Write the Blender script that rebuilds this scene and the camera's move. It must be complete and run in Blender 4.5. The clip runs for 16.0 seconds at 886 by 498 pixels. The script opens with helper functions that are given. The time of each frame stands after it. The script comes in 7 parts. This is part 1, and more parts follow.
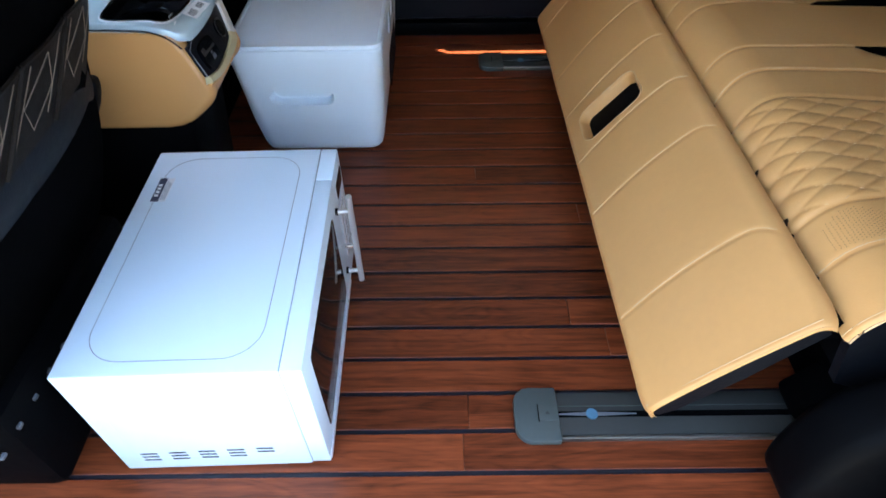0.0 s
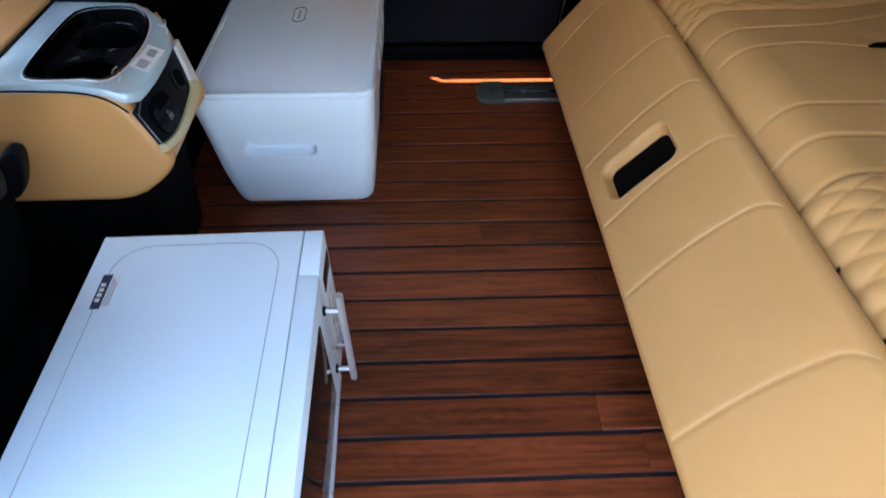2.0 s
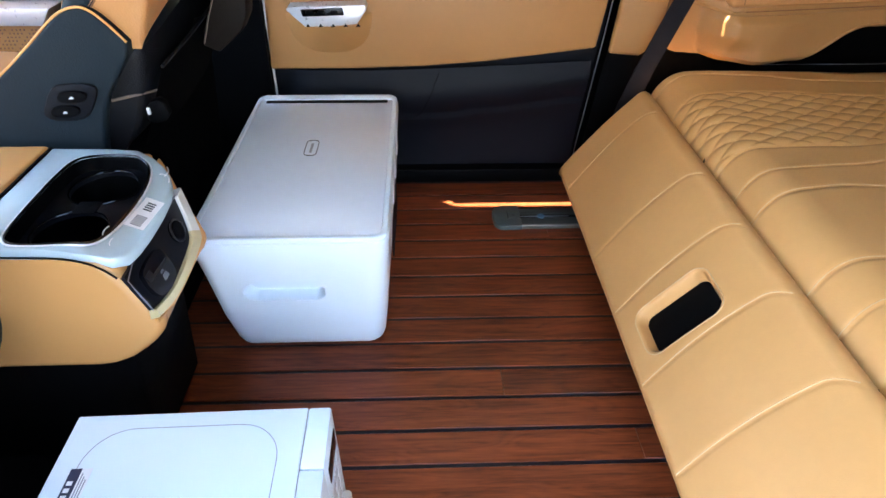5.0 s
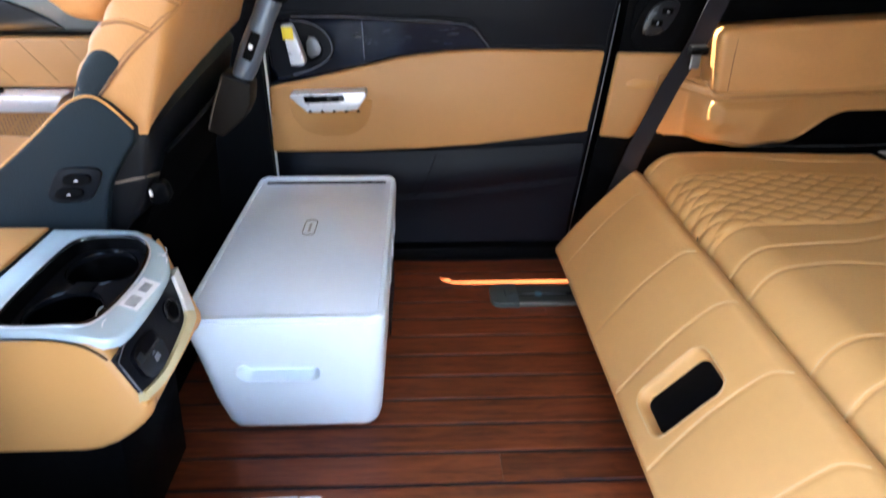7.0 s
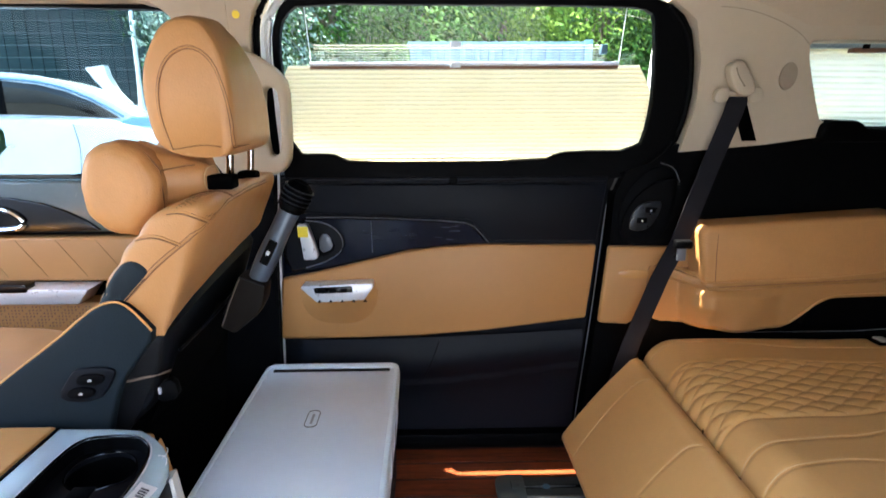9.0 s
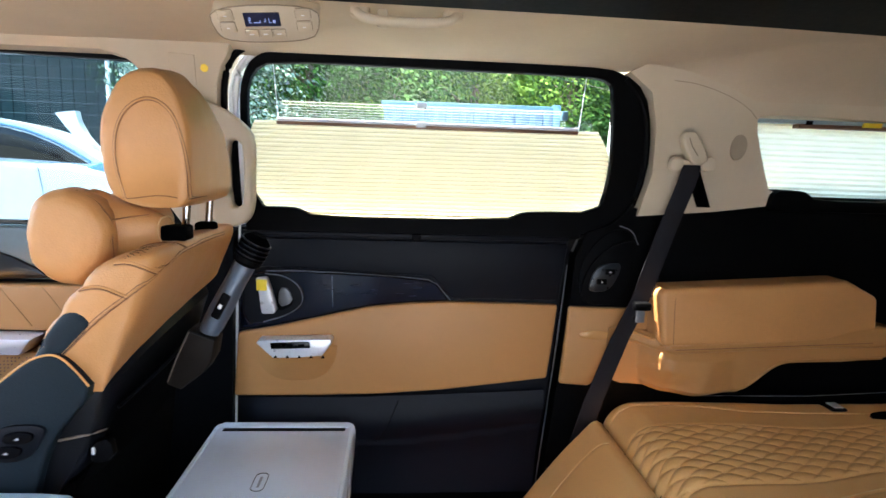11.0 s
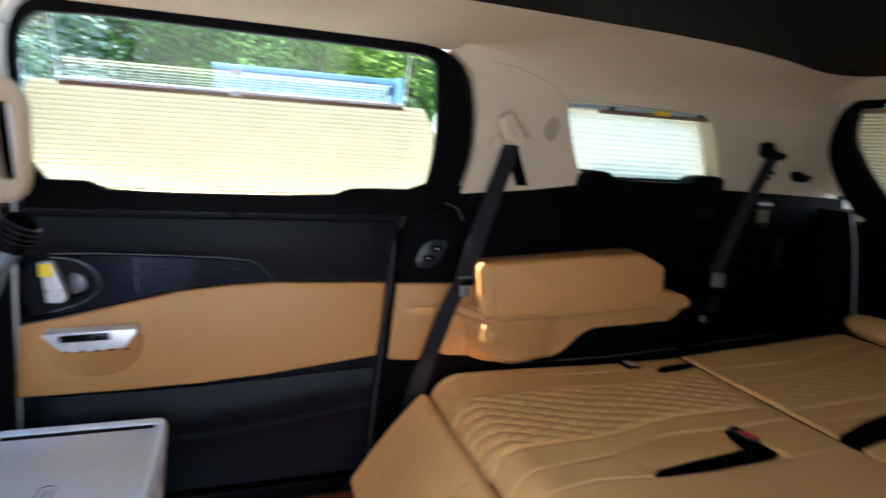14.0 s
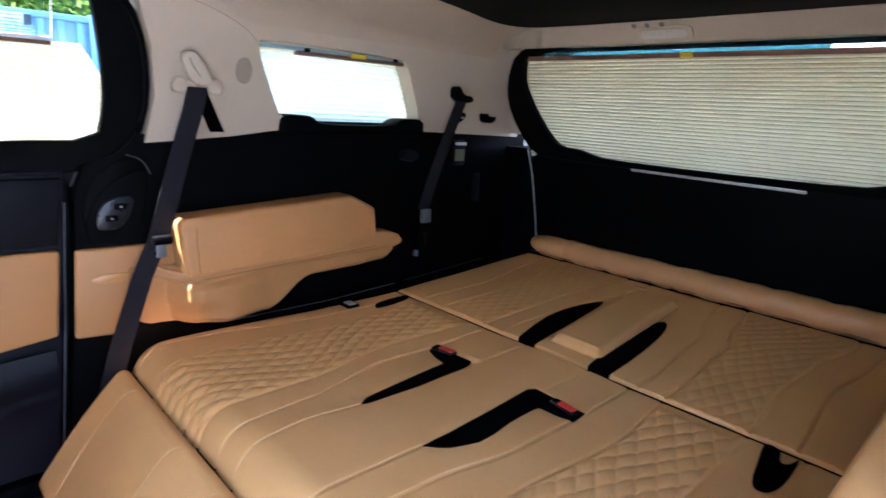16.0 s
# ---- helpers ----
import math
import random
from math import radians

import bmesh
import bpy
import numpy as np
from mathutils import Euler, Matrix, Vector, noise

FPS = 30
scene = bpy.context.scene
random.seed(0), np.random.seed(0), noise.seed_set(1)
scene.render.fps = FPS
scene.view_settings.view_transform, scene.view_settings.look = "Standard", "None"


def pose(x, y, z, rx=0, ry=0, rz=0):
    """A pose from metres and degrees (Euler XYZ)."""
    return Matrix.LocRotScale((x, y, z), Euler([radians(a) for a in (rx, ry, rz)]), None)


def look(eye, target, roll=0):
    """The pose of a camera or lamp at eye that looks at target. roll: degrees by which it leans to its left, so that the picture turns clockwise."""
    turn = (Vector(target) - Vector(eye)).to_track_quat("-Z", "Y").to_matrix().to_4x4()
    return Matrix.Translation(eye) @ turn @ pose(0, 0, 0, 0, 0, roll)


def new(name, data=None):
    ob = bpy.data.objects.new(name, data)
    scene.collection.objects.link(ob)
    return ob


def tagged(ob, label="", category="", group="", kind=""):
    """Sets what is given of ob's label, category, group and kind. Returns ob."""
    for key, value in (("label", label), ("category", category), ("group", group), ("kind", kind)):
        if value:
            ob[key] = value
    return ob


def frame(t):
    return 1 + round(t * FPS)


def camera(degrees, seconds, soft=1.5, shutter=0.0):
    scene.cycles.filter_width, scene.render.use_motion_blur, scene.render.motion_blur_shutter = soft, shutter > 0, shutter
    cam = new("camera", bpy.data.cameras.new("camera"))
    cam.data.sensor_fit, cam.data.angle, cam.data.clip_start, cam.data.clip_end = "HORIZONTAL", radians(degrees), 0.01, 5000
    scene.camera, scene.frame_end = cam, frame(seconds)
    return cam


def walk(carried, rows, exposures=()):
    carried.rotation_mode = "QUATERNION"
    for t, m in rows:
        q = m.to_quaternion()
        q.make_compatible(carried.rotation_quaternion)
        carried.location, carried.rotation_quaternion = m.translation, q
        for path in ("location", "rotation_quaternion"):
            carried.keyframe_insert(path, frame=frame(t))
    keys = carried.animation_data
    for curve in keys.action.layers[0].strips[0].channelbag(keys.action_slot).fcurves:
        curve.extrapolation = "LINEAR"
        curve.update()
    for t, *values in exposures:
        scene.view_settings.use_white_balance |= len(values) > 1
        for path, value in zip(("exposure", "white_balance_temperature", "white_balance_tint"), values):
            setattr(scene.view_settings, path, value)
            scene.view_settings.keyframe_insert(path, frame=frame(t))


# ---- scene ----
from mathutils import bvhtree

cam = camera(74.4, 16.0, soft=1.5, shutter=0.8)
PATH = [
    (0, (0.422, 0.626, 0.875), (0.42, 2.015, -0.564), -0.7),
    (0.5, (0.426, 0.658, 0.864), (0.42, 1.997, -0.621), -0.4),
    (1, (0.412, 0.734, 0.866), (0.472, 2.052, -0.637), 1.3),
    (1.5, (0.397, 0.801, 0.862), (0.462, 2.142, -0.62), 0.5),
    (2, (0.38, 0.86, 0.857), (0.448, 2.233, -0.595), 0.9),
    (2.5, (0.364, 0.902, 0.849), (0.432, 2.308, -0.571), 0.7),
    (3, (0.374, 0.948, 0.846), (0.381, 2.376, -0.554), 0.0),
    (3.5, (0.377, 0.978, 0.849), (0.374, 2.444, -0.511), 0.3),
    (4, (0.361, 0.999, 0.858), (0.419, 2.496, -0.467), 0.9),
    (4.2, (0.356, 1.005, 0.866), (0.419, 2.526, -0.431), 0.6),
    (6.3, (0.367, 1.004, 0.871), (0.424, 2.642, -0.283), 0.6),
    (6.5, (0.368, 1.004, 0.872), (0.426, 2.657, -0.252), 0.6),
    (7, (0.363, 1.006, 0.873), (0.43, 2.73, -0.139), 0.4),
    (7.5, (0.388, 0.997, 0.864), (0.431, 2.82, 0.043), 0.4),
    (8, (0.399, 1.006, 0.901), (0.437, 2.883, 0.213), 0.0),
    (8.5, (0.375, 0.999, 0.934), (0.421, 2.906, 0.335), -0.1),
    (9, (0.374, 0.985, 0.929), (0.421, 2.926, 0.449), -0.2),
    (9.5, (0.372, 0.986, 0.947), (0.429, 2.937, 0.512), 0.0),
    (10, (0.368, 0.986, 0.938), (0.429, 2.953, 0.583), 0.6),
    (10.2, (0.372, 0.986, 0.937), (0.452, 2.954, 0.605), 0.8),
    (12.3, (0.426, 0.998, 0.928), (0.617, 2.970, 0.647), 2.8),
    (12.5, (0.429, 0.999, 0.928), (0.615, 2.970, 0.636), 2.9),
    (13, (0.433, 1.002, 0.928), (0.653, 2.968, 0.627), 3.2),
    (13.5, (0.446, 1.006, 0.932), (0.816, 2.947, 0.616), 3.3),
    (14, (0.456, 1.007, 0.944), (1.105, 2.864, 0.581), 3.6),
    (14.5, (0.484, 0.992, 0.945), (1.434, 2.717, 0.562), 2.5),
    (15, (0.528, 0.979, 0.933), (1.685, 2.549, 0.489), 3.2),
    (15.5, (0.553, 0.962, 0.928), (1.81, 2.448, 0.471), 2.9),
    (16, (0.563, 0.957, 0.929), (1.905, 2.363, 0.46), 3.2),
]
EXPOSURES = [(0.0, 3.38, 6350, 4.0), (1.5, 3.42, 6400, 5.0), (2.5, 3.62, 6450, 6.0), (3.5, 3.97, 6550, 7.0), (7.0, 4.38, 6650, 8.0), (8.0, 4.30, 6650, 9), (9.0, 3.92, 6600, 8.5), (12.5, 3.90, 6450, 9), (14.5, 3.97, 6150, 11), (16.0, 4.36, 5600, 16)]
walk(cam, [(t, look(eye, target, roll)) for t, eye, target, roll in PATH], EXPOSURES)

# ---- daylight ----
SUN = Vector((0.333, -0.107, -1.0)).normalized()
world = bpy.data.worlds.new("sky")
scene.world = world
world.use_nodes = True
wn = world.node_tree.nodes
sky = wn.new("ShaderNodeTexSky")
sky.sky_type, sky.sun_disc = "NISHITA", False
sky.sun_elevation = math.asin(-SUN.z)
sky.sun_rotation = math.atan2(-SUN.x, -SUN.y)
wn["Background"].inputs["Strength"].default_value = 0.15
world.node_tree.links.new(sky.outputs[0], wn["Background"].inputs[0])
sun_data = bpy.data.lights.new("sun", "SUN")
sun_data.energy, sun_data.angle, sun_data.color = 4.0, radians(0.5), (1.0, 0.95, 0.86)
sun = new("sun", sun_data)
sun.rotation_mode = "QUATERNION"
sun.rotation_quaternion = SUN.to_track_quat("-Z", "Y")


# ---- materials ----
def mat(name, color, rough=0.5, metal=0.0, vary=0.12, scale=6.0, bump=0.0, bump_scale=200.0, spec=0.5, coat=0.0,
        stretch=(1, 1, 1), per_object=0.0, sheen=0.0, rvary=0.08):
    """A surface with colour variation at two scales and fine relief."""
    m = bpy.data.materials.new(name)
    m.use_nodes = True
    n, l = m.node_tree.nodes, m.node_tree.links
    b = n["Principled BSDF"]
    b.inputs["Roughness"].default_value, b.inputs["Metallic"].default_value = rough, metal
    b.inputs["Specular IOR Level"].default_value, b.inputs["Coat Weight"].default_value = spec, coat
    b.inputs["Sheen Weight"].default_value = sheen
    tc, mp = n.new("ShaderNodeTexCoord"), n.new("ShaderNodeMapping")
    mp.inputs["Scale"].default_value = stretch
    l.new(tc.outputs["Object"], mp.inputs[0])
    big, fine = n.new("ShaderNodeTexNoise"), n.new("ShaderNodeTexNoise")
    big.inputs["Scale"].default_value, big.inputs["Detail"].default_value = scale, 4
    fine.inputs["Scale"].default_value, fine.inputs["Detail"].default_value = scale * 14, 3
    l.new(mp.outputs[0], big.inputs[0]), l.new(mp.outputs[0], fine.inputs[0])
    mix = n.new("ShaderNodeMath")
    mix.operation = "MULTIPLY_ADD"
    l.new(fine.outputs["Fac"], mix.inputs[0])
    mix.inputs[1].default_value = 0.4
    l.new(big.outputs["Fac"], mix.inputs[2])
    last = mix.outputs[0]
    if per_object:
        info, add = n.new("ShaderNodeObjectInfo"), n.new("ShaderNodeMath")
        add.operation, add.inputs[1].default_value = "MULTIPLY_ADD", per_object
        l.new(info.outputs["Random"], add.inputs[0]), l.new(last, add.inputs[2])
        last = add.outputs[0]
    ramp = n.new("ShaderNodeMapRange")
    top = 1.0 + per_object
    ramp.inputs[1].default_value, ramp.inputs[2].default_value = 0.35, top
    ramp.inputs[3].default_value, ramp.inputs[4].default_value = 1 - vary, 1 + vary
    l.new(last, ramp.inputs[0])
    hue = n.new("ShaderNodeVectorMath")
    hue.operation = "SCALE"
    hue.inputs[0].default_value = color[:3]
    l.new(ramp.outputs[0], hue.inputs["Scale"])
    l.new(hue.outputs[0], b.inputs["Base Color"])
    rr = n.new("ShaderNodeMapRange")
    rr.inputs[3].default_value, rr.inputs[4].default_value = max(rough - rvary, 0.02), min(rough + rvary, 1)
    l.new(fine.outputs["Fac"], rr.inputs[0]), l.new(rr.outputs[0], b.inputs["Roughness"])
    if bump:
        bt, bn = n.new("ShaderNodeTexVoronoi"), n.new("ShaderNodeBump")
        bt.inputs["Scale"].default_value = bump_scale
        l.new(mp.outputs[0], bt.inputs["Vector"])
        bn.inputs["Strength"].default_value, bn.inputs["Distance"].default_value = bump, 0.0006
        l.new(bt.outputs["Distance"], bn.inputs["Height"]), l.new(bn.outputs[0], b.inputs["Normal"])
    return m


def wood_mat(name, dark, light):
    """Oiled teak: wandering growth rings, fine pores along the board, each board with its own tone."""
    m = bpy.data.materials.new(name)
    m.use_nodes = True
    n, l = m.node_tree.nodes, m.node_tree.links
    b = n["Principled BSDF"]
    tc, info = n.new("ShaderNodeTexCoord"), n.new("ShaderNodeObjectInfo")
    off = n.new("ShaderNodeVectorMath")
    off.operation = "MULTIPLY_ADD"
    l.new(info.outputs["Random"], off.inputs[0])
    off.inputs[1].default_value = (37, 11, 5)
    l.new(tc.outputs["Object"], off.inputs[2])

    def noise_at(scale, size, detail, distortion=0.0):
        mp, g = n.new("ShaderNodeMapping"), n.new("ShaderNodeTexNoise")
        mp.inputs["Scale"].default_value = scale
        l.new(off.outputs[0], mp.inputs[0])
        l.new(mp.outputs[0], g.inputs[0])
        g.inputs["Scale"].default_value, g.inputs["Detail"].default_value = size, detail
        g.inputs["Distortion"].default_value = distortion
        return g.outputs["Fac"]

    def calc(kind, a, bb, c=None):
        k = n.new("ShaderNodeMath")
        k.operation = kind
        for slot, v in enumerate((a, bb, c)):
            if v is None:
                continue
            if isinstance(v, (int, float)):
                k.inputs[slot].default_value = v
            else:
                l.new(v, k.inputs[slot])
        return k.outputs[0]
    wander = noise_at((2.6, 17, 1), 1.0, 2, 0.6)
    rings = calc("ABSOLUTE", calc("SINE", calc("MULTIPLY", wander, 46.0), 0.0), 0.0)
    pores = noise_at((34, 620, 1), 1.0, 3)
    streak = noise_at((6, 120, 1), 1.0, 5, 0.4)
    patch = noise_at((7, 9, 1), 1.0, 3)
    a = calc("MULTIPLY_ADD", rings, 0.08, calc("MULTIPLY", streak, 0.66))
    a = calc("MULTIPLY_ADD", pores, 0.30, a)
    a = calc("MULTIPLY_ADD", patch, 0.22, a)
    c = calc("MULTIPLY_ADD", info.outputs["Random"], 0.16, a)
    ramp = n.new("ShaderNodeValToRGB")
    ramp.color_ramp.elements[0].position, ramp.color_ramp.elements[0].color = 0.52, (*dark, 1)
    ramp.color_ramp.elements[1].position, ramp.color_ramp.elements[1].color = 0.98, (*light, 1)
    l.new(c, ramp.inputs[0]), l.new(ramp.outputs[0], b.inputs["Base Color"])
    rr = n.new("ShaderNodeMapRange")
    b.inputs["Specular IOR Level"].default_value = 0.3
    rr.inputs[3].default_value, rr.inputs[4].default_value = 0.24, 0.44
    l.new(a, rr.inputs[0]), l.new(rr.outputs[0], b.inputs["Roughness"])
    bn = n.new("ShaderNodeBump")
    bn.inputs["Strength"].default_value, bn.inputs["Distance"].default_value = 0.2, 0.0006
    l.new(a, bn.inputs["Height"]), l.new(bn.outputs[0], b.inputs["Normal"])
    return m


def glass_mat(name, tint, gloss=0.08):
    """A thin window pane: mostly see-through, with a faint gloss."""
    m = bpy.data.materials.new(name)
    m.use_nodes = True
    n, l = m.node_tree.nodes, m.node_tree.links
    n.remove(n["Principled BSDF"])
    t, g, mx, fr = n.new("ShaderNodeBsdfTransparent"), n.new("ShaderNodeBsdfGlossy"), n.new("ShaderNodeMixShader"), n.new("ShaderNodeFresnel")
    t.inputs[0].default_value = (*tint, 1)
    g.inputs["Roughness"].default_value = gloss
    fr.inputs[0].default_value = 1.35
    l.new(fr.outputs[0], mx.inputs[0]), l.new(t.outputs[0], mx.inputs[1]), l.new(g.outputs[0], mx.inputs[2])
    l.new(mx.outputs[0], n["Material Output"].inputs[0])
    return m


def fabric_mat(name, color, through_light, see=0.0):
    """Pleated blind cloth that lets daylight glow through."""
    m = bpy.data.materials.new(name)
    m.use_nodes = True
    n, l = m.node_tree.nodes, m.node_tree.links
    n.remove(n["Principled BSDF"])
    d, t, mx = n.new("ShaderNodeBsdfDiffuse"), n.new("ShaderNodeBsdfTranslucent"), n.new("ShaderNodeMixShader")
    tc, nz, mr, sc = n.new("ShaderNodeTexCoord"), n.new("ShaderNodeTexNoise"), n.new("ShaderNodeMapRange"), n.new("ShaderNodeVectorMath")
    nz.inputs["Scale"].default_value, nz.inputs["Detail"].default_value = 9, 4
    l.new(tc.outputs["Object"], nz.inputs[0]), l.new(nz.outputs["Fac"], mr.inputs[0])
    mr.inputs[3].default_value, mr.inputs[4].default_value = 0.9, 1.08
    sc.operation = "SCALE"
    sc.inputs[0].default_value = color
    l.new(mr.outputs[0], sc.inputs["Scale"])
    l.new(sc.outputs[0], d.inputs[0]), l.new(sc.outputs[0], t.inputs[0])
    mx.inputs[0].default_value = through_light
    l.new(d.outputs[0], mx.inputs[1]), l.new(t.outputs[0], mx.inputs[2])
    last = mx.outputs[0]
    if see:
        tr, m2 = n.new("ShaderNodeBsdfTransparent"), n.new("ShaderNodeMixShader")
        m2.inputs[0].default_value = see
        l.new(last, m2.inputs[1]), l.new(tr.outputs[0], m2.inputs[2])
        last = m2.outputs[0]
    l.new(last, n["Material Output"].inputs[0])
    return m


def leaf_mat(name, dark, light):
    m = bpy.data.materials.new(name)
    m.use_nodes = True
    n, l = m.node_tree.nodes, m.node_tree.links
    b = n["Principled BSDF"]
    geo, ramp = n.new("ShaderNodeNewGeometry"), n.new("ShaderNodeValToRGB")
    ramp.color_ramp.elements[0].color, ramp.color_ramp.elements[1].color = (*dark, 1), (*light, 1)
    l.new(geo.outputs["Random Per Island"], ramp.inputs[0]), l.new(ramp.outputs[0], b.inputs["Base Color"])
    b.inputs["Roughness"].default_value = 0.7
    b.inputs["Specular IOR Level"].default_value = 0.15
    return m


TAN = mat("tan_leather", (0.675, 0.342, 0.113), 0.46, vary=0.06, scale=5, bump=0.16, bump_scale=520, spec=0.36)
TAN_PLASTIC = mat("tan_soft_plastic", (0.475, 0.226, 0.074), 0.5, vary=0.05, scale=4, bump=0.3, bump_scale=600)
TAN_GLOSS = mat("tan_console_shell", (0.57, 0.285, 0.10), 0.25, vary=0.03, scale=2, rvary=0.02)
TAN_COVER = mat("tan_seat_cover", (0.545, 0.257, 0.088), 0.45, vary=0.08, scale=7, bump=0.4, bump_scale=380)
THREAD = mat("pale_thread", (0.66, 0.41, 0.20), 0.7)
GREY_THREAD = mat("grey_thread", (0.16, 0.12, 0.09), 0.7)
WOOD = wood_mat("teak_boards", (0.043, 0.0088, 0.0032), (0.270, 0.060, 0.0185))
JOINT = mat("rubber_joint", (0.0035, 0.0035, 0.009), 0.55)
BLACK = mat("black_plastic", (0.0013, 0.0014, 0.0018), 0.55, spec=0.05, vary=0.2, bump=0.3, bump_scale=700)
BLACK_SOFT = mat("black_soft_trim", (0.0032, 0.0042, 0.0072), 0.5, spec=0.16, vary=0.15, bump=0.4, bump_scale=500)
BLACK_LEATHER = mat("black_leather", (0.0036, 0.0042, 0.0060), 0.48, spec=0.18, vary=0.2, bump=0.5, bump_scale=420)
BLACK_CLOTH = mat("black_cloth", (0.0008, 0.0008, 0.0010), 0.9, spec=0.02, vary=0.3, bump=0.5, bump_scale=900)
BLACK_GLOSS = mat("piano_black", (0.003, 0.003, 0.004), 0.14, spec=0.3, vary=0.2)
BLUE_GLOSS = mat("dark_blue_veneer", (0.003, 0.0046, 0.0115), 0.13, spec=0.35, vary=0.6, scale=9, stretch=(1, 1, 5))
SEAT_TEAL = mat("teal_black_leather", (0.010, 0.0175, 0.0235), 0.6, spec=0.16, vary=0.15, bump=0.5, bump_scale=420)
POCKET = mat("brown_black_leather", (0.0088, 0.0066, 0.0052), 0.6, spec=0.1, vary=0.2, bump=0.5, bump_scale=420)
WEB = mat("belt_webbing", (0.015, 0.0145, 0.018), 0.8, spec=0.15, vary=0.1, scale=30, bump=0.6, bump_scale=900)
BEIGE = mat("beige_trim", (0.56, 0.46, 0.33), 0.7, vary=0.05, scale=4, bump=0.3, bump_scale=900)
BEIGE_CLOTH = mat("beige_headliner", (0.56, 0.45, 0.32), 0.95, vary=0.06, scale=8, bump=0.5, bump_scale=1200)
WHITE_GLOSS = mat("white_enamel", (0.77, 0.875, 0.95), 0.3, vary=0.01, scale=1.5, rvary=0.01)
WHITE_PLASTIC = mat("white_plastic", (0.75, 0.835, 0.90), 0.4, vary=0.012, scale=2, rvary=0.02)
GREY_LID = mat("light_grey_lid", (0.82, 0.88, 0.97), 0.16, vary=0.04, scale=3)
GREY_LINE = mat("grey_groove", (0.30, 0.31, 0.34), 0.5)
DULL_SILVER = mat("dull_silver", (0.17, 0.18, 0.20), 0.35, metal=0.4, vary=0.05)
SILVER = mat("satin_silver", (0.72, 0.72, 0.74), 0.3, metal=0.35, vary=0.05)
CHROME = mat("chrome", (0.80, 0.80, 0.80), 0.08, metal=1.0, vary=0.03)
CONSOLE_GREY = mat("satin_grey_top", (0.52, 0.65, 0.71), 0.22, metal=0.2, vary=0.05)
STEEL = mat("brushed_steel", (0.76, 0.75, 0.73), 0.32, metal=0.7, vary=0.1, scale=30, stretch=(1, 1, 0.1))
RAIL = mat("grey_rail_plastic", (0.036, 0.037, 0.033), 0.55, spec=0.3, vary=0.15, bump=0.2, bump_scale=500)
STEEL_LIP = mat("worn_rail_lip", (0.16, 0.15, 0.13), 0.34, metal=0.75, vary=0.5, scale=14, stretch=(0.4, 1, 1))
RAIL_CAP = mat("grey_green_cap", (0.060, 0.070, 0.064), 0.55, spec=0.3, vary=0.1)
BLUE_DOT = mat("pale_blue_film", (0.08, 0.18, 0.26), 0.3)
DARK_GLASS = mat("dark_oven_glass", (0.012, 0.009, 0.008), 0.06, vary=0.1)
RED = mat("red_plastic", (0.55, 0.02, 0.015), 0.35)
YELLOW = mat("yellow_label", (0.85, 0.62, 0.03), 0.5)
PAPER = mat("white_sticker", (0.82, 0.82, 0.82), 0.45)
INK = mat("black_ink", (0.02, 0.02, 0.03), 0.5)
NAVY_INK = mat("navy_label", (0.012, 0.016, 0.05), 0.4)
WIN_GLASS = glass_mat("tinted_window", (0.88, 0.92, 0.87))
TINT_DARK = glass_mat("dark_tint_band", (0.035, 0.09, 0.12))
TINT_TEAL = glass_mat("teal_tint_band", (0.10, 0.20, 0.22))
# Tint added to clear glass to dim the bright yard behind it.
DIMMED_GLASS = glass_mat("dimmed_window", (0.55, 0.63, 0.64))
BLIND = fabric_mat("cream_blind_cloth", (1.0, 0.80, 0.50), 0.93)
VEIL = fabric_mat("folded_clear_film", (0.80, 0.84, 0.74), 0.6, see=0.95)
FOLD_LINE = fabric_mat("film_fold_line", (0.85, 0.88, 0.72), 0.6, see=0.62)
BLIND_WHITE = fabric_mat("white_blind_cloth", (1.0, 0.92, 0.72), 0.97)
WOODS = mat("far_woods", (0.02, 0.05, 0.012), 0.9, vary=0.7, scale=1.6)
BLIND_GREY = fabric_mat("grey_cream_blind_cloth", (0.62, 0.520, 0.345), 0.24)
GREY_PLEAT_SHADE = mat("grey_pleat_shade_line", (0.29, 0.24, 0.17), 0.8)
SEAM = mat("brown_seam", (0.24, 0.105, 0.04), 0.7)
NOTCH = mat("dark_brown_notch", (0.026, 0.010, 0.004), 0.8, spec=0.1)
CUP_GREY = mat("dark_grey_cup_tray", (0.0045, 0.0055, 0.0075), 0.3, vary=0.06, scale=30)
PANEL_BLACK = mat("dim_black_panel", (0.003, 0.003, 0.0035), 0.75, spec=0.05)
PLEAT_SHADE = mat("pleat_shade_line", (0.62, 0.42, 0.21), 0.8)
BROWN_BAR = mat("brown_aluminium", (0.20, 0.105, 0.065), 0.4, metal=0.3)
WHITE_PAINT = mat("white_car_paint", (0.80, 0.82, 0.84), 0.15, coat=0.5, vary=0.02)
ASPHALT = mat("asphalt", (0.16, 0.155, 0.145), 0.9, vary=0.25, scale=1.2, bump=0.5, bump_scale=60)
BLUE_STEEL = mat("blue_painted_steel", (0.060, 0.135, 0.235), 0.5, vary=0.15, scale=2)
CONCRETE = mat("grey_facade", (0.30, 0.31, 0.32), 0.8, vary=0.15, scale=1)
FACADE_GLASS = mat("dark_facade_glass", (0.010, 0.034, 0.040), 0.5, spec=0.15)
LEAF_DARK = leaf_mat("dark_leaves", (0.010, 0.030, 0.006), (0.045, 0.12, 0.018))
LEAF_LIGHT = leaf_mat("light_leaves", (0.04, 0.095, 0.012), (0.17, 0.26, 0.04))
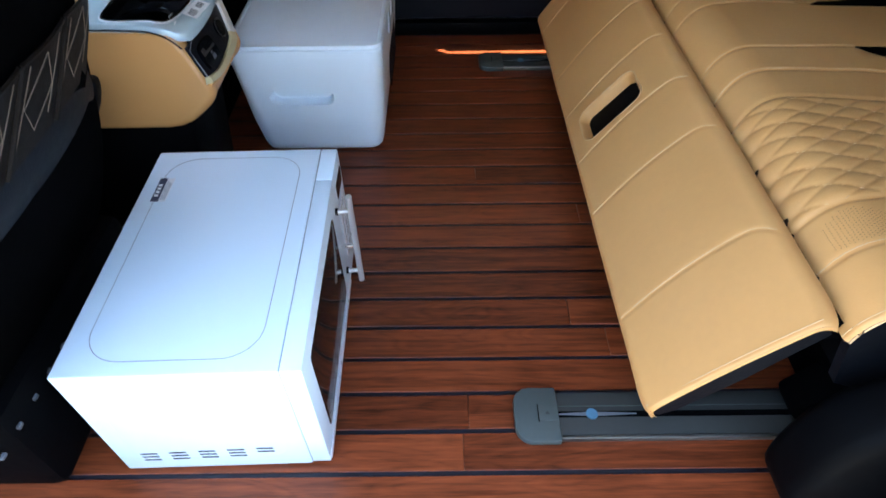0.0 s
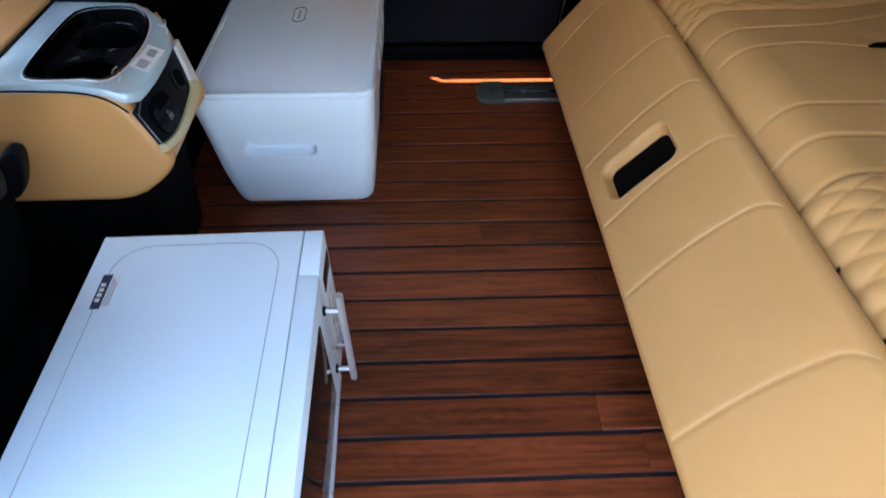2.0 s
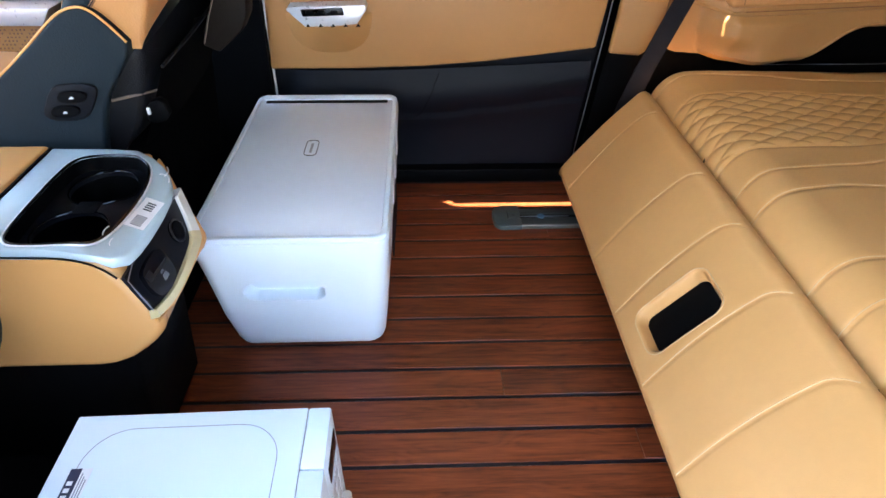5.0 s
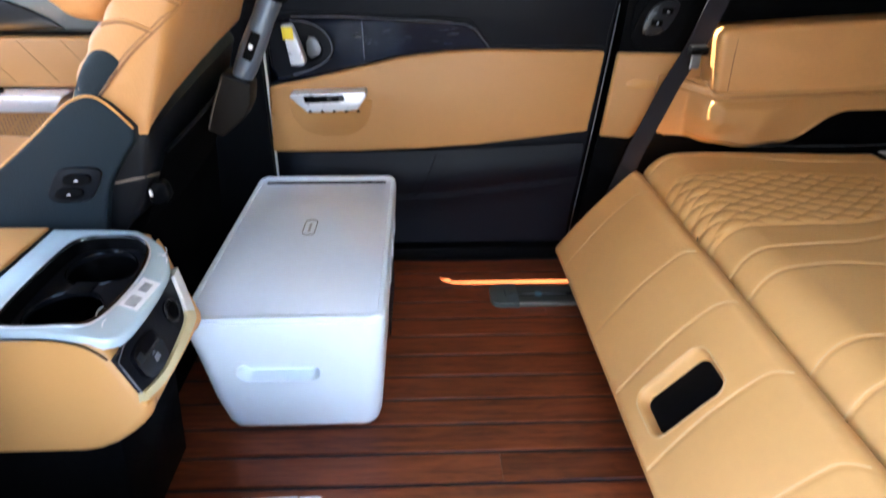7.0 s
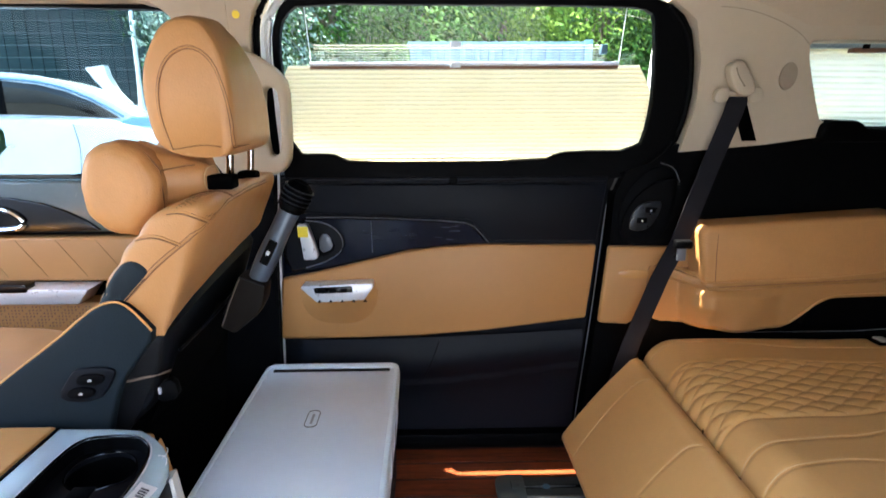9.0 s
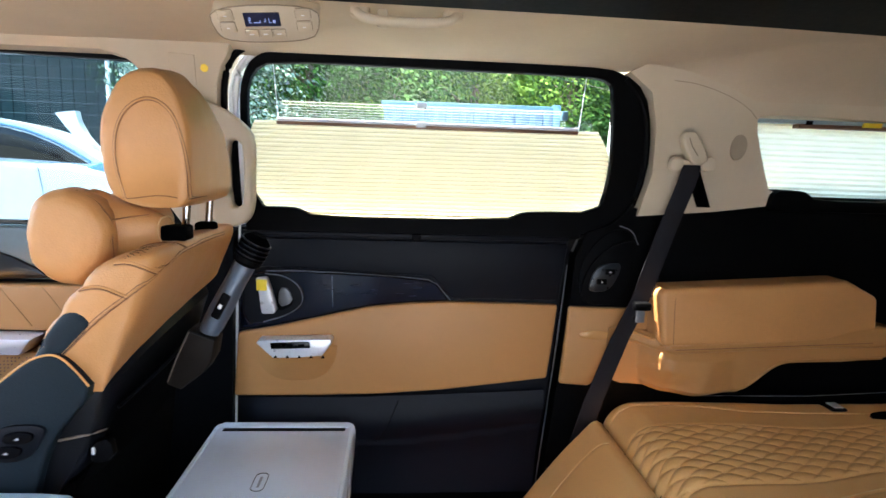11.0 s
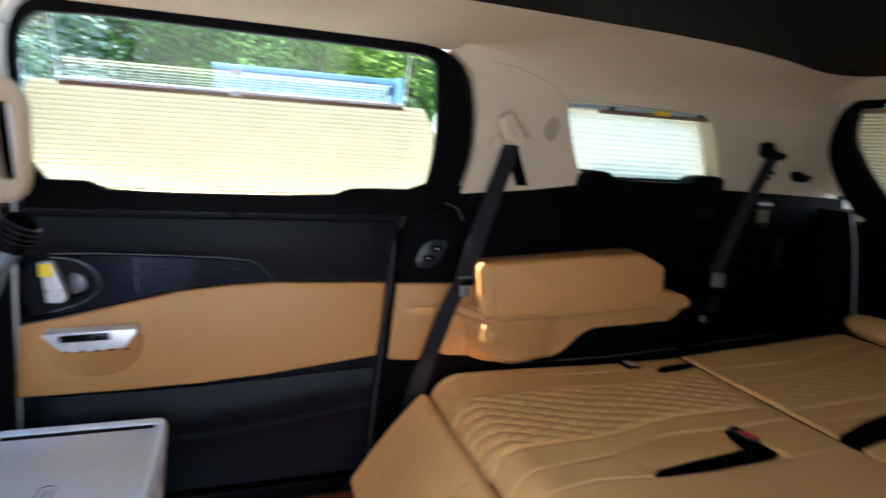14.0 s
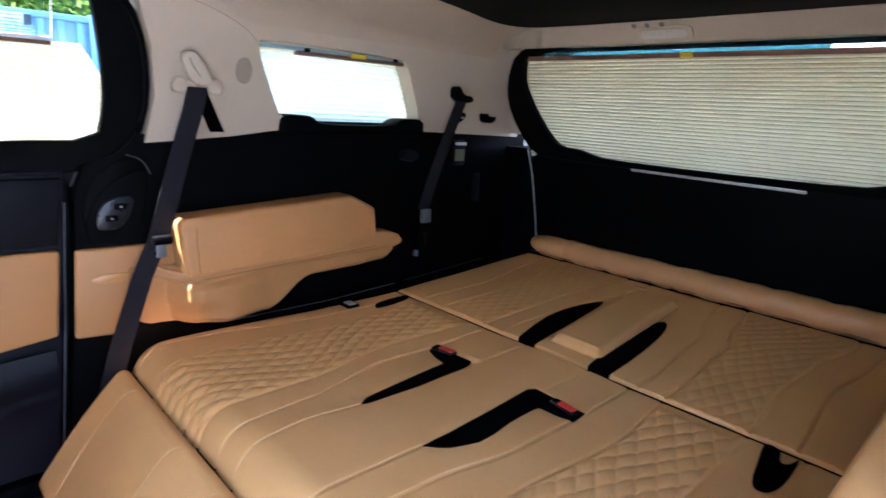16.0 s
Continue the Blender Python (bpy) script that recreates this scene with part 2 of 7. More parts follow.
LEAF_SILVER = leaf_mat("silvery_leaves", (0.02, 0.055, 0.03), (0.30, 0.40, 0.34))
BARK = mat("bark", (0.09, 0.07, 0.05), 0.9, vary=0.3, scale=8, bump=0.8, bump_scale=40)
GROOVE = mat("dark_beige_groove", (0.26, 0.20, 0.14), 0.8)
SCREEN_BLUE = bpy.data.materials.new("display_glow")
SCREEN_BLUE.use_nodes = True
SCREEN_BLUE.node_tree.nodes["Principled BSDF"].inputs["Base Color"].default_value = (0.22, 0.32, 0.72, 1)
SCREEN_BLUE.node_tree.nodes["Principled BSDF"].inputs["Emission Color"].default_value = (0.55, 0.68, 1, 1)
SCREEN_BLUE.node_tree.nodes["Principled BSDF"].inputs["Emission Strength"].default_value = 0.05


# ---- shapes ----
def finish(name, bm, material, sharp=38):
    bmesh.ops.recalc_face_normals(bm, faces=bm.faces[:])
    me = bpy.data.meshes.new(name)
    bm.to_mesh(me)
    bm.free()
    me.polygons.foreach_set("use_smooth", [True] * len(me.polygons))
    me.set_sharp_from_angle(angle=radians(sharp))
    for one in material if isinstance(material, (list, tuple)) else [material]:
        me.materials.append(one)
    return me


def thing(name, loc, label, category, group="", kind=""):
    ob = new(name)
    ob.empty_display_size = 0.02
    ob.location = loc
    return tagged(ob, label, category, group, kind)


def part(name, bm, material, parent, label="", sharp=38):
    """Links a bmesh in world coordinates as one mesh object under a thing or a part."""
    ob = new(name, finish(name, bm, material, sharp))
    ob.parent = parent
    base = Matrix.Translation(parent.location)
    if parent.parent:
        base = Matrix.Identity(4)
    ob.matrix_parent_inverse = base.inverted()
    return tagged(ob, label)


def solo(name, bm, material, label, category, group="", kind="", sharp=38):
    return tagged(new(name, finish(name, bm, material, sharp)), label, category, group, kind)


def bevel_sharp(bm, width, seg=2, limit=30):
    if width > 0:
        bm.normal_update()
        edges = [e for e in bm.edges if len(e.link_faces) == 2 and e.calc_face_angle(0) > radians(limit)]
        bmesh.ops.bevel(bm, geom=edges, offset=width, segments=seg, affect="EDGES", profile=0.5, clamp_overlap=True)
    return bm


def box(x0, x1, y0, y1, z0, z1, bev=0.0, seg=2):
    bm = bmesh.new()
    m = Matrix.Translation(((x0 + x1) / 2, (y0 + y1) / 2, (z0 + z1) / 2)) @ Matrix.Diagonal((x1 - x0, y1 - y0, z1 - z0, 1))
    bmesh.ops.create_cube(bm, size=1, matrix=m)
    return bevel_sharp(bm, bev, seg)


def rounded(pts, n=2):
    """Cuts the corners of a closed outline n times."""
    for _ in range(n):
        out = []
        for i, p in enumerate(pts):
            q = pts[(i + 1) % len(pts)]
            out.append(tuple(0.75 * a + 0.25 * b for a, b in zip(p, q)))
            out.append(tuple(0.25 * a + 0.75 * b for a, b in zip(p, q)))
        pts = out
    return pts


def smooth_line(pts, n=2):
    for _ in range(n):
        out = [pts[0]]
        for p, q in zip(pts, pts[1:]):
            out.append(tuple(0.75 * a + 0.25 * b for a, b in zip(p, q)))
            out.append(tuple(0.25 * a + 0.75 * b for a, b in zip(p, q)))
        pts = out + [pts[-1]]
    return pts


AXIS = {"y": lambda a, b, d: (a, d, b), "x": lambda a, b, d: (d, a, b), "z": lambda a, b, d: (a, b, d)}


def prism(outline, axis, d0, d1, bev=0.0, seg=2, holes=()):
    """A flat outline, with holes, given a thickness along an axis."""
    bm = bmesh.new()
    place = AXIS[axis]
    edges = []
    for loop in (outline, *holes):
        vs = [bm.verts.new(place(a, b, d0)) for a, b in loop]
        edges += [bm.edges.new((vs[i], vs[(i + 1) % len(vs)])) for i in range(len(vs))]
    if holes:
        bmesh.ops.triangle_fill(bm, edges=edges, use_beauty=True)
    else:
        bm.faces.new(bm.verts[:])
    got = bmesh.ops.extrude_face_region(bm, geom=bm.faces[:])
    shift = Vector(place(0, 0, d1)) - Vector(place(0, 0, d0))
    bmesh.ops.translate(bm, vec=shift, verts=[v for v in got["geom"] if isinstance(v, bmesh.types.BMVert)])
    bmesh.ops.recalc_face_normals(bm, faces=bm.faces[:])
    return bevel_sharp(bm, bev, seg, 50)


def tube(points, r, n=10, radii=None, flat=1.0):
    """A round bar along points; flat squeezes it across its second direction."""
    bm = bmesh.new()
    pts = [Vector(p) for p in points]
    rings = []
    up = Vector((0, 0, 1))
    for i, p in enumerate(pts):
        d = (pts[min(i + 1, len(pts) - 1)] - pts[max(i - 1, 0)]).normalized()
        ref = up if abs(d.dot(up)) < 0.95 else Vector((1, 0, 0))
        a = d.cross(ref).normalized()
        b = a.cross(d)
        rr = radii[i] if radii else r
        rings.append([bm.verts.new(p + a * math.cos(t) * rr + b * math.sin(t) * rr * flat) for t in (2 * math.pi * k / n for k in range(n))])
    skin(bm, rings)
    return bm


def skin(bm, rings, caps=True):
    for r0, r1 in zip(rings, rings[1:]):
        for k in range(len(r0)):
            j = (k + 1) % len(r0)
            bm.faces.new((r0[k], r0[j], r1[j], r1[k]))
    if caps:
        bm.faces.new(rings[0][::-1])
        bm.faces.new(rings[-1])


def loft(loops):
    """Skins closed loops of equal length."""
    bm = bmesh.new()
    skin(bm, [[bm.verts.new(p) for p in loop] for loop in loops])
    return bm


def sheet(fn, nu, nv):
    """A grid surface from fn(u, v), u and v from 0 to 1."""
    bm = bmesh.new()
    rows = [[bm.verts.new(fn(i / nu, j / nv)) for j in range(nv + 1)] for i in range(nu + 1)]
    for i in range(nu):
        for j in range(nv):
            bm.faces.new((rows[i][j], rows[i + 1][j], rows[i + 1][j + 1], rows[i][j + 1]))
    return bm


def ribbon(points, width_dir, half, thick=0.0012):
    """A flat strap along points."""
    w = Vector(width_dir).normalized() * half
    bm = bmesh.new()
    pts = [Vector(p) for p in points]
    rings = []
    for i, p in enumerate(pts):
        d = (pts[min(i + 1, len(pts) - 1)] - pts[max(i - 1, 0)]).normalized()
        n = d.cross(w).normalized() * thick
        rings.append([bm.verts.new(p + s * w + k * n) for s, k in ((-1, -1), (1, -1), (1, 1), (-1, 1))])
    skin(bm, rings)
    return bm


def disc(c, r, axis, depth, n=24, bev=0.0, squash=1.0):
    a, b = {"x": (1, 2), "y": (0, 2), "z": (0, 1)}[axis]
    d = {"x": 0, "y": 1, "z": 2}[axis]
    out = [(c[a] + r * math.cos(t), c[b] + r * squash * math.sin(t)) for t in (2 * math.pi * k / n for k in range(n))]
    return prism(out, axis, c[d], c[d] + depth, bev)


def merge(*bms):
    """Joins several bmeshes of one part into one."""
    out = bmesh.new()
    for b in bms:
        tmp = bpy.data.meshes.new("tmp")
        b.to_mesh(tmp)
        b.free()
        out.from_mesh(tmp)
        bpy.data.meshes.remove(tmp)
    return out


def turn(bm, m):
    bmesh.ops.transform(bm, matrix=m, verts=bm.verts[:])
    return bm


def lean(bm, z0=0.8, k=0.18):
    """Tips what lies above z0 inward, as the van's side does."""
    for v in bm.verts:
        if v.co.z > z0:
            v.co.y -= k * (v.co.z - z0)
    return bm


def loop_rect(cx, cy, hx, hy, r, n=5):
    """A rounded rectangle as a closed outline."""
    out = []
    for sx, sy, a0 in ((1, 1, 0), (-1, 1, 90), (-1, -1, 180), (1, -1, 270)):
        for k in range(n + 1):
            a = radians(a0 + 90 * k / n)
            out.append((cx + sx * (hx - r) + r * math.cos(a), cy + sy * (hy - r) + r * math.sin(a)))
    return out


def blend(x, a, b, ya, yb):
    t = min(1, max(0, (x - a) / (b - a)))
    t = t * t * (3 - 2 * t)
    return ya + (yb - ya) * t


def along(x, *knots):
    """A smooth line through a few knots (x, y)."""
    if x <= knots[0][0]:
        return knots[0][1]
    for (xa, ya), (xb, yb) in zip(knots, knots[1:]):
        if x <= xb:
            return blend(x, xa, xb, ya, yb)
    return knots[-1][1]


MIRROR = 1.66  # the van's middle plane, y


# ---- the van's shell ----
def van_shell():
    """Plain outer walls that close the cabin round what is seen."""
    roof = prism([(-1.05, 0.86), (2.5, 0.86), (2.5, 2.422), (-1.05, 2.422)], "z", 1.27, 1.33)
    solo("roof", roof, WHITE_PAINT, "white painted steel roof of the van", "roof", kind="structure")
    sub = box(-2.1, 2.5, 0.80, 2.56, -0.08, -0.012)
    solo("floor_pan", sub, BLACK_CLOTH, "dark floor pan under the boards", "floor", kind="structure")
    out = [(-2.1, -0.3), (2.5, -0.3), (2.5, 1.3), (-2.1, 1.3)]
    far = prism(out, "y", 2.56, 2.60, holes=[
        [(0.00, 0.76), (0.95, 0.76), (0.95, 1.19), (0.00, 1.19)],
        [(1.22, 0.84), (1.90, 0.84), (1.90, 1.12), (1.22, 1.12)],
        [(-1.15, 0.72), (-0.19, 0.72), (-0.19, 1.16), (-0.80, 1.16)]])
    solo("wall_far", lean(far), WHITE_PAINT, "white painted steel side of the van", "wall", kind="structure")
    # The second hole, out of view, is added to let light onto the front seats.
    near = prism(out, "y", 0.72, 0.76, holes=[
        [(-0.10, -0.06), (0.98, -0.06), (0.98, 1.21), (-0.10, 1.21)],
        [(-1.25, 0.06), (-0.17, 0.06), (-0.17, 1.20), (-0.90, 1.20)]])
    for v in near.verts:
        if v.co.z > 0.8:
            v.co.y += 0.18 * (v.co.z - 0.8)
    solo("wall_near", near, WHITE_PAINT, "white painted steel side with its open doorway and a front opening added for light", "wall", kind="structure")
    solo("wall_rear", prism([(0.74, -0.3), (2.58, -0.3), (2.58, 1.3), (0.74, 1.3)], "x", 2.50, 2.54, holes=[
        [(1.0, 0.78), (2.32, 0.78), (2.36, 1.19), (0.96, 1.19)]]), WHITE_PAINT, "white painted steel tail of the van", "wall", kind="structure")
    solo("wall_front", prism([(0.74, -0.3), (2.58, -0.3), (2.58, 1.3), (0.74, 1.3)], "x", -2.14, -2.1, holes=[
        [(0.86, 0.74), (2.46, 0.74), (2.40, 1.24), (0.92, 1.24)]]), BLACK, "dark scuttle below the windscreen", "wall", kind="structure")


LINER = [(2.418, 1.163), (2.40, 1.170), (2.36, 1.181), (2.30, 1.190), (2.20, 1.200), (2.05, 1.209), (1.85, 1.215), (1.66, 1.217)]


def ceiling():
    half = LINER
    low = half + [(2 * MIRROR - y, z) for y, z in half[-2::-1]]
    loop = low + [(0.90, 1.26), (2.418, 1.26)]
    bm = prism(loop, "x", -1.05, 2.32)
    solo("ceiling", bm, BEIGE_CLOTH, "beige cloth headliner curving down to the sides", "ceiling", kind="structure")
    edge = [(-0.2, 2.00), (0.58, 2.015), (0.95, 2.03), (1.34, 2.06), (1.55, 2.10), (1.76, 2.17), (1.92, 2.235), (2.03, 2.245), (2.09, 2.20), (2.105, 2.08), (2.11, 1.9)]
    edge = smooth_line(edge, 1)
    loop = edge + [(x, 2 * MIRROR - y) for x, y in edge[::-1]]
    p = solo("roof_screen_panel", prism(loop, "z", 1.188, 1.21, 0.006), PANEL_BLACK, "glossy black roof panel set in the beige headliner", "roof panel", kind="structure")
    return p


def floor_boards():
    base = solo("floor", box(-0.75, 2.3, 0.80, 2.440, -0.012, -0.0035), JOINT, "teak boat-deck floor with black rubber joints", "floor", kind="structure")
    pitch, joint = 0.0682, 0.0080
    rng = random.Random(4)
    meshes = {}
    for row in range(24):
        y0 = 0.997 - 2 * pitch + row * pitch + joint / 2
        y1 = min(y0 + pitch - joint, 2.438)
        if y1 - y0 < 0.02:
            continue
        x = -0.75 - rng.random() * 0.5
        while x < 1.15:
            ln = rng.choice((1.6, 1.9, 2.3))
            a, b = max(x, -0.75 if y0 < 1.44 else -0.16), min(x + ln, 1.15)
            if b - a > 0.05:
                key = (round(b - a, 3), round(y1 - y0, 3))
                if key not in meshes:
                    meshes[key] = finish("floor_board", box(0, b - a - 0.0003, 0, y1 - y0, -0.0035, 0.0, 0.0008, 1), WOOD)
                ob = new("floor_board", meshes[key])
                ob.parent = base
                ob.location = (a, y0, 0.0004 * rng.random())
            x += ln
    solo("carpet", box(-0.75, -0.162, 1.44, 2.44, -0.004, 0.004, 0.002), BLACK_CLOTH, "black carpet under the front seats", "carpet", kind="structure")
    solo("threshold_strip", prism([(-0.75, 2.440), (0.86, 2.440), (0.86, 2.475), (-0.75, 2.475)], "z", -0.01, 0.035, 0.006), BLACK, "black plastic door threshold along the floor", "threshold", kind="structure")
    solo("near_threshold", box(-0.75, 0.86, 0.735, 0.80, -0.07, 0.004, 0.008), BLACK, "black plastic door threshold along the boards", "threshold", kind="structure")


def seat_rail(y0, y1, name_label):
    t = thing("seat_rail", (0.6, (y0 + y1) / 2, 0), name_label, "seat rail", "seat rails in the floor")
    ym = (y0 + y1) / 2
    part("channel", box(0.592, 1.15, y0 + 0.003, y1 - 0.003, 0.0005, 0.010, 0.003), RAIL, t)
    part("groove", box(0.60, 1.15, ym - 0.005, ym + 0.005, 0.0102, 0.0112), BLACK, t)
    part("lip", box(0.60, 1.15, y0 + 0.001, y0 + 0.0075, 0.0005, 0.0125, 0.002), STEEL_LIP, t, "worn bright metal lip")
    part("groove", box(0.60, 1.15, ym + 0.014, ym + 0.0155, 0.0098, 0.0106), RAIL_CAP, t)
    outline = [(0.604, y0 - 0.004), (0.604, y1 + 0.004)]
    for k in range(9):
        a = radians(90 + 90 * k / 8)
        outline.append((0.560 + 0.027 * math.cos(a), y1 - 0.023 + 0.027 * math.sin(a)))
    for k in range(9):
        a = radians(180 + 90 * k / 8)
        outline.append((0.560 + 0.027 * math.cos(a), y0 + 0.023 + 0.027 * math.sin(a)))
    cap = prism(outline, "z", 0.0005, 0.015, 0.003, 2)
    c = part("end_cap", cap, RAIL_CAP, t)
    part("clip", box(0.572, 0.6035, ym - 0.013, ym + 0.015, 0.0142, 0.0158, 0.0008), RAIL_CAP, c)
    part("clip_gap", box(0.5705, 0.572, ym - 0.0145, ym + 0.0165, 0.0140, 0.0153), BLACK, c)
    part("clip_mark", prism([(0.582, ym - 0.002), (0.586, ym + 0.004), (0.590, ym - 0.002)], "z", 0.0157, 0.0161), RAIL, c)
    part("cover_film", disc((0.658, ym, 0.0105), 0.0095, "z", 0.002, 20), BLUE_DOT, t, "round pale blue film")
    part("film_wing", prism([(0.605, ym - 0.001), (0.658, ym - 0.004), (0.73, ym - 0.001), (0.73, ym + 0.001), (0.658, ym + 0.004), (0.605, ym + 0.001)], "z", 0.0108, 0.0116), DULL_SILVER, t)


def liner(y):
    """Height of the headliner at y."""
    for (ya, za), (yb, zb) in zip(LINER, LINER[1:]):
        if ya >= y >= yb:
            return za + (zb - za) * (ya - y) / (ya - yb)
    return LINER[-1][1]


def cove():
    """Rounds the headliner over into the side trim."""
    def surf(u, v):
        x = 1.0 + 1.125 * u
        s = 0.04 + 0.96 * min(1, u / 0.22) ** 1.5
        p1 = Vector((x, 2.3785, 1.1735))
        y2 = p1.y - 0.2085 * s
        p0, p2 = p1 + (Vector((x, 2.3925, 1.092)) - p1) * s, Vector((x, y2, liner(y2) + 0.0004))
        p = p0 * (1 - v) ** 2 + p1 * 2 * v * (1 - v) + p2 * v * v
        return p
    solo("trim_far", sheet(surf, 40, 12), BEIGE_CLOTH, "beige rounded edge of the headliner above the side trim", "headliner edge", kind="structure", sharp=80)


van_shell()
ceiling()
cove()
floor_boards()
seat_rail(1.043, 1.130, "grey plastic seat rail with a rounded cap on the boards")
seat_rail(2.197, 2.282, "grey plastic seat rail with a rounded cap on the boards")


# ---- the far sliding door ----
DOOR_WIN = [(0.030, 0.96), (0.030, 1.075), (0.046, 1.127), (0.087, 1.152), (0.45, 1.150), (0.835, 1.147), (0.893, 1.138), (0.905, 1.11),
            (0.922, 0.97), (0.921, 0.884), (0.905, 0.815), (0.735, 0.814), (0.70, 0.808), (0.665, 0.791), (0.18, 0.788), (0.145, 0.806), (0.125, 0.811), (0.033, 0.810)]


def pleats(x_limits, y, z0, z1, step, depth, slope=0.0):
    """A folded blind from z0 up to z1; x_limits gives its two ends at a height."""
    bm = bmesh.new()
    n = int(round((z1 - z0) / step)) * 2
    prev = None
    for i in range(n + 1):
        z = z0 + (z1 - z0) * i / n
        a, b = x_limits(z)
        yy = y + (depth if i % 2 else 0)
        row = [bm.verts.new((a + (b - a) * k / 8, yy, z + slope * (a + (b - a) * k / 8))) for k in range(9)]
        if prev:
            for k in range(8):
                bm.faces.new((prev[k], prev[k + 1], row[k + 1], row[k]))
        prev = row
    return bm


def sliding_door():
    t = thing("door_1", (0.4, 2.5, 0.05), "closed sliding door with tan and black trim panels", "sliding door", kind="structure")
    part("door_base", prism([(-0.012, 0.758), (0.836, 0.758), (0.822, 0.60), (0.803, 0.37), (0.768, 0.038), (-0.036, 0.038)], "y", 2.476, 2.54), BLACK_SOFT, t)
    frame_out = rounded([(0.012, 1.03), (0.016, 1.09), (0.034, 1.140), (0.060, 1.164), (0.10, 1.176), (0.45, 1.174), (0.83, 1.170), (0.92, 1.162), (0.985, 1.118), (1.012, 1.03), (1.020, 0.92), (0.995, 0.81), (0.90, 0.752), (0.83, 0.742), (0.04, 0.742), (0.012, 0.742), (0.010, 0.76), (0.010, 0.90)], 1)
    part("window_frame", lean(prism(frame_out, "y", 2.466, 2.493, 0.003, 1, [rounded(DOOR_WIN, 1)])), BLACK, t)
    seal = [(0.862, 0.752), (0.93, 0.775), (0.985, 0.822), (1.008, 0.92), (1.002, 1.02), (0.978, 1.095), (0.93, 1.145)]
    part("door_seal", lean(tube([(x, 2.462, z) for x, z in smooth_line(seal)], 0.007, 8)), BLACK, t)
    part("window_pane", lean(prism(rounded([(0.0, 0.77), (0.94, 0.77), (0.96, 1.0), (0.93, 1.16), (0.02, 1.165), (0.0, 1.1)], 1), "y", 2.520, 2.5235)), WIN_GLASS, t).visible_shadow = False
    part("belt_moulding", box(0.0, 0.832, 2.461, 2.48, 0.738, 0.751, 0.004), BLACK_SOFT, t)
    part("belt_clip", box(0.425, 0.447, 2.455, 2.466, 0.733, 0.751, 0.003), BLACK, t)
    part("upper_panel", prism([(0.0, 0.733), (0.830, 0.733), (0.812, 0.582), (0.535, 0.584), (0.480, 0.641), (0.064, 0.660), (-0.006, 0.648)], "y", 2.462, 2.482, 0.005), BLACK_SOFT, t, "soft black upper trim")
    strip = [(0.0, 0.640), (0.063, 0.650), (0.16, 0.650), (0.29, 0.645), (0.40, 0.639), (0.470, 0.632), (0.49, 0.622), (0.526, 0.579), (0.42, 0.574), (0.315, 0.562), (0.196, 0.534), (0.077, 0.507), (-0.012, 0.490)]
    def droop(bm):
        for v in bm.verts:
            v.co.y -= 0.16 * (v.co.z - 0.57)
        return bm
    s = part("trim_strip", droop(prism(strip, "y", 2.463, 2.48, 0.003, 1, [rounded([(0.002, 0.504), (0.002, 0.634), (0.108, 0.640), (0.150, 0.612), (0.156, 0.566), (0.112, 0.533), (0.05, 0.514)], 1)])), BLUE_GLOSS, t, "glossy dark blue trim")
    part("trim_edge", droop(tube([(x, 2.462, z) for x, z in [(0.063, 0.652), (0.16, 0.6525), (0.29, 0.6475), (0.40, 0.6415), (0.470, 0.6345), (0.492, 0.6235), (0.529, 0.579)]], 0.0014, 6)), DULL_SILVER, s)
    part("film_crease", droop(box(0.225, 0.2268, 2.4615, 2.4635, 0.556, 0.640)), DULL_SILVER, s)
    tan_in = [(-0.012, 0.488), (0.077, 0.504), (0.196, 0.531), (0.315, 0.559), (0.42, 0.571), (0.526, 0.576), (0.811, 0.572), (0.803, 0.47), (0.793, 0.371), (0.664, 0.355), (0.511, 0.337), (0.357, 0.326), (0.188, 0.321), (-0.024, 0.320)]
    part("tan_panel", prism(tan_in, "y", 2.455, 2.48, 0.007, 3), TAN_PLASTIC, t, "tan padded door panel")
    # lower pocket: a dark panel that swells into the cabin

    def bulge(u, v):
        x = -0.028 + 0.80 * u + 0.012 * v
        top = 0.316 + 0.045 * max(u - 0.35, 0) ** 1.3
        z = 0.04 + (top - 0.04) * v
        low = 0.19 + 0.10 * max(u - 0.45, 0) ** 1.2
        swell = 0.030 * math.exp(-((z - low - 0.06) / 0.07) ** 2) * min(1, max(0, (u - 0.02) / 0.08))
        if z < low:
            swell += 0.006
        return (x, 2.470 - swell, z)
    part("lower_panel", sheet(bulge, 40, 30), BLACK_SOFT, t)
    part("pocket_seam", tube([(x, y, z) for x, y, z in [(0.40, 2.452, 0.312), (0.375, 2.438, 0.25), (0.352, 2.442, 0.205), (0.33, 2.458, 0.188), (0.28, 2.462, 0.184)]], 0.0015, 6), BLACK, t)
    # window switch pod
    def bowl(u, v):
        """A swelling under the switches, fading into the panel."""
        a = math.pi * (0.02 + 0.96 * u)
        r = v
        c, d = math.cos(a), math.sin(a)
        x = 0.136 - 0.104 * math.copysign(abs(c) ** 0.75, c) * r
        z = 0.470 - 0.108 * d ** 0.8 * r
        return (x, 2.4555 - 0.047 * (1 - r ** 1.3), z)
    part("switch_pod", sheet(bowl, 36, 22), TAN_PLASTIC, t)
    bez = part("switch_bezel", prism([(0.046, 0.478), (0.052, 0.484), (0.228, 0.489), (0.231, 0.478), (0.206, 0.446), (0.145, 0.441), (0.086, 0.440)], "y", 2.404, 2.45, 0.003), SILVER, t, "satin silver switch surround")
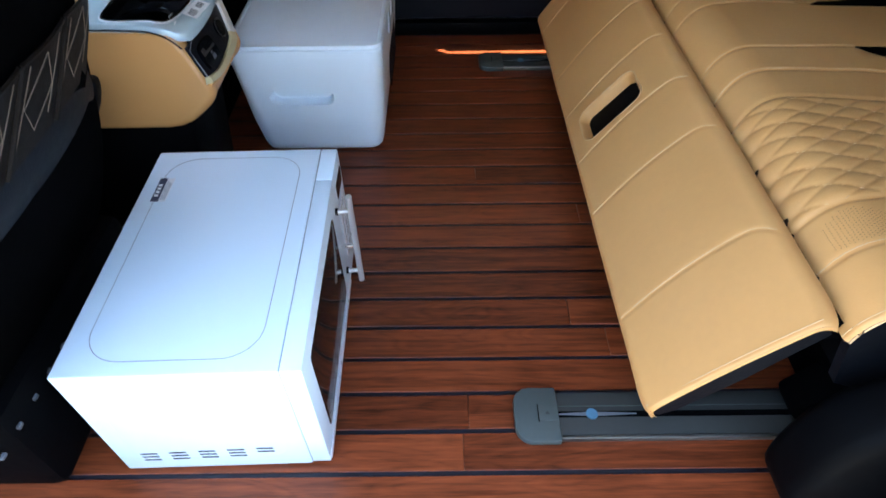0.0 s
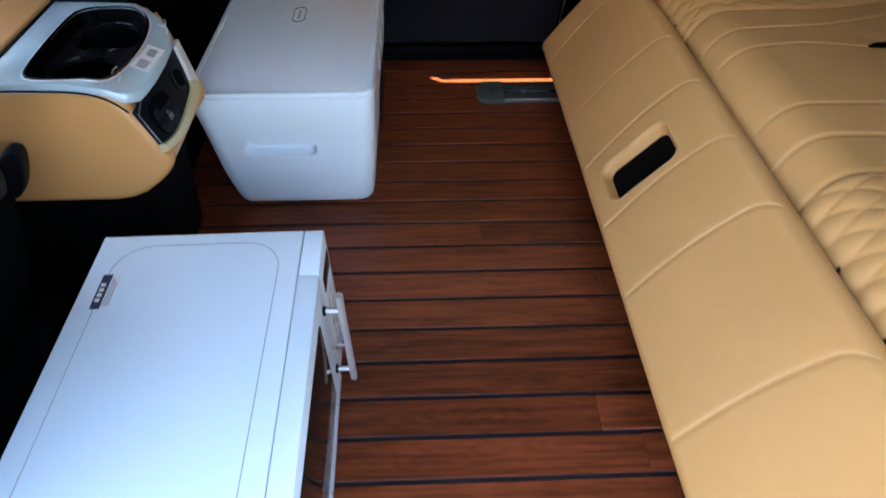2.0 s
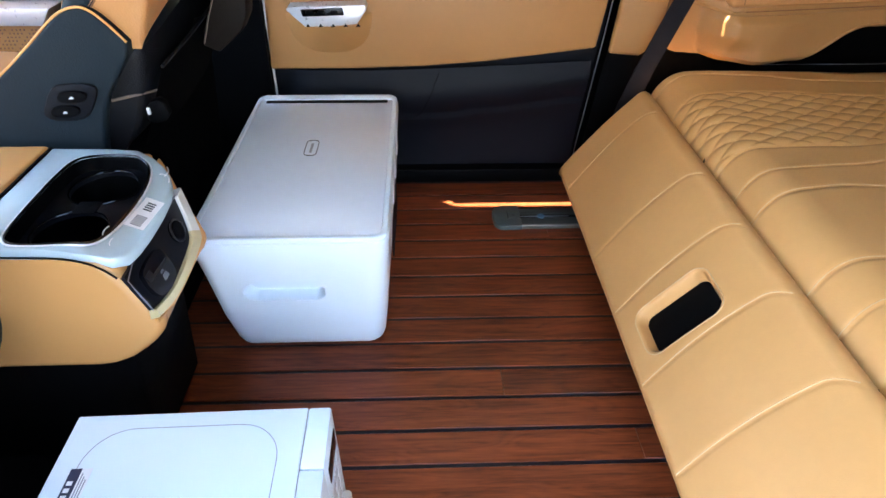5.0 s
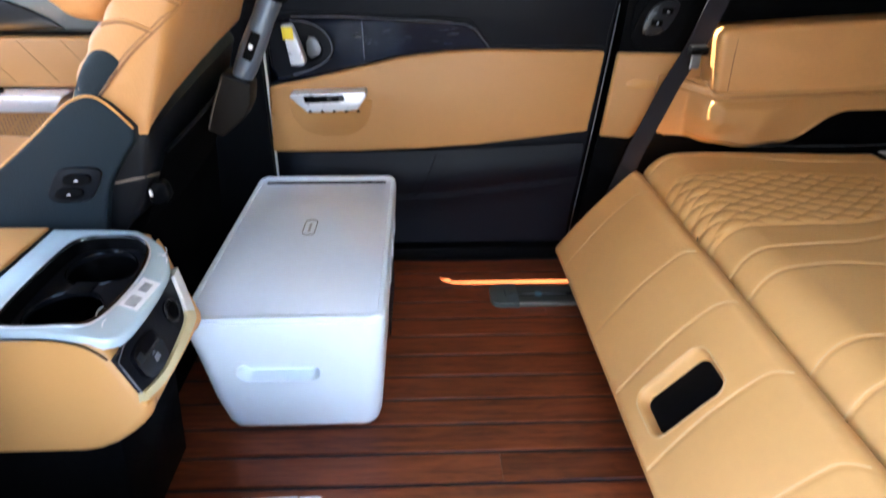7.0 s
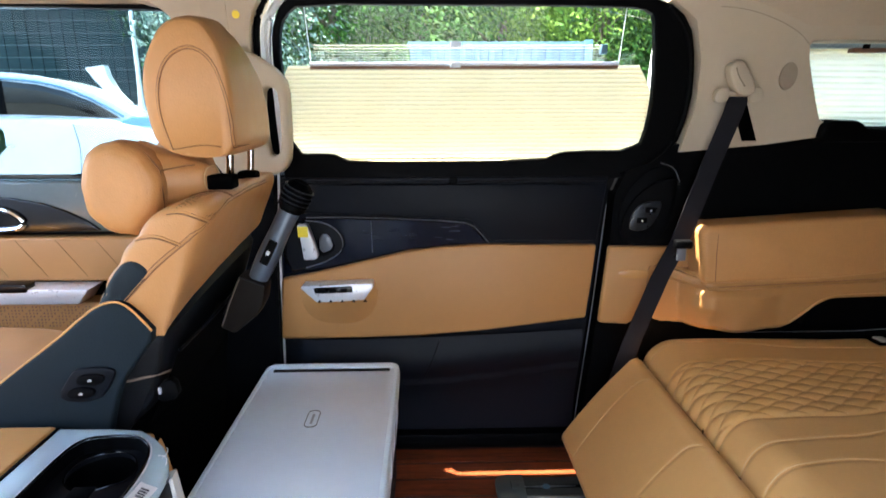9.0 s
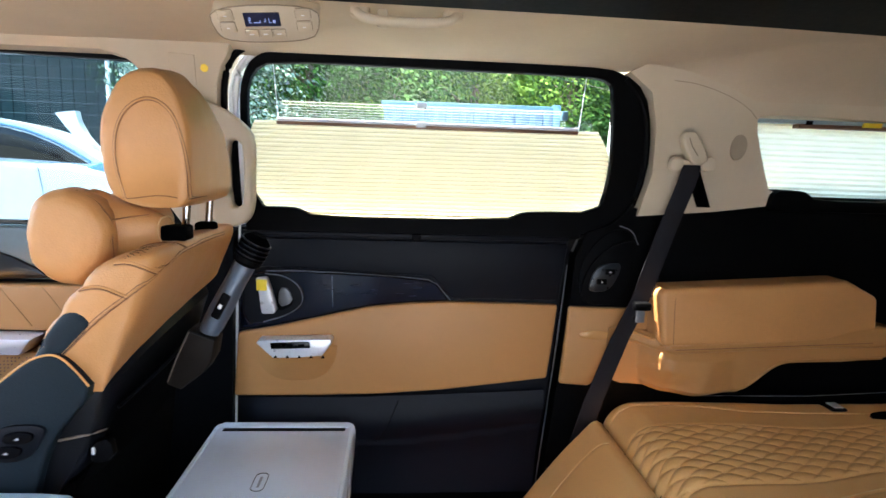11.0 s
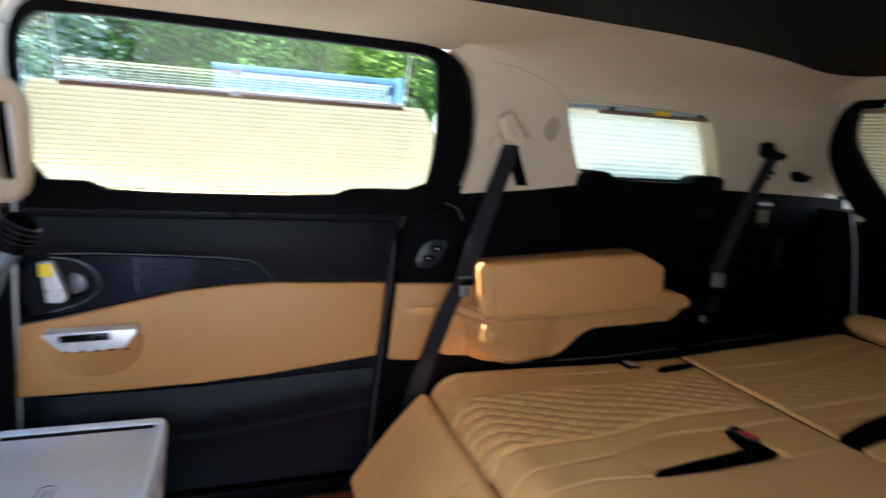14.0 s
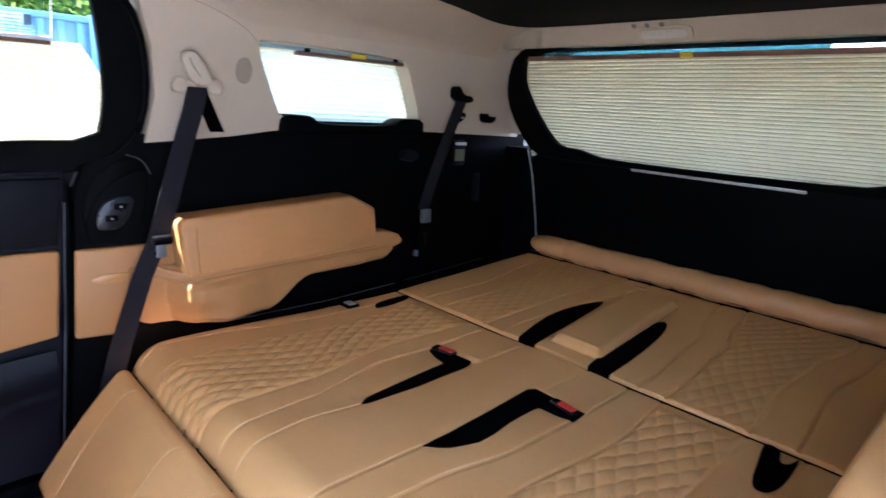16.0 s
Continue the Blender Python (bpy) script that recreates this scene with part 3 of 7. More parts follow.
    part("switch_plate", prism([(0.080, 0.480), (0.177, 0.484), (0.179, 0.467), (0.083, 0.464)], "y", 2.399, 2.406, 0.003), BLACK_GLOSS, bez)
    for k in range(3):
        part("switch", box(0.092 + 0.028 * k, 0.109 + 0.028 * k, 2.396, 2.401, 0.468, 0.479, 0.002), BLACK, bez)
    for k in range(5):
        part("bezel_notch", prism([(0.088 + 0.029 * k, 0.4405), (0.093 + 0.029 * k, 0.448), (0.098 + 0.029 * k, 0.441)], "y", 2.4025, 2.406), BLACK, bez)
    # inner handle
    part("handle_cup", prism(rounded([(-0.004, 0.498), (-0.004, 0.640), (0.11, 0.646), (0.156, 0.616), (0.162, 0.562), (0.112, 0.526), (0.05, 0.508)], 1), "y", 2.478, 2.50), PANEL_BLACK, t)
    part("lock_plate", prism(rounded([(0.088, 0.552), (0.090, 0.606), (0.116, 0.602), (0.126, 0.566)], 1), "y", 2.466, 2.474, 0.002), DULL_SILVER, t)
    h = part("door_handle", prism([(0.038, 0.634), (0.066, 0.637), (0.078, 0.60), (0.090, 0.553), (0.082, 0.543), (0.052, 0.543), (0.046, 0.60)], "y", 2.436, 2.462, 0.006, 3), SILVER, t, "satin chrome lever handle")
    part("tag", box(0.042, 0.068, 2.4335, 2.4355, 0.604, 0.632, 0.0008), YELLOW, h, "yellow tag")
    part("lock_recess", prism(rounded([(0.080, 0.545), (0.084, 0.60), (0.118, 0.598), (0.130, 0.565), (0.105, 0.545)], 1), "y", 2.470, 2.479, 0.002), PANEL_BLACK, t)
    rim = smooth_line([(0.060, 0.644), (0.108, 0.640), (0.146, 0.612), (0.154, 0.566), (0.112, 0.533), (0.05, 0.514)])
    part("cup_rim", droop(tube([(x, 2.4615, z) for x, z in rim], 0.0016, 6)), DULL_SILVER, s)
    rng = random.Random(4)
    scuffs = []
    for k in range(16):
        x, z = rng.uniform(0.19, 0.45), rng.uniform(0.585, 0.632)
        scuffs.append(box(x, x + rng.uniform(0.004, 0.030), 2.4622, 2.4628, z, z + rng.uniform(0.0005, 0.0022)))
    part("film_scuffs", droop(merge(*scuffs)), mat("scuffed_film", (0.026, 0.030, 0.040), 0.3), s)["kind"] = "stuff"
    part("body_edge", lean(tube(smooth_line([(0.06, 2.492, 1.175), (0.030, 2.490, 1.158), (0.010, 2.486, 1.125), (0.0, 2.480, 1.07), (0.001, 2.474, 0.95), (-0.004, 2.468, 0.75), (-0.014, 2.468, 0.60), (-0.018, 2.468, 0.40), (-0.030, 2.468, 0.05)]), 0.0045, 8, [0.0085] * 14 + [0.006] * 4 + [0.0035] * 40)), WHITE_PAINT, t, "white painted body edge")
    part("front_seal", lean(tube(smooth_line([(0.05, 2.470, 1.185), (0.012, 2.468, 1.168), (-0.010, 2.464, 1.130), (-0.020, 2.460, 1.07), (-0.020, 2.458, 0.95), (-0.022, 2.456, 0.76)]), 0.008, 8)), BLACK, t)
    # Black block added behind the door's rear edge to stop light leaking in.
    part("rear_light_stop", box(0.74, 0.93, 2.510, 2.53, 0.03, 0.758, 0.004), BLACK, t)
    part("rear_edge", tube([(0.829, 2.455, 0.68), (0.823, 2.455, 0.60), (0.808, 2.455, 0.40), (0.775, 2.455, 0.04)], 0.0013, 6), DULL_SILVER, t, "bright edge of the door seal")
    return t


def door_blind():
    b = thing("pleated_blind", (0.48, 2.49, 0.79), "cream pleated blind drawn halfway in the door window", "window blind", "window blinds")

    def ends(z):
        right = 0.905 + 0.021 * min(1, max(0, (z - 0.80) / 0.11)) - 0.045 * max(0, (z - 0.945) / 0.08) ** 1.3
        left = 0.030 + 0.016 * max(0, (z - 0.985) / 0.04) ** 2
        return left, right
    part("cloth", lean(pleats(ends, 2.486, 0.775, 1.020, 0.0102, 0.0035)), BLIND, b)
    # Thin darker bars paint the shade in each fold of the cloth.
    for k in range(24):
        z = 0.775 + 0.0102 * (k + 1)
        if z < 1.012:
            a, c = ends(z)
            part("fold_shade", lean(box(a, c, 2.4845, 2.4862, z - 0.0005, z + 0.0005)), PLEAT_SHADE, b)
    part("header", lean(box(0.096, 0.829, 2.470, 2.485, 1.011, 1.0185, 0.001)), BROWN_BAR, b, "brown aluminium bar")
    part("header_cap", lean(box(0.096, 0.829, 2.4695, 2.485, 1.0186, 1.027, 0.002)), WHITE_PLASTIC, b)
    part("top_film", lean(box(0.105, 0.80, 2.490, 2.4915, 1.027, 1.066)), VEIL, b, "clear folded film").visible_shadow = False
    for z in (1.033, 1.039, 1.045, 1.051, 1.058, 1.065):
        part("fold", lean(box(0.105, 0.80, 2.4885, 2.4905, z, z + 0.0011)), FOLD_LINE, b)
    for z in (1.014, 1.058):
        part("pull_tab", lean(box(0.428, 0.452, 2.462, 2.480, z, z + 0.014, 0.002)), WHITE_PLASTIC, b)
    part("end_fold", lean(box(0.829, 0.872, 2.488, 2.4895, 1.018, 1.046, 0.0004)), VEIL, b, "loose end of the folded film").visible_shadow = False
    part("end_tab", lean(box(0.785, 0.80, 2.474, 2.49, 1.044, 1.066, 0.002)), BLUE_DOT, b)
    for x, xt in ((0.098, 0.092), (0.833, 0.838)):
        part("cord", lean(tube([(x, 2.484, 1.02), (xt, 2.484, 1.148)], 0.0011, 5)), WHITE_PLASTIC, b)
    return b


sliding_door()
door_blind()


# ---- far rear quarter ----
QUARTER_WIN = rounded([(1.262, 1.056), (1.300, 0.96), (1.345, 0.866), (1.60, 0.862), (1.835, 0.868), (1.80, 0.950), (1.745, 1.052), (1.725, 1.064), (1.50, 1.070), (1.275, 1.074)], 1)


def quarter_trim():
    t = thing("wall_far_rear", (1.6, 2.46, 0.0), "rear quarter trim in black, tan and beige", "side trim", kind="structure")
    part("lower_trim", prism([(0.842, 0.0), (2.40, 0.0), (2.40, 0.845), (1.84, 0.872), (1.345, 0.872), (1.20, 0.85), (0.99, 0.83), (0.935, 0.785), (0.875, 0.765), (0.848, 0.70), (0.842, 0.55), (0.815, 0.30), (0.79, 0.0)], "y", 2.452, 2.55), BLACK, t)
    upper = [(1.000, 0.812), (1.022, 0.92), (1.015, 1.03), (0.99, 1.115), (0.930, 1.158), (0.955, 1.170), (1.03, 1.215), (2.335, 1.215), (2.335, 0.836), (1.84, 0.850), (1.345, 0.848), (1.205, 0.829)]
    part("upper_trim", lean(prism(upper, "y", 2.444, 2.55, 0.0, 1, [QUARTER_WIN])), BEIGE, t, "beige pillar trim")
    part("parting_line", lean(tube(smooth_line([(1.04, 2.4435, 1.143), (1.10, 2.443, 1.138), (1.18, 2.443, 1.115), (1.24, 2.443, 1.085), (1.262, 2.443, 1.062)]), 0.0007, 5)), GROOVE, t)
    part("speaker_grille", lean(disc((1.23, 2.4405, 0.992), 0.021, "y", 0.004, 24, 0.001, 1.5)), mat("beige_grille", (0.36, 0.29, 0.21), 0.9, bump=0.8, bump_scale=500), t)
    part("window_pane", lean(prism([(1.24, 0.85), (1.85, 0.85), (1.85, 1.08), (1.24, 1.08)], "y", 2.535, 2.5385)), WIN_GLASS, t).visible_shadow = False
    ledge = smooth_line([(1.335, 0.845), (1.338, 0.889), (1.40, 0.890), (1.43, 0.886), (1.452, 0.866), (1.712, 0.866), (1.735, 0.884), (1.76, 0.889), (1.835, 0.889), (1.842, 0.845)], 1)
    part("window_ledge", lean(prism(ledge + [(1.83, 0.835), (1.345, 0.835)], "y", 2.425, 2.50, 0.006)), BLACK, t)
    part("tan_pillar_panel", prism([(0.838, 0.572), (0.823, 0.362), (0.90, 0.356), (0.96, 0.40), (1.08, 0.47), (1.08, 0.568)], "y", 2.438, 2.46, 0.008, 3), TAN_PLASTIC, t, "tan moulded pillar panel")
    part("belt_slot", prism(rounded([(0.868, 0.487), (0.868, 0.510), (0.955, 0.508), (0.955, 0.485)], 2), "y", 2.4352, 2.4392, 0.001), TAN_GLOSS, t)
    pod = rounded([(0.858, 0.640), (0.868, 0.695), (0.905, 0.752), (0.955, 0.780), (0.995, 0.768), (1.008, 0.72), (0.998, 0.64), (0.970, 0.585), (0.905, 0.572), (0.872, 0.590)], 2)
    p = part("pod", prism(pod, "y", 2.447, 2.456, 0.004, 2), BLACK, t)
    part("pod_face", prism(rounded([(0.862, 0.590), (0.866, 0.645), (0.890, 0.694), (0.924, 0.727), (0.967, 0.747), (1.000, 0.750), (0.996, 0.711), (0.982, 0.637), (0.965, 0.583), (0.915, 0.578)], 1), "y", 2.433, 2.441, 0.003), PANEL_BLACK, p)
    part("pod_line", tube(smooth_line([(0.955, 2.439, 0.786), (0.99, 2.438, 0.775), (1.007, 2.439, 0.738)]), 0.0012, 5), DULL_SILVER, p)
    sw = part("switch_block", prism(rounded([(0.880, 0.622), (0.894, 0.674), (0.927, 0.690), (0.965, 0.690), (0.957, 0.654), (0.934, 0.618), (0.899, 0.614)], 1), "y", 2.428, 2.436, 0.002), mat("blue_grey_plastic", (0.009, 0.012, 0.016), 0.3), t)
    for x, z in ((0.934, 0.668), (0.914, 0.642)):
        part("button", box(x - 0.013, x + 0.013, 2.424, 2.429, z - 0.007, z + 0.007, 0.002), BLACK, sw)
        part("symbol", prism([(x - 0.0028, z - 0.0016), (x + 0.0028, z - 0.0016), (x, z + 0.0024)], "y", 2.4228, 2.4242), PAPER, sw)
    return t


def quarter_blind():
    b = thing("pleated_blind", (1.55, 2.49, 0.86), "cream pleated blind closed over the quarter window", "window blind", "window blinds")
    part("cloth", lean(pleats(lambda z: (1.25, 1.87), 2.500, 0.830, 1.070, 0.0145, 0.005, -0.008)), BLIND_WHITE, b)
    part("header", lean(box(1.385, 1.745, 2.458, 2.484, 1.046, 1.056, 0.001)), BROWN_BAR, b)
    part("header_cap", lean(box(1.268, 1.740, 2.457, 2.484, 1.0562, 1.0655, 0.001)), mat("pale_blue_aluminium", (0.36, 0.47, 0.52), 0.35, metal=0.3), b, "pale blue aluminium rail")
    for x in (1.40, 1.70):
        part("slider", lean(box(x, x + 0.016, 2.452, 2.460, 1.054, 1.064, 0.002)), BLACK, b)
    part("pull_tab", lean(box(1.55, 1.60, 2.453, 2.460, 1.052, 1.064, 0.002)), YELLOW, b)
    return b


def armrest():
    t = thing("side_armrest", (1.3, 2.40, 0.36), "tan moulded side armrest of the rear bench", "armrest", "side armrests")
    base = smooth_line([(0.945, 0.520), (0.940, 0.43), (0.944, 0.392), (0.978, 0.368), (1.16, 0.364), (1.262, 0.367), (1.305, 0.386), (1.345, 0.425), (1.385, 0.446), (1.53, 0.450), (1.65, 0.456), (1.698, 0.484), (1.704, 0.512), (1.668, 0.545), (1.60, 0.552), (1.05, 0.512), (0.99, 0.520)], 1)
    def swept(bm):
        """Draws the front end back towards the pillar."""
        for v in bm.verts:
            if v.co.x < 1.085 and v.co.y < 2.43:
                v.co.y = min(v.co.y + 16 * (1.085 - v.co.x) ** 2, 2.432)
        return bm
    part("core", swept(prism(base, "y", 2.418, 2.46, 0.006, 2)), TAN_PLASTIC, t)

    def step(k):
        k = min(1, max(0, k))
        return k * k * (3 - 2 * k)

    def skin_point(u, v):
        """The moulded face: it swells below a crease and tucks in at its lower edge."""
        x = 0.946 + 0.752 * u
        zb = along(x, (0.946, 0.400), (0.985, 0.370), (1.16, 0.364), (1.262, 0.367), (1.395, 0.447), (1.53, 0.450), (1.65, 0.458), (1.70, 0.490))
        z = zb + (0.516 - zb) * v
        swell = 0.022 * step((0.490 - z) / 0.030) * step((1.290 - 0.3 * (0.484 - z) - x) / 0.11)
        tuck = 0.022 * (1 - step((z - zb) / 0.016)) + 0.020 * step((x - 1.675) / 0.023)
        y = 2.354 - swell + tuck + 0.026 * step((0.438 - z) / 0.05) * step((1.15 - x) / 0.07)
        if x < 1.085:
            y += 24 * (1.085 - x) ** 2
        return (x, min(y, 2.43), z)
    part("body", sheet(skin_point, 150, 44), TAN_PLASTIC, t, sharp=80)
    rib = [(1.285, 0.392), (1.318, 0.418), (1.352, 0.446), (1.395, 0.461), (1.53, 0.464), (1.64, 0.468)]
    part("lower_rib", tube([(x, 2.354, z) for x, z in smooth_line(rib)], 0.0032, 8), TAN_PLASTIC, t)
    crease = [(1.06, 0.4855), (1.10, 0.486), (1.20, 0.4865), (1.228, 0.484), (1.226, 0.472), (1.212, 0.452)]
    part("crease", tube([(x, 2.352, z) for x, z in smooth_line(crease)], 0.0022, 6), TAN_PLASTIC, t)
    part("upper_ledge", swept(prism(rounded([(0.965, 0.492), (1.06, 0.478), (1.10, 0.477), (1.45, 0.496), (1.66, 0.498), (1.716, 0.510), (1.685, 0.548), (1.595, 0.556), (1.45, 0.516), (1.06, 0.500), (0.975, 0.522)], 1), "y", 2.343, 2.41, 0.008, 3)), TAN_PLASTIC, t)
    part("cavity", prism([(1.36, 0.36), (1.40, 0.442), (1.70, 0.455), (1.85, 0.50), (1.85, 0.36)], "y", 2.42, 2.455), BLACK, t)
    pad = prism([(1.050, 0.494), (1.036, 0.628), (1.050, 0.641), (1.522, 0.669), (1.604, 0.628), (1.612, 0.535), (1.594, 0.508)], "y", 2.345, 2.445, 0.014, 4)
    part("pad", pad, TAN_COVER, t, "padded tan box cushion")
    # Sewn seam by the pad's front end.
    part("pad_line", tube([(1.078, 2.3445, 0.504), (1.074, 2.3445, 0.57), (1.073, 2.346, 0.630)], 0.0010, 5), SEAM, t)
    part("ledge_line", tube(smooth_line([(1.085, 2.3425, 0.489), (1.25, 2.3425, 0.496), (1.45, 2.3425, 0.505), (1.60, 2.3425, 0.512)]), 0.0010, 5), SEAM, t)
    return t


quarter_trim()
quarter_blind()
armrest()


# ---- bench folded into a bed ----
MID = 1.69  # the bench's own middle, y


def seams_front(x):
    """Seam lines across the front cushion at x, far to near."""
    f = 0.05 * max(0, 1 - (x - 0.86) / 0.10) ** 2
    return (along(x, (0.97, 2.300), (1.10, 2.296), (1.27, 2.268), (1.6, 2.262)) - 0.8 * f,
            along(x, (0.97, 2.192), (1.08, 2.198), (1.35, 2.186), (1.66, 2.214)) - f,
            along(x, (0.97, 1.948), (1.12, 1.950), (1.42, 2.008), (1.64, 2.000)) - f,
            along(x, (0.96, 1.868), (1.10, 1.880), (1.34, 1.938), (1.66, 1.936)) - f,
            along(x, (0.96, 1.798), (1.06, 1.808), (1.19, 1.798)) - f,
            along(x, (0.96, 1.618), (1.19, 1.616)) - f,
            along(x, (0.97, 1.540), (1.12, 1.536), (1.30, 1.512), (1.6, 1.512)) - f,
            along(x, (0.98, 1.456), (1.20, 1.436), (1.48, 1.418), (1.67, 1.434)) - f,
            along(x, (0.97, 1.206), (1.10, 1.222), (1.40, 1.262), (1.65, 1.266)) - 0.5 * f,
            along(x, (0.95, 1.128), (1.10, 1.140), (1.6, 1.165)) - 0.5 * f)


def quilt(x, y, lo, hi, px=0.073, py=0.037):
    """Height of diamond quilting between two edges, 0 outside."""
    if not lo < y < hi:
        return 0.0
    a, b = x / px, (y - lo) / py
    e = min(1, (y - lo) / 0.012, (hi - y) / 0.012)
    return e * abs(math.sin(math.pi * (a + b)) * math.sin(math.pi * (a - b))) ** 0.42


def groove(d, w=0.0038):
    return math.exp(-(d / w) ** 2)


def front_height(x, y):
    s = seams_front(x)
    h = 0.0
    for v in s:
        h -= 0.0028 * groove(y - v)
    q = quilt(x, y, s[2], s[1]) + quilt(x, y, s[8], s[7])
    q *= 0.0056 if y > MID else 0.0040
    h += q
    if x > 1.63:
        h -= q * min(1, (x - 1.63) / 0.025)
    if s[3] > y > s[6]:
        h += 0.004 * math.cos((y - MID) / 0.19 * math.pi / 2)
    for tip, end, yy in ((1.165, 1.515, 1.822), (1.165, 1.51, 1.61)):
        if tip < x < end:
            h -= 0.010 * math.exp(-((y - yy) / 0.022) ** 2) * min(1, (x - tip) / 0.06, (end - x) / 0.012)
    for bx, by in ((1.468, 1.880), (1.478, 1.548)):
        h -= 0.008 * math.exp(-((x - bx) / 0.034) ** 2 - ((y - by) / 0.040) ** 2)
    h += 0.0016 * noise.noise(Vector((x * 9, y * 9, 3.1)))
    return h


def crown(x):
    """The padding stands higher towards the front edge."""
    return blend(x, 1.0, 1.48, 0.013, 0.0)


def front_profile(u):
    """Along the front cushion from under its nose to its rear edge: x, z and the outward normal."""
    nose = 0.17
    if u < nose:
        a = radians(6 + 84 * u / nose)
        return 0.984 - 0.082 * math.cos(a), 0.268 + 0.082 * math.sin(a) + crown(0.984), -math.cos(a), math.sin(a)
    t = (u - nose) / (1 - nose)
    x = 0.984 + (1.6812 - 0.984) * t
    drop = 0.022 * max(0, (x - 1.668) / 0.0132) ** 2.5
    return x, 0.350 + 0.010 * t - drop + crown(x), 0.0, 1.0


def front_point(x, y, up=0.0):
    """A point on the front cushion over x, y."""
    if x > 0.984:
        t = (x - 0.984) / (1.679 - 0.984)
        return (x, y, 0.350 + 0.010 * t + crown(x) + front_height(x, y) + up)
    c = min(1, (0.984 - x) / 0.082)
    a = math.acos(c)
    h = front_height(x, y) + up
    return (0.984 - (0.082 + h) * math.cos(a), y, 0.268 + crown(0.984) + (0.082 + h) * math.sin(a))


BED_NEAR, BED_FAR = 1.027, 2.352


def bench_front():
    t = thing("folded_bench", (1.2, MID, 0.0), "tan leather bench folded flat with diamond quilting", "bench")

    def surf(u, v):
        x, z, nx, nz = front_profile(u)
        y = BED_NEAR + (BED_FAR - BED_NEAR) * v
        e = min(y - BED_NEAR, BED_FAR - y)
        rad = 0.006 if y < MID else 0.04
        sink = rad * (1 - math.sqrt(1 - (1 - min(1, e / rad)) ** 2))
        h = front_height(x, y) - sink
        return (x + nx * h, y, z + nz * h)
    part("cushion", sheet(surf, 300, 440), TAN, t, sharp=70)
    part("cushion_base", prism([(0.925, 0.22), (0.955, 0.325), (1.650, 0.320), (1.650, 0.20), (1.0, 0.17)], "y", BED_NEAR + 0.006, BED_FAR - 0.006), BLACK, t)
    for k in (0, 3, 4, 5, 6, 9):
        pts = []
        for i in range(70):
            x = 0.905 + (1.66 - 0.905) * i / 69
            y = seams_front(x)[k]
            if k in (4,) and x > 1.19 or k in (5,) and x > 1.17:
                break
            pts.append(front_point(x, y + 0.0035, 0.0006))
        part("stitching", tube(pts, 0.0007, 5), THREAD, t)
    for dy, dh, r in ((0.0005, -0.0055, 0.0020), (0.009, 0.0, 0.0007)):
        line = []
        for i in range(81):
            x, z, nx, nz = front_profile(i / 80 * 0.97)
            h = front_height(x, BED_NEAR + dy) + dh
            line.append((x + nx * h, BED_NEAR + dy, z + nz * h))
        part("piping", tube(line, r, 6), THREAD, t)
    part("side_panel", prism([(x - nx * 0.006, z - nz * 0.006) for x, z, nx, nz in (front_profile(k / 40) for k in range(40))] + [(1.65, 0.2), (1.0, 0.17), (0.93, 0.20)], "y", BED_NEAR - 0.0005, BED_NEAR + 0.015), BLACK_LEATHER, t, "black side panel")
    # Black strip laid in the gap as its shade.
    part("gap_shade", box(0.882, 0.925, BED_NEAR + 0.02, BED_FAR - 0.02, 0.270, 0.302), BLACK_CLOTH, t, "black strip standing for shade behind the tipped cushion")
    # belt slots with their buckles
    a = [(1.172, 1.800), (1.196, 1.817), (1.232, 1.829), (1.30, 1.837), (1.388, 1.844), (1.438, 1.850), (1.462, 1.928), (1.490, 1.930), (1.501, 1.822), (1.47, 1.810), (1.38, 1.803), (1.30, 1.797), (1.215, 1.792)]
    b = [(1.168, 1.614), (1.20, 1.620), (1.243, 1.624), (1.36, 1.632), (1.484, 1.641), (1.502, 1.632), (1.507, 1.512), (1.463, 1.508), (1.449, 1.584), (1.40, 1.582), (1.355, 1.578), (1.30, 1.567), (1.257, 1.564), (1.206, 1.582)]
    for loop in (a, b):
        bm = prism(loop, "z", 0.325, 0.356)
        for v in bm.verts:
            if v.co.z > 0.35:
                v.co.z = max(front_point(v.co.x, v.co.y)[2], 0.352) + 0.0026
        part("belt_slot", bm, BLACK_CLOTH, t, "black slot in the cushion")
    for x, y, r, col in ((1.478, 1.892, 8, RED), (1.482, 1.546, -8, RED)):
        m = Matrix.Translation((x, y, 0.362)) @ Matrix.Rotation(radians(r), 4, "Z")
        k = part("buckle", turn(box(-0.0125, 0.0125, -0.032, 0.032, -0.010, 0.006, 0.005, 3), m), BLACK_GLOSS, t)
        part("release_button", turn(box(-0.0095, 0.0095, -0.029, 0.012, 0.002, 0.0082, 0.003), m), col, k, "red release button")
    for y, wide in ((2.102, 0.0065), (1.985, 0.0065), (1.320, 0.0065), (1.215, 0.0105)):
        def lens(u, v, y=y, wide=wide):
            a = radians(4 + 18 * u)
            w = wide * math.sqrt(max(0.0, 1 - u * u))
            h = 0.0835 + front_height(0.984 - 0.082 * math.cos(a), y) - 0.0015 * (2 * v - 1) ** 2
            return (0.984 - h * math.cos(a), y + w * (2 * v - 1) + 0.010 * u, 0.268 + crown(0.984) + h * math.sin(a))
        part("anchor_notch", sheet(lens, 10, 8), NOTCH, t, "dark notch in the front edge")
    holes = []
    for i in range(19):
        for j in range(15):
            x = 0.922 + 0.0042 * i
            y = seams_front(x)[9] + 0.010 + 0.0044 * j + 0.0022 * (i % 2)
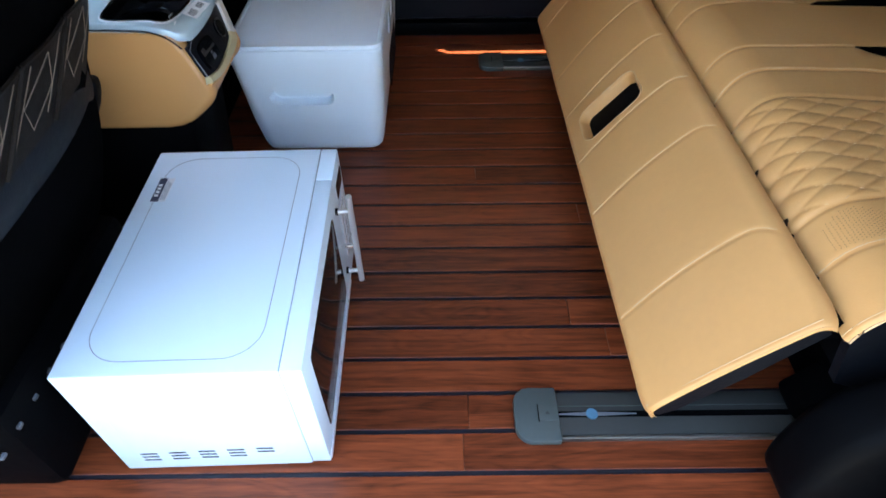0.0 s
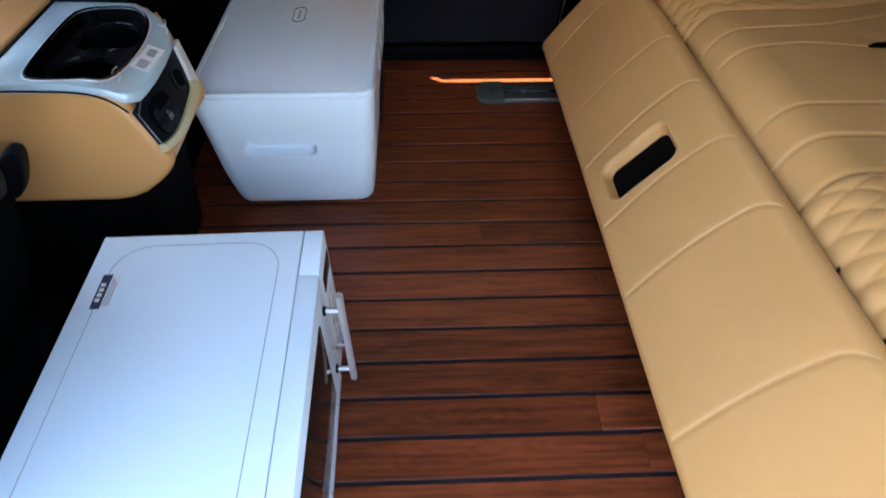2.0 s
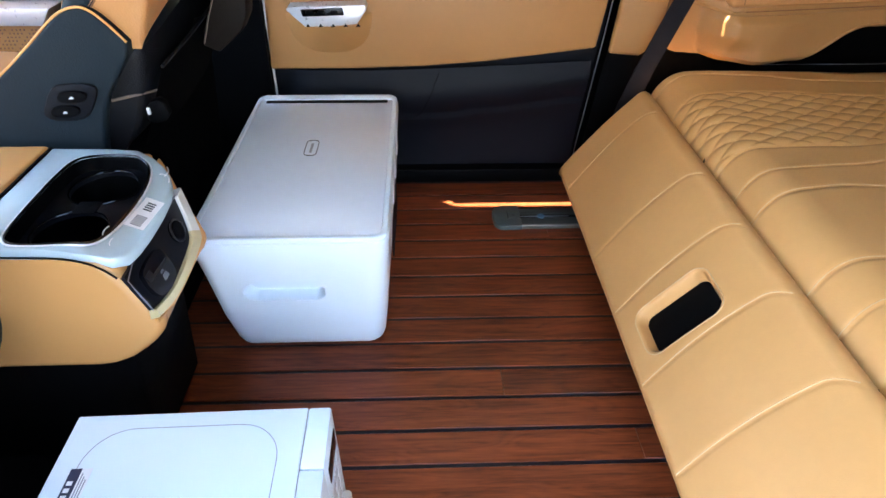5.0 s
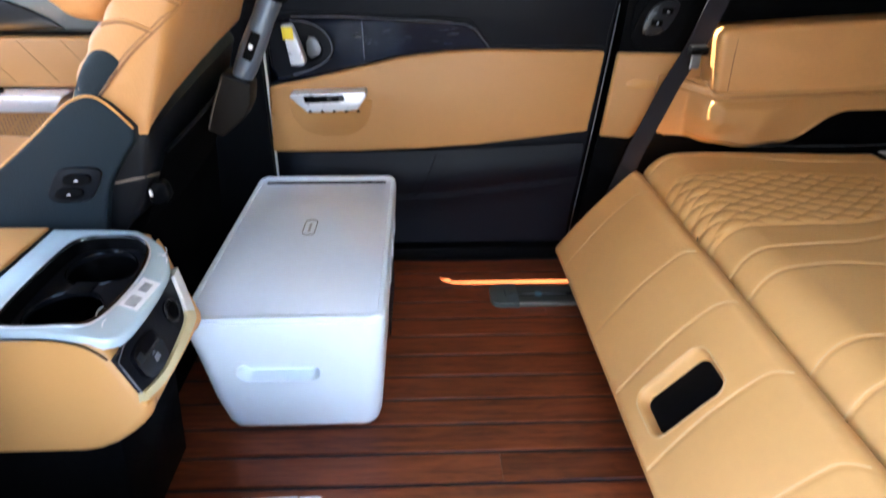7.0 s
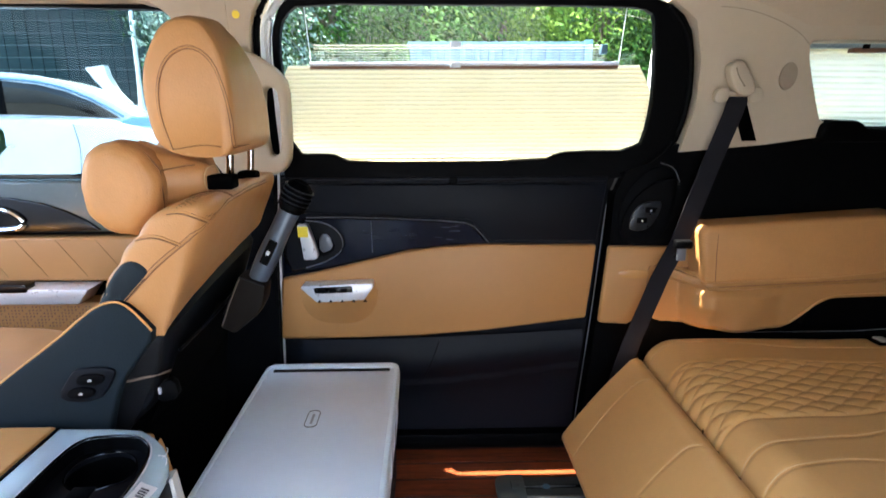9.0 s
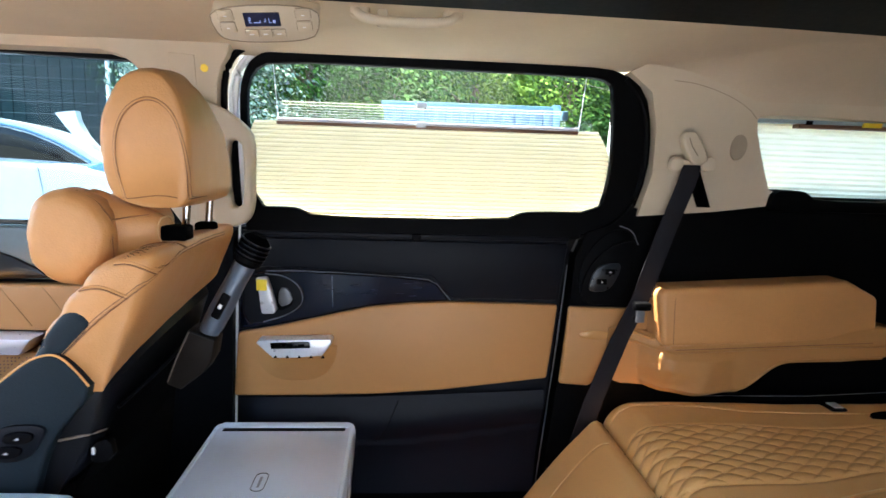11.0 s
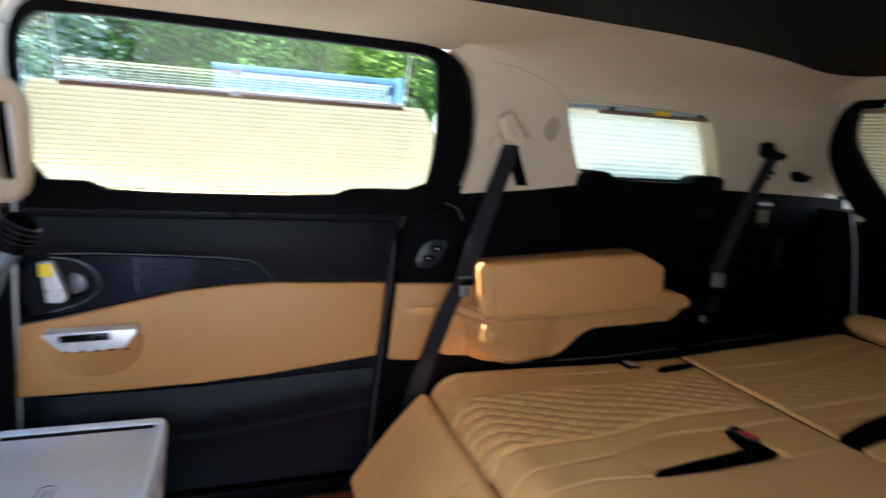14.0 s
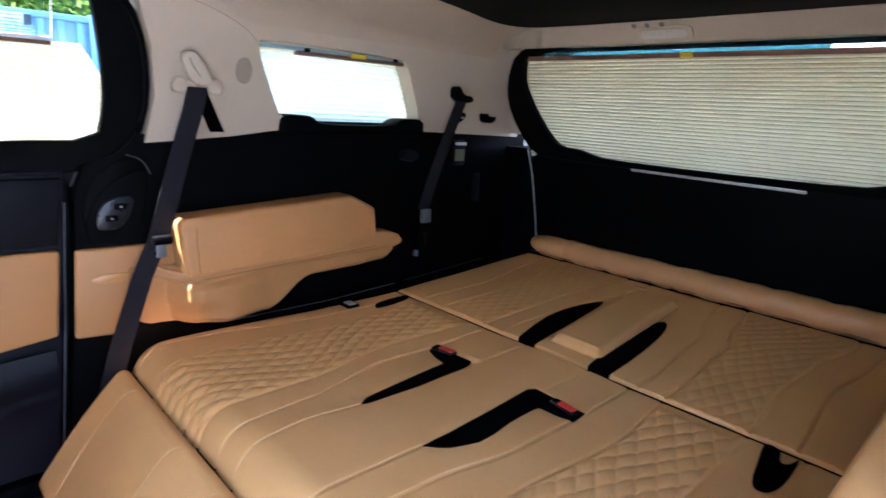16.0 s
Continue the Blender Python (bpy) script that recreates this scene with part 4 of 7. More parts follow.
            if y < seams_front(x)[8] - 0.010 and abs(j - 5) + 0.45 * abs(i - 7) < 8:
                px, py, pz = front_point(x, y, 0.0002)
                holes.append(box(px - 0.0005, px + 0.0005, py - 0.0005, py + 0.0005, pz - 0.0004, pz + 0.0001))
    part("perforation", merge(*holes), SEAM, t, "small holes in the leather")["kind"] = "stuff"
    sewn = []
    for lo, hi in ((2, 1), (8, 7)):
        for way in (-1, 1):
            for n in range(-40, 120):
                run = []
                for i in range(150):
                    x = 0.915 + 0.0048 * i
                    s = seams_front(x)
                    y = s[lo] + 0.037 * (n - way * x / 0.073)
                    if s[lo] + 0.004 < y < s[hi] - 0.004 and x < 1.63:
                        run.append(front_point(x, y, 0.0004))
                    elif len(run) > 3:
                        break
                if len(run) > 3:
                    sewn.append(tube(run, 0.0005, 4))
    part("quilt_stitching", merge(*sewn), THREAD, t)["kind"] = "stuff"
    # latch and strap by the far edge
    part("far_channel", prism(smooth_line([(1.175, 2.352), (1.28, 2.322), (1.46, 2.332), (1.60, 2.338), (1.675, 2.345), (1.675, 2.390), (1.47, 2.372), (1.28, 2.362)], 1), "z", 0.30, 0.3635), BLACK_CLOTH, t)
    part("latch", box(1.462, 1.502, 2.275, 2.325, 0.352, 0.3645, 0.004), BLACK_GLOSS, t)
    part("latch_plate", box(1.470, 1.494, 2.280, 2.312, 0.3645, 0.3675, 0.002), SILVER, t)
    part("latch_slot", prism(rounded([(1.530, 2.228), (1.537, 2.254), (1.591, 2.267), (1.670, 2.272), (1.672, 2.252), (1.625, 2.236)], 1), "z", 0.33, 0.3640), BLACK_CLOTH, t)
    # Shade between the two folded seats, put in as a black strip.
    part("rear_gap_shade", box(1.6815, 1.6855, BED_NEAR + 0.02, BED_FAR - 0.02, 0.30, 0.3555), BLACK_CLOTH, t, "black strip standing for shade between the folded seats")
    part("near_notch", prism(rounded([(1.518, 1.180), (1.520, 1.206), (1.60, 1.222), (1.680, 1.238), (1.672, 1.206), (1.626, 1.196), (1.630, 1.182), (1.680, 1.174), (1.560, 1.168)], 2), "z", 0.32, 0.3628), BLACK_CLOTH, t)
    return t


def slab_point(s, y, out=0.0):
    """A point on the sloping front slab: s from its foot (0) to its top edge (1)."""
    bow = 0.006 * math.sin(math.pi * min(1, max(0, s)))
    return (0.708 + 0.166 * s - 0.79 * (out + bow), y, 0.112 + 0.208 * s + 0.61 * (out + bow))


def bench_slab():
    t = thing("seat_cushion", (0.8, MID, 0.0), "tan leather seat cushion tipped up against the bed", "seat cushion")
    seams = (2.204, 1.938, 1.774, 1.606, 1.447, 1.199)
    y0, y1 = 1.034, 2.312
    cy, cs, hy, hs = 1.690, 0.405, 0.043, 0.255

    def seam_y(q, s):
        """A seam arches a little and turns in at the top edge."""
        return q + 0.015 * math.sin(math.pi * min(1, max(0, s) * 0.72)) - 0.022 * max(0, (s - 0.86) / 0.14) ** 2

    def hole(s, y):
        """Signed distance, in metres, from the hand hole's rim; negative inside. It leans with the far side higher."""
        yy = y - cy
        ds, dy = abs(s - cs) * 0.266 - (hs * 0.266 - 0.02), abs(yy) - (hy - 0.02)
        return math.hypot(max(ds, 0), max(dy, 0)) + min(max(ds, dy), 0) - 0.02

    def tuck(s, y):
        """Rounds the two corners of the near end."""
        q = max(0.0, 1 - (y - y0) / 0.045)
        return 0.5 + (s - 0.5) * (1 - 0.09 * (1 - math.sqrt(max(0.0, 1 - q * q))))

    def surf(u, v):
        y = y0 + (y1 - y0) * v
        s = -0.05 + 1.08 * u
        e = min(y - y0, y1 - y)
        sink = 0.005 * (1 - math.sqrt(1 - (1 - min(1, e / 0.005)) ** 2))
        es = min(s + 0.05, 1.03 - s) * 0.266
        sink += 0.020 * (1 - math.sqrt(1 - (1 - min(1, es / 0.020)) ** 2))
        for q in seams:
            sink += 0.0017 * groove(y - seam_y(q, s), 0.0038) * (1 if s > 0.0 else 0.4)
        d = hole(s, y)
        if d < 0.008:
            k = min(1, (0.008 - d) / 0.019)
            sink += 0.034 * k * k * (3 - 2 * k) + 0.0014 * k * math.sin((s * 0.266 + y) * 900)
        sink -= 0.0012 * noise.noise(Vector((s * 2.2, y * 9, 7.7)))
        return slab_point(tuck(s, y), y, -sink)
    part("leather_top", sheet(surf, 130, 430), TAN, t, sharp=70)
    for q in seams:
        part("stitching", tube([slab_point(i / 24, seam_y(q, i / 24) + 0.0035, -0.0012) for i in range(25)], 0.0009, 5), THREAD, t)
    loop = loop_rect(cy, cs * 0.266, hy - 0.003, hs * 0.266 - 0.003, 0.018)
    inner = bmesh.new()
    inner.faces.new([inner.verts.new(slab_point(s / 0.266, y, -0.0255)) for y, s in loop])
    part("hand_hole", inner, BLACK_GLOSS, t, "dark hand hole with a sewn rim")
    rim = [slab_point(s / 0.266, y, 0.0004) for y, s in loop_rect(cy, cs * 0.266, hy + 0.009, hs * 0.266 + 0.009, 0.026)]
    part("rim_stitching", tube(rim + rim[:1], 0.0009, 5), THREAD, t)
    under = [(0.728, 0.106), (0.752, 0.092), (0.896, 0.266), (0.886, 0.290), (0.876, 0.296), (0.732, 0.116)]
    part("underside", prism(under, "y", y0 + 0.03, y1 - 0.012, 0.006), BLACK, t)
    for y in (y0 + 0.0015, y1 - 0.0015):
        part("piping", tube(smooth_line([slab_point(tuck(s, y), y, d) for s, d in ((-0.05, -0.018), (-0.04, -0.010), (0.0, -0.0045), (0.1, -0.0035), (0.5, -0.0035), (0.9, -0.0035), (0.99, -0.0045), (1.02, -0.014))]), 0.0022, 8), TAN, t)
    part("stitching", tube([slab_point(tuck(-0.01 + 1.01 * i / 24, y0 + 0.009), y0 + 0.009, -0.0002) for i in range(25)], 0.0007, 5), THREAD, t)
    side = [slab_point(0.5 + (s - 0.5) * 0.91, 0, d) for s, d in ((-0.045, -0.018), (-0.03, -0.010), (0.0, -0.006), (0.25, -0.005), (0.5, -0.005), (0.75, -0.005), (1.0, -0.007), (1.02, -0.016), (1.0, -0.028), (0.5, -0.040), (0.08, -0.034), (-0.03, -0.024))]
    part("side_panel", prism([(p[0], p[2]) for p in side], "y", y0 + 0.002, y0 + 0.03), BLACK_LEATHER, t, "black side panel")
    return t


def bench_rear():
    t = thing("third_row_seat", (2.0, MID, 0.0), "tan quilted seat back folded flat behind the bench", "seat")
    X0, X1 = 1.6875, 2.335

    def seams(x):
        a = along(x, (1.70, 1.500), (2.03, 1.522), (2.20, 1.570), (2.33, 1.584))
        b = along(x, (1.70, 1.438), (2.03, 1.452), (2.20, 1.488), (2.33, 1.510))
        c = along(x, (1.70, 1.270), (1.90, 1.285), (2.09, 1.271), (2.28, 1.232))
        d = along(x, (1.70, 1.184), (1.97, 1.202), (2.18, 1.174), (2.30, 1.166))
        return (3.40 - d, 3.40 - c, 3.40 - b, 3.40 - a, a, b, c, d)

    def height(x, y):
        s = seams(x)
        h = -sum(0.0042 * groove(y - v) for v in s)
        h += 0.0028 * quilt(x, y, s[2], s[1], 0.070, 0.037) + 0.0028 * quilt(x, y, s[6], s[5], 0.070, 0.037)
        if 1.74 < x < 2.205:
            c = 1.698 + 0.032 * (x - 1.7) / 0.5
            w = 0.074
            h += 0.021 * max(0, 1 - (abs(y - c) / w) ** 9) * min(1, (x - 1.74) / 0.018, (2.205 - x) / 0.010) ** 0.6
        return h + 0.0015 * noise.noise(Vector((x * 8, y * 8, 9.2)))

    def surf(u, v):
        x, y = X0 + (X1 - X0) * u, 1.095 + (BED_FAR - 1.095) * v
        e = min(y - 1.095, BED_FAR - y)
        sink = 0.04 * (1 - math.sqrt(1 - (1 - min(1, e / 0.04)) ** 2))
        ex = min(x - X0, X1 - x)
        sink += 0.03 * (1 - math.sqrt(1 - (1 - min(1, ex / 0.008)) ** 2))
        return (x, y, 0.362 + 0.040 * (x - X0) / (X1 - X0) + height(x, y) - sink)
    part("seat_back", sheet(surf, 230, 400), TAN, t, sharp=70)
    part("base", box(X0 + 0.03, X1 - 0.02, 1.11, BED_FAR - 0.02, 0.02, 0.325), BLACK, t)
    # Black block gives the channel its deep shade.
    part("near_channel_shade", box(X0, X1, 1.03, 1.108, 0.25, 0.335, 0.01), BLACK_CLOTH, t, "black block standing for shade in the channel beside the seat back")
    for k in (0, 2, 3, 4, 5, 7):
        pts = []
        for i in range(50):
            x = X0 + 0.02 + (X1 - X0 - 0.05) * i / 49
            y = seams(x)[k] + 0.003
            pts.append((x, y, 0.3625 + 0.040 * (x - X0) / (X1 - X0) + height(x, y)))
        part("stitching", tube(pts, 0.0010, 5), TAN_COVER, t)
    # Brown line along the raised pad's edge stands for its shadow there.
    edge = [(1.75 + 0.0225 * i, 1.698 + 0.064 * (1.75 + 0.0225 * i - 1.7) - 0.0735) for i in range(21)] + [(2.203, 1.70), (2.203, 1.76)] + [(2.20 - 0.0225 * i, 1.698 + 0.064 * (2.20 - 0.0225 * i - 1.7) + 0.0735) for i in range(21)]
    part("pad_line", tube([(x, y, 0.3632 + 0.040 * (x - X0) / (X1 - X0)) for x, y in edge], 0.0013, 5), SEAM, t)
    za = lambda x: 0.362 + 0.040 * (x - X0) / (X1 - X0)
    for loop in (smooth_line([(1.690, 1.838), (1.78, 1.862), (1.88, 1.878), (1.98, 1.872), (2.085, 1.838), (2.062, 1.824), (1.964, 1.812), (1.80, 1.797), (1.690, 1.784)], 1),
                 smooth_line([(1.690, 1.628), (1.78, 1.641), (1.90, 1.652), (2.02, 1.655), (2.066, 1.642), (2.068, 1.622), (1.995, 1.597), (1.80, 1.574), (1.690, 1.570)], 1)):
        bm = prism(loop, "z", -0.03, 0.003, 0.001)
        for v in bm.verts:
            v.co.z += za(v.co.x)
        part("belt_slot", bm, BLACK_CLOTH, t, "black slot in the seat back")
    part("loop_tab", box(2.262, 2.285, 1.80, 1.845, 0.398, 0.404, 0.002), TAN_COVER, t)
    part("side_channel", prism(smooth_line([(1.70, 2.328), (1.91, 2.330), (2.05, 2.355), (2.09, 2.385), (1.99, 2.404), (1.70, 2.372)], 1), "z", 0.33, 0.374), BLACK_CLOTH, t)
    part("edge_piping", tube([(1.17, 2.362, 0.362), (1.45, 2.352, 0.366), (1.70, 2.366, 0.372), (1.9, 2.374, 0.381), (2.13, 2.386, 0.392)], 0.0009, 6), DULL_SILVER, t)
    return t


def creased(bm, amount=0.0022):
    """Slack folds of a sewn cover."""
    for v in bm.verts:
        p = v.co
        v.co = p + Vector((1, 0.3, 0.5)) * amount * (noise.noise(p * 16) + 0.5 * noise.noise(p * 41))
    return bm


def bolster():
    n = 150
    rng = random.Random(8)
    pulls = sorted(rng.uniform(0.06, 1.22) for _ in range(17))
    pts, rad = [], []
    for i in range(n + 1):
        y = 2.340 - 1.305 * i / n
        pts.append((2.368 + 0.004 * math.sin(i * 0.36), y, 0.437 + 0.001 * math.sin(i * 0.68)))
        e = min(i, n - i) * 0.4
        fold = sum(math.exp(-((2.340 - y - q) / 0.009) ** 2) for q in pulls)
        rad.append(0.0405 * (0.35 + 0.65 * math.sqrt(min(1, e / 3))) - 0.0024 * min(1.3, fold))
    t = thing("bolster", (2.36, 1.66, 0.40), "long tan leather bolster lying along the tail of the bed", "bolster")
    part("roll", creased(tube(pts, 0.042, 24, rad), 0.0022), TAN_COVER, t, sharp=80)
    part("seam", tube([(2.340, 2.32 - 1.27 * i / 20, 0.411) for i in range(21)], 0.002, 5), BROWN_BAR, t)
    return t


bench_slab()
bench_front()
bench_rear()
bolster()


def under_bed():
    t = thing("bench_pedestal", (1.2, MID, 0.0), "black steel pedestal under the folded bench", "pedestal")
    part("box_frame", prism([(1.02, 0.0), (1.0, 0.10), (0.96, 0.17), (1.0, 0.24), (1.66, 0.24), (1.66, 0.0)], "y", 1.10, 2.30, 0.01), BLACK_CLOTH, t)
    part("leg", prism([(0.98, 0.012), (0.95, 0.05), (1.02, 0.16), (1.10, 0.16), (1.10, 0.012)], "y", 1.06, 1.12, 0.01), BLACK_CLOTH, t)
    part("side_cover", prism(rounded([(0.875, 0.02), (0.868, 0.13), (0.892, 0.235), (0.96, 0.285), (1.30, 0.30), (1.34, 0.02)], 2), "y", 0.915, 1.000, 0.02, 3), BLACK, t, "rounded black plastic side cover")
    return t


under_bed()


# ---- the things on the floor ----
def microwave():
    t = thing("microwave_oven", (0.09, 1.235, 0.0), "white microwave oven with a steel bar handle on the boards", "microwave oven")
    X0, XB, XD, Y0, Y1, Z1 = -0.066, 0.2145, 0.2425, 1.010, 1.463, 0.262
    part("body", box(X0, XB - 0.0008, Y0, Y1, 0.005, Z1, 0.0022, 3), WHITE_GLOSS, t)
    door = box(XB, XD, Y0 + 0.0005, 1.3765, 0.010, Z1 + 0.0003, 0.0018, 2)
    part("door_gap", box(XB - 0.0009, XB + 0.0001, Y0 + 0.002, Y1 - 0.002, 0.012, Z1 - 0.0008), GREY_LINE, t)
    d = part("door", door, WHITE_GLOSS, t)
    w = loop_rect(1.185, 0.137, 0.135, 0.092, 0.008, 3)
    part("window", prism(w, "x", XD - 0.001, XD + 0.0012, 0.0005), DARK_GLASS, d, "dark reflecting door glass")
    part("door_edge", box(XD - 0.002, XD + 0.002, Y0 + 0.004, 1.372, 0.012, 0.020, 0.001), SILVER, d)
    pan = part("control_panel", box(XB, XD, 1.3775, Y1 - 0.0005, 0.010, Z1 + 0.0003, 0.003, 2), WHITE_GLOSS, t)
    part("display", box(XD - 0.001, XD + 0.0012, 1.392, 1.45, 0.205, 0.235, 0.0006), DARK_GLASS, pan)
    for r in range(5):
        for c in range(3):
            part("key", box(XD - 0.001, XD + 0.0016, 1.390 + 0.022 * c, 1.408 + 0.022 * c, 0.065 + 0.026 * r, 0.082 + 0.026 * r, 0.001), SILVER, pan)
    h = part("handle", tube([(0.268, 1.355, 0.036), (0.268, 1.355, 0.243)], 0.0056, 16), STEEL, t, "brushed steel bar handle")
    for z in (0.062, 0.210):
        part("standoff", tube([(XD, 1.355, z), (0.266, 1.355, z)], 0.004, 10), STEEL, h)
        part("grommet", tube([(XD - 0.001, 1.355, z), (XD + 0.004, 1.355, z)], 0.0065, 12), BLACK, h)
    part("lock_peg", box(XD + 0.001, XD + 0.022, 1.344, 1.351, 0.130, 0.138, 0.003), CHROME, t)
    # pressed line in the lid and flank
    top = loop_rect((X0 + XB) / 2, (Y0 + Y1) / 2, 0.112, 0.205, 0.05, 8)
    part("pressed_line", tube([(x, y, Z1 - 0.0001) for x, y in top + top[:1]], 0.0006, 5), GREY_LINE, t)
    side = loop_rect((X0 + XB) / 2, 0.135, 0.112, 0.098, 0.03, 6)
    part("pressed_line", tube([(x, Y0 + 0.0002, z) for x, z in side + side[:1]], 0.0005, 5), WHITE_PLASTIC, t)
    for col in range(5):
        for r in range(3 if col != 4 else 2):
            x, z = -0.019 + 0.0428 * col, 0.053 - 0.0095 * r + 0.0018 * col
            part("vent_slot", box(x - 0.0125, x + 0.0125, Y0 - 0.0006, Y0 + 0.001, z - 0.0019, z + 0.0019, 0.0005, 1), BLACK_SOFT, t)
    for x, y in ((X0 + 0.03, Y0 + 0.03), (XB - 0.02, Y0 + 0.03), (X0 + 0.03, Y1 - 0.03), (XB - 0.02, Y1 - 0.03)):
        part("foot", disc((x, y, 0.0006), 0.010, "z", 0.010, 14, 0.001), BLACK, t)
    # label with its printed lines
    l = part("label", box(-0.0425, -0.019, 1.332, 1.390, Z1 + 0.0001, Z1 + 0.0005), PAPER, t, "navy and white printed label")
    part("label_field", box(-0.043, -0.0305, 1.332, 1.390, Z1 + 0.0005, Z1 + 0.0008), NAVY_INK, l)
    for k in range(4):
        part("label_mark", box(-0.0405, -0.0345, 1.344 + 0.0085 * k, 1.349 + 0.0085 * k, Z1 + 0.0008, Z1 + 0.0011), PAPER, l)
    for k in range(3):
        part("label_line", box(-0.0285 + 0.003 * k, -0.0272 + 0.003 * k, 1.336, 1.384 - 0.004 * k, Z1 + 0.0005, Z1 + 0.0008), GREY_LINE, l)
    t.rotation_euler = (0, 0, radians(1.2))
    return t


def cooler():
    t = thing("cool_box", (0.13, 2.06, 0.0), "white electric cool box with a glossy grey lid on the boards", "cool box")

    def ring(x0, x1, y0, y1, r, z):
        return [(x, y, z) for x, y in loop_rect((x0 + x1) / 2, (y0 + y1) / 2, (x1 - x0) / 2, (y1 - y0) / 2, r, 7)]
    levels = ((0.002, 0.062, 0.020), (0.004, 0.054, 0.028), (0.012, 0.044, 0.032), (0.030, 0.036, 0.034), (0.10, 0.022, 0.032), (0.20, 0.010, 0.030), (0.270, 0.0, 0.028), (0.2865, 0.0005, 0.028), (0.2891, 0.004, 0.026))

    def level(z):
        for (za, oa, ra), (zb, ob, rb) in zip(levels, levels[1:]):
            if z <= zb:
                k = (z - za) / (zb - za)
                return oa + (ob - oa) * k, ra + (rb - ra) * k
        return levels[-1][1:]

    def grip(x, z):
        """Depth of the hand grip pressed into the front."""
        d = math.hypot(max(abs(x - 0.108) - 0.050, 0), z - 0.172) - 0.0205
        k = min(1, max(0, -d / 0.0040 + 0.2))
        return 0.028 * k * k * (3 - 2 * k)
    rings = []
    heights = [0.002, 0.004, 0.008, 0.012, 0.02, 0.03] + [0.04 + 0.10 * i / 10 for i in range(11)] + [0.142 + 0.060 * i / 34 for i in range(35)] + [0.21, 0.23, 0.25, 0.268, 0.280, 0.2865, 0.2890]
    for z in heights:
        o, r = level(z)
        loop = loop_rect((-0.034 + o * 0.5 + 0.298 - o * 0.55) / 2, (1.768 + o + 2.352 - o * 0.5) / 2, (0.298 - o * 0.55 + 0.034 - o * 0.5) / 2, (2.352 - o * 0.5 - 1.768 - o) / 2, r, 7)
        a, b2 = loop[23], loop[24]
        front = [(a[0] + (b2[0] - a[0]) * k / 80, a[1] + (b2[1] - a[1]) * k / 80) for k in range(1, 80)]
        rings.append([(x, y + (grip(x, z) if y < 1.9 else 0), z) for x, y in loop[:24] + front + loop[24:]])
    body = loft(rings)
    part("body", body, WHITE_PLASTIC, t, sharp=50)
    lid = loft([ring(-0.028, 0.292, 1.774, 2.346, 0.024, 0.2890), ring(-0.026, 0.290, 1.776, 2.344, 0.024, 0.2935), ring(-0.022, 0.286, 1.780, 2.340, 0.022, 0.2955)])
    l = part("lid", lid, GREY_LID, t, "glossy light grey lid")
    part("lid_surround", prism(loop_rect(0.132, 2.060, 0.164, 0.290, 0.026, 6), "z", 0.2885, 0.2985, 0.003, 2, [loop_rect(0.132, 2.056, 0.154, 0.276, 0.018, 6)]), WHITE_PLASTIC, l)
    part("lid_hinge_bar", box(-0.018, 0.282, 2.322, 2.348, 0.292, 0.2995, 0.003), WHITE_PLASTIC, l)
    part("hinge_gap", box(-0.010, 0.274, 2.306, 2.321, 0.2945, 0.2965, 0.0005), BLACK, l)
    badge = loop_rect(0.128, 2.085, 0.0125, 0.033, 0.0115, 6)
    part("badge_rim", tube([(x, y, 0.2962) for x, y in badge + badge[:1]], 0.0008, 5), RAIL, l)
    part("badge_mark", box(0.1255, 0.1305, 2.066, 2.104, 0.2953, 0.2962), GREY_LINE, l)
    # side vents and controls
    for k in range(10):
        part("side_vent", box(0.286, 0.290, 2.02 + 0.022 * k, 2.032 + 0.022 * k, 0.06, 0.15, 0.001), BLACK_SOFT, t)
    for k in range(3):
        part("side_latch", box(0.2945, 0.2985, 1.98 + 0.10 * k, 2.02 + 0.10 * k, 0.225, 0.265, 0.0012), GREY_LID, t)
    return t


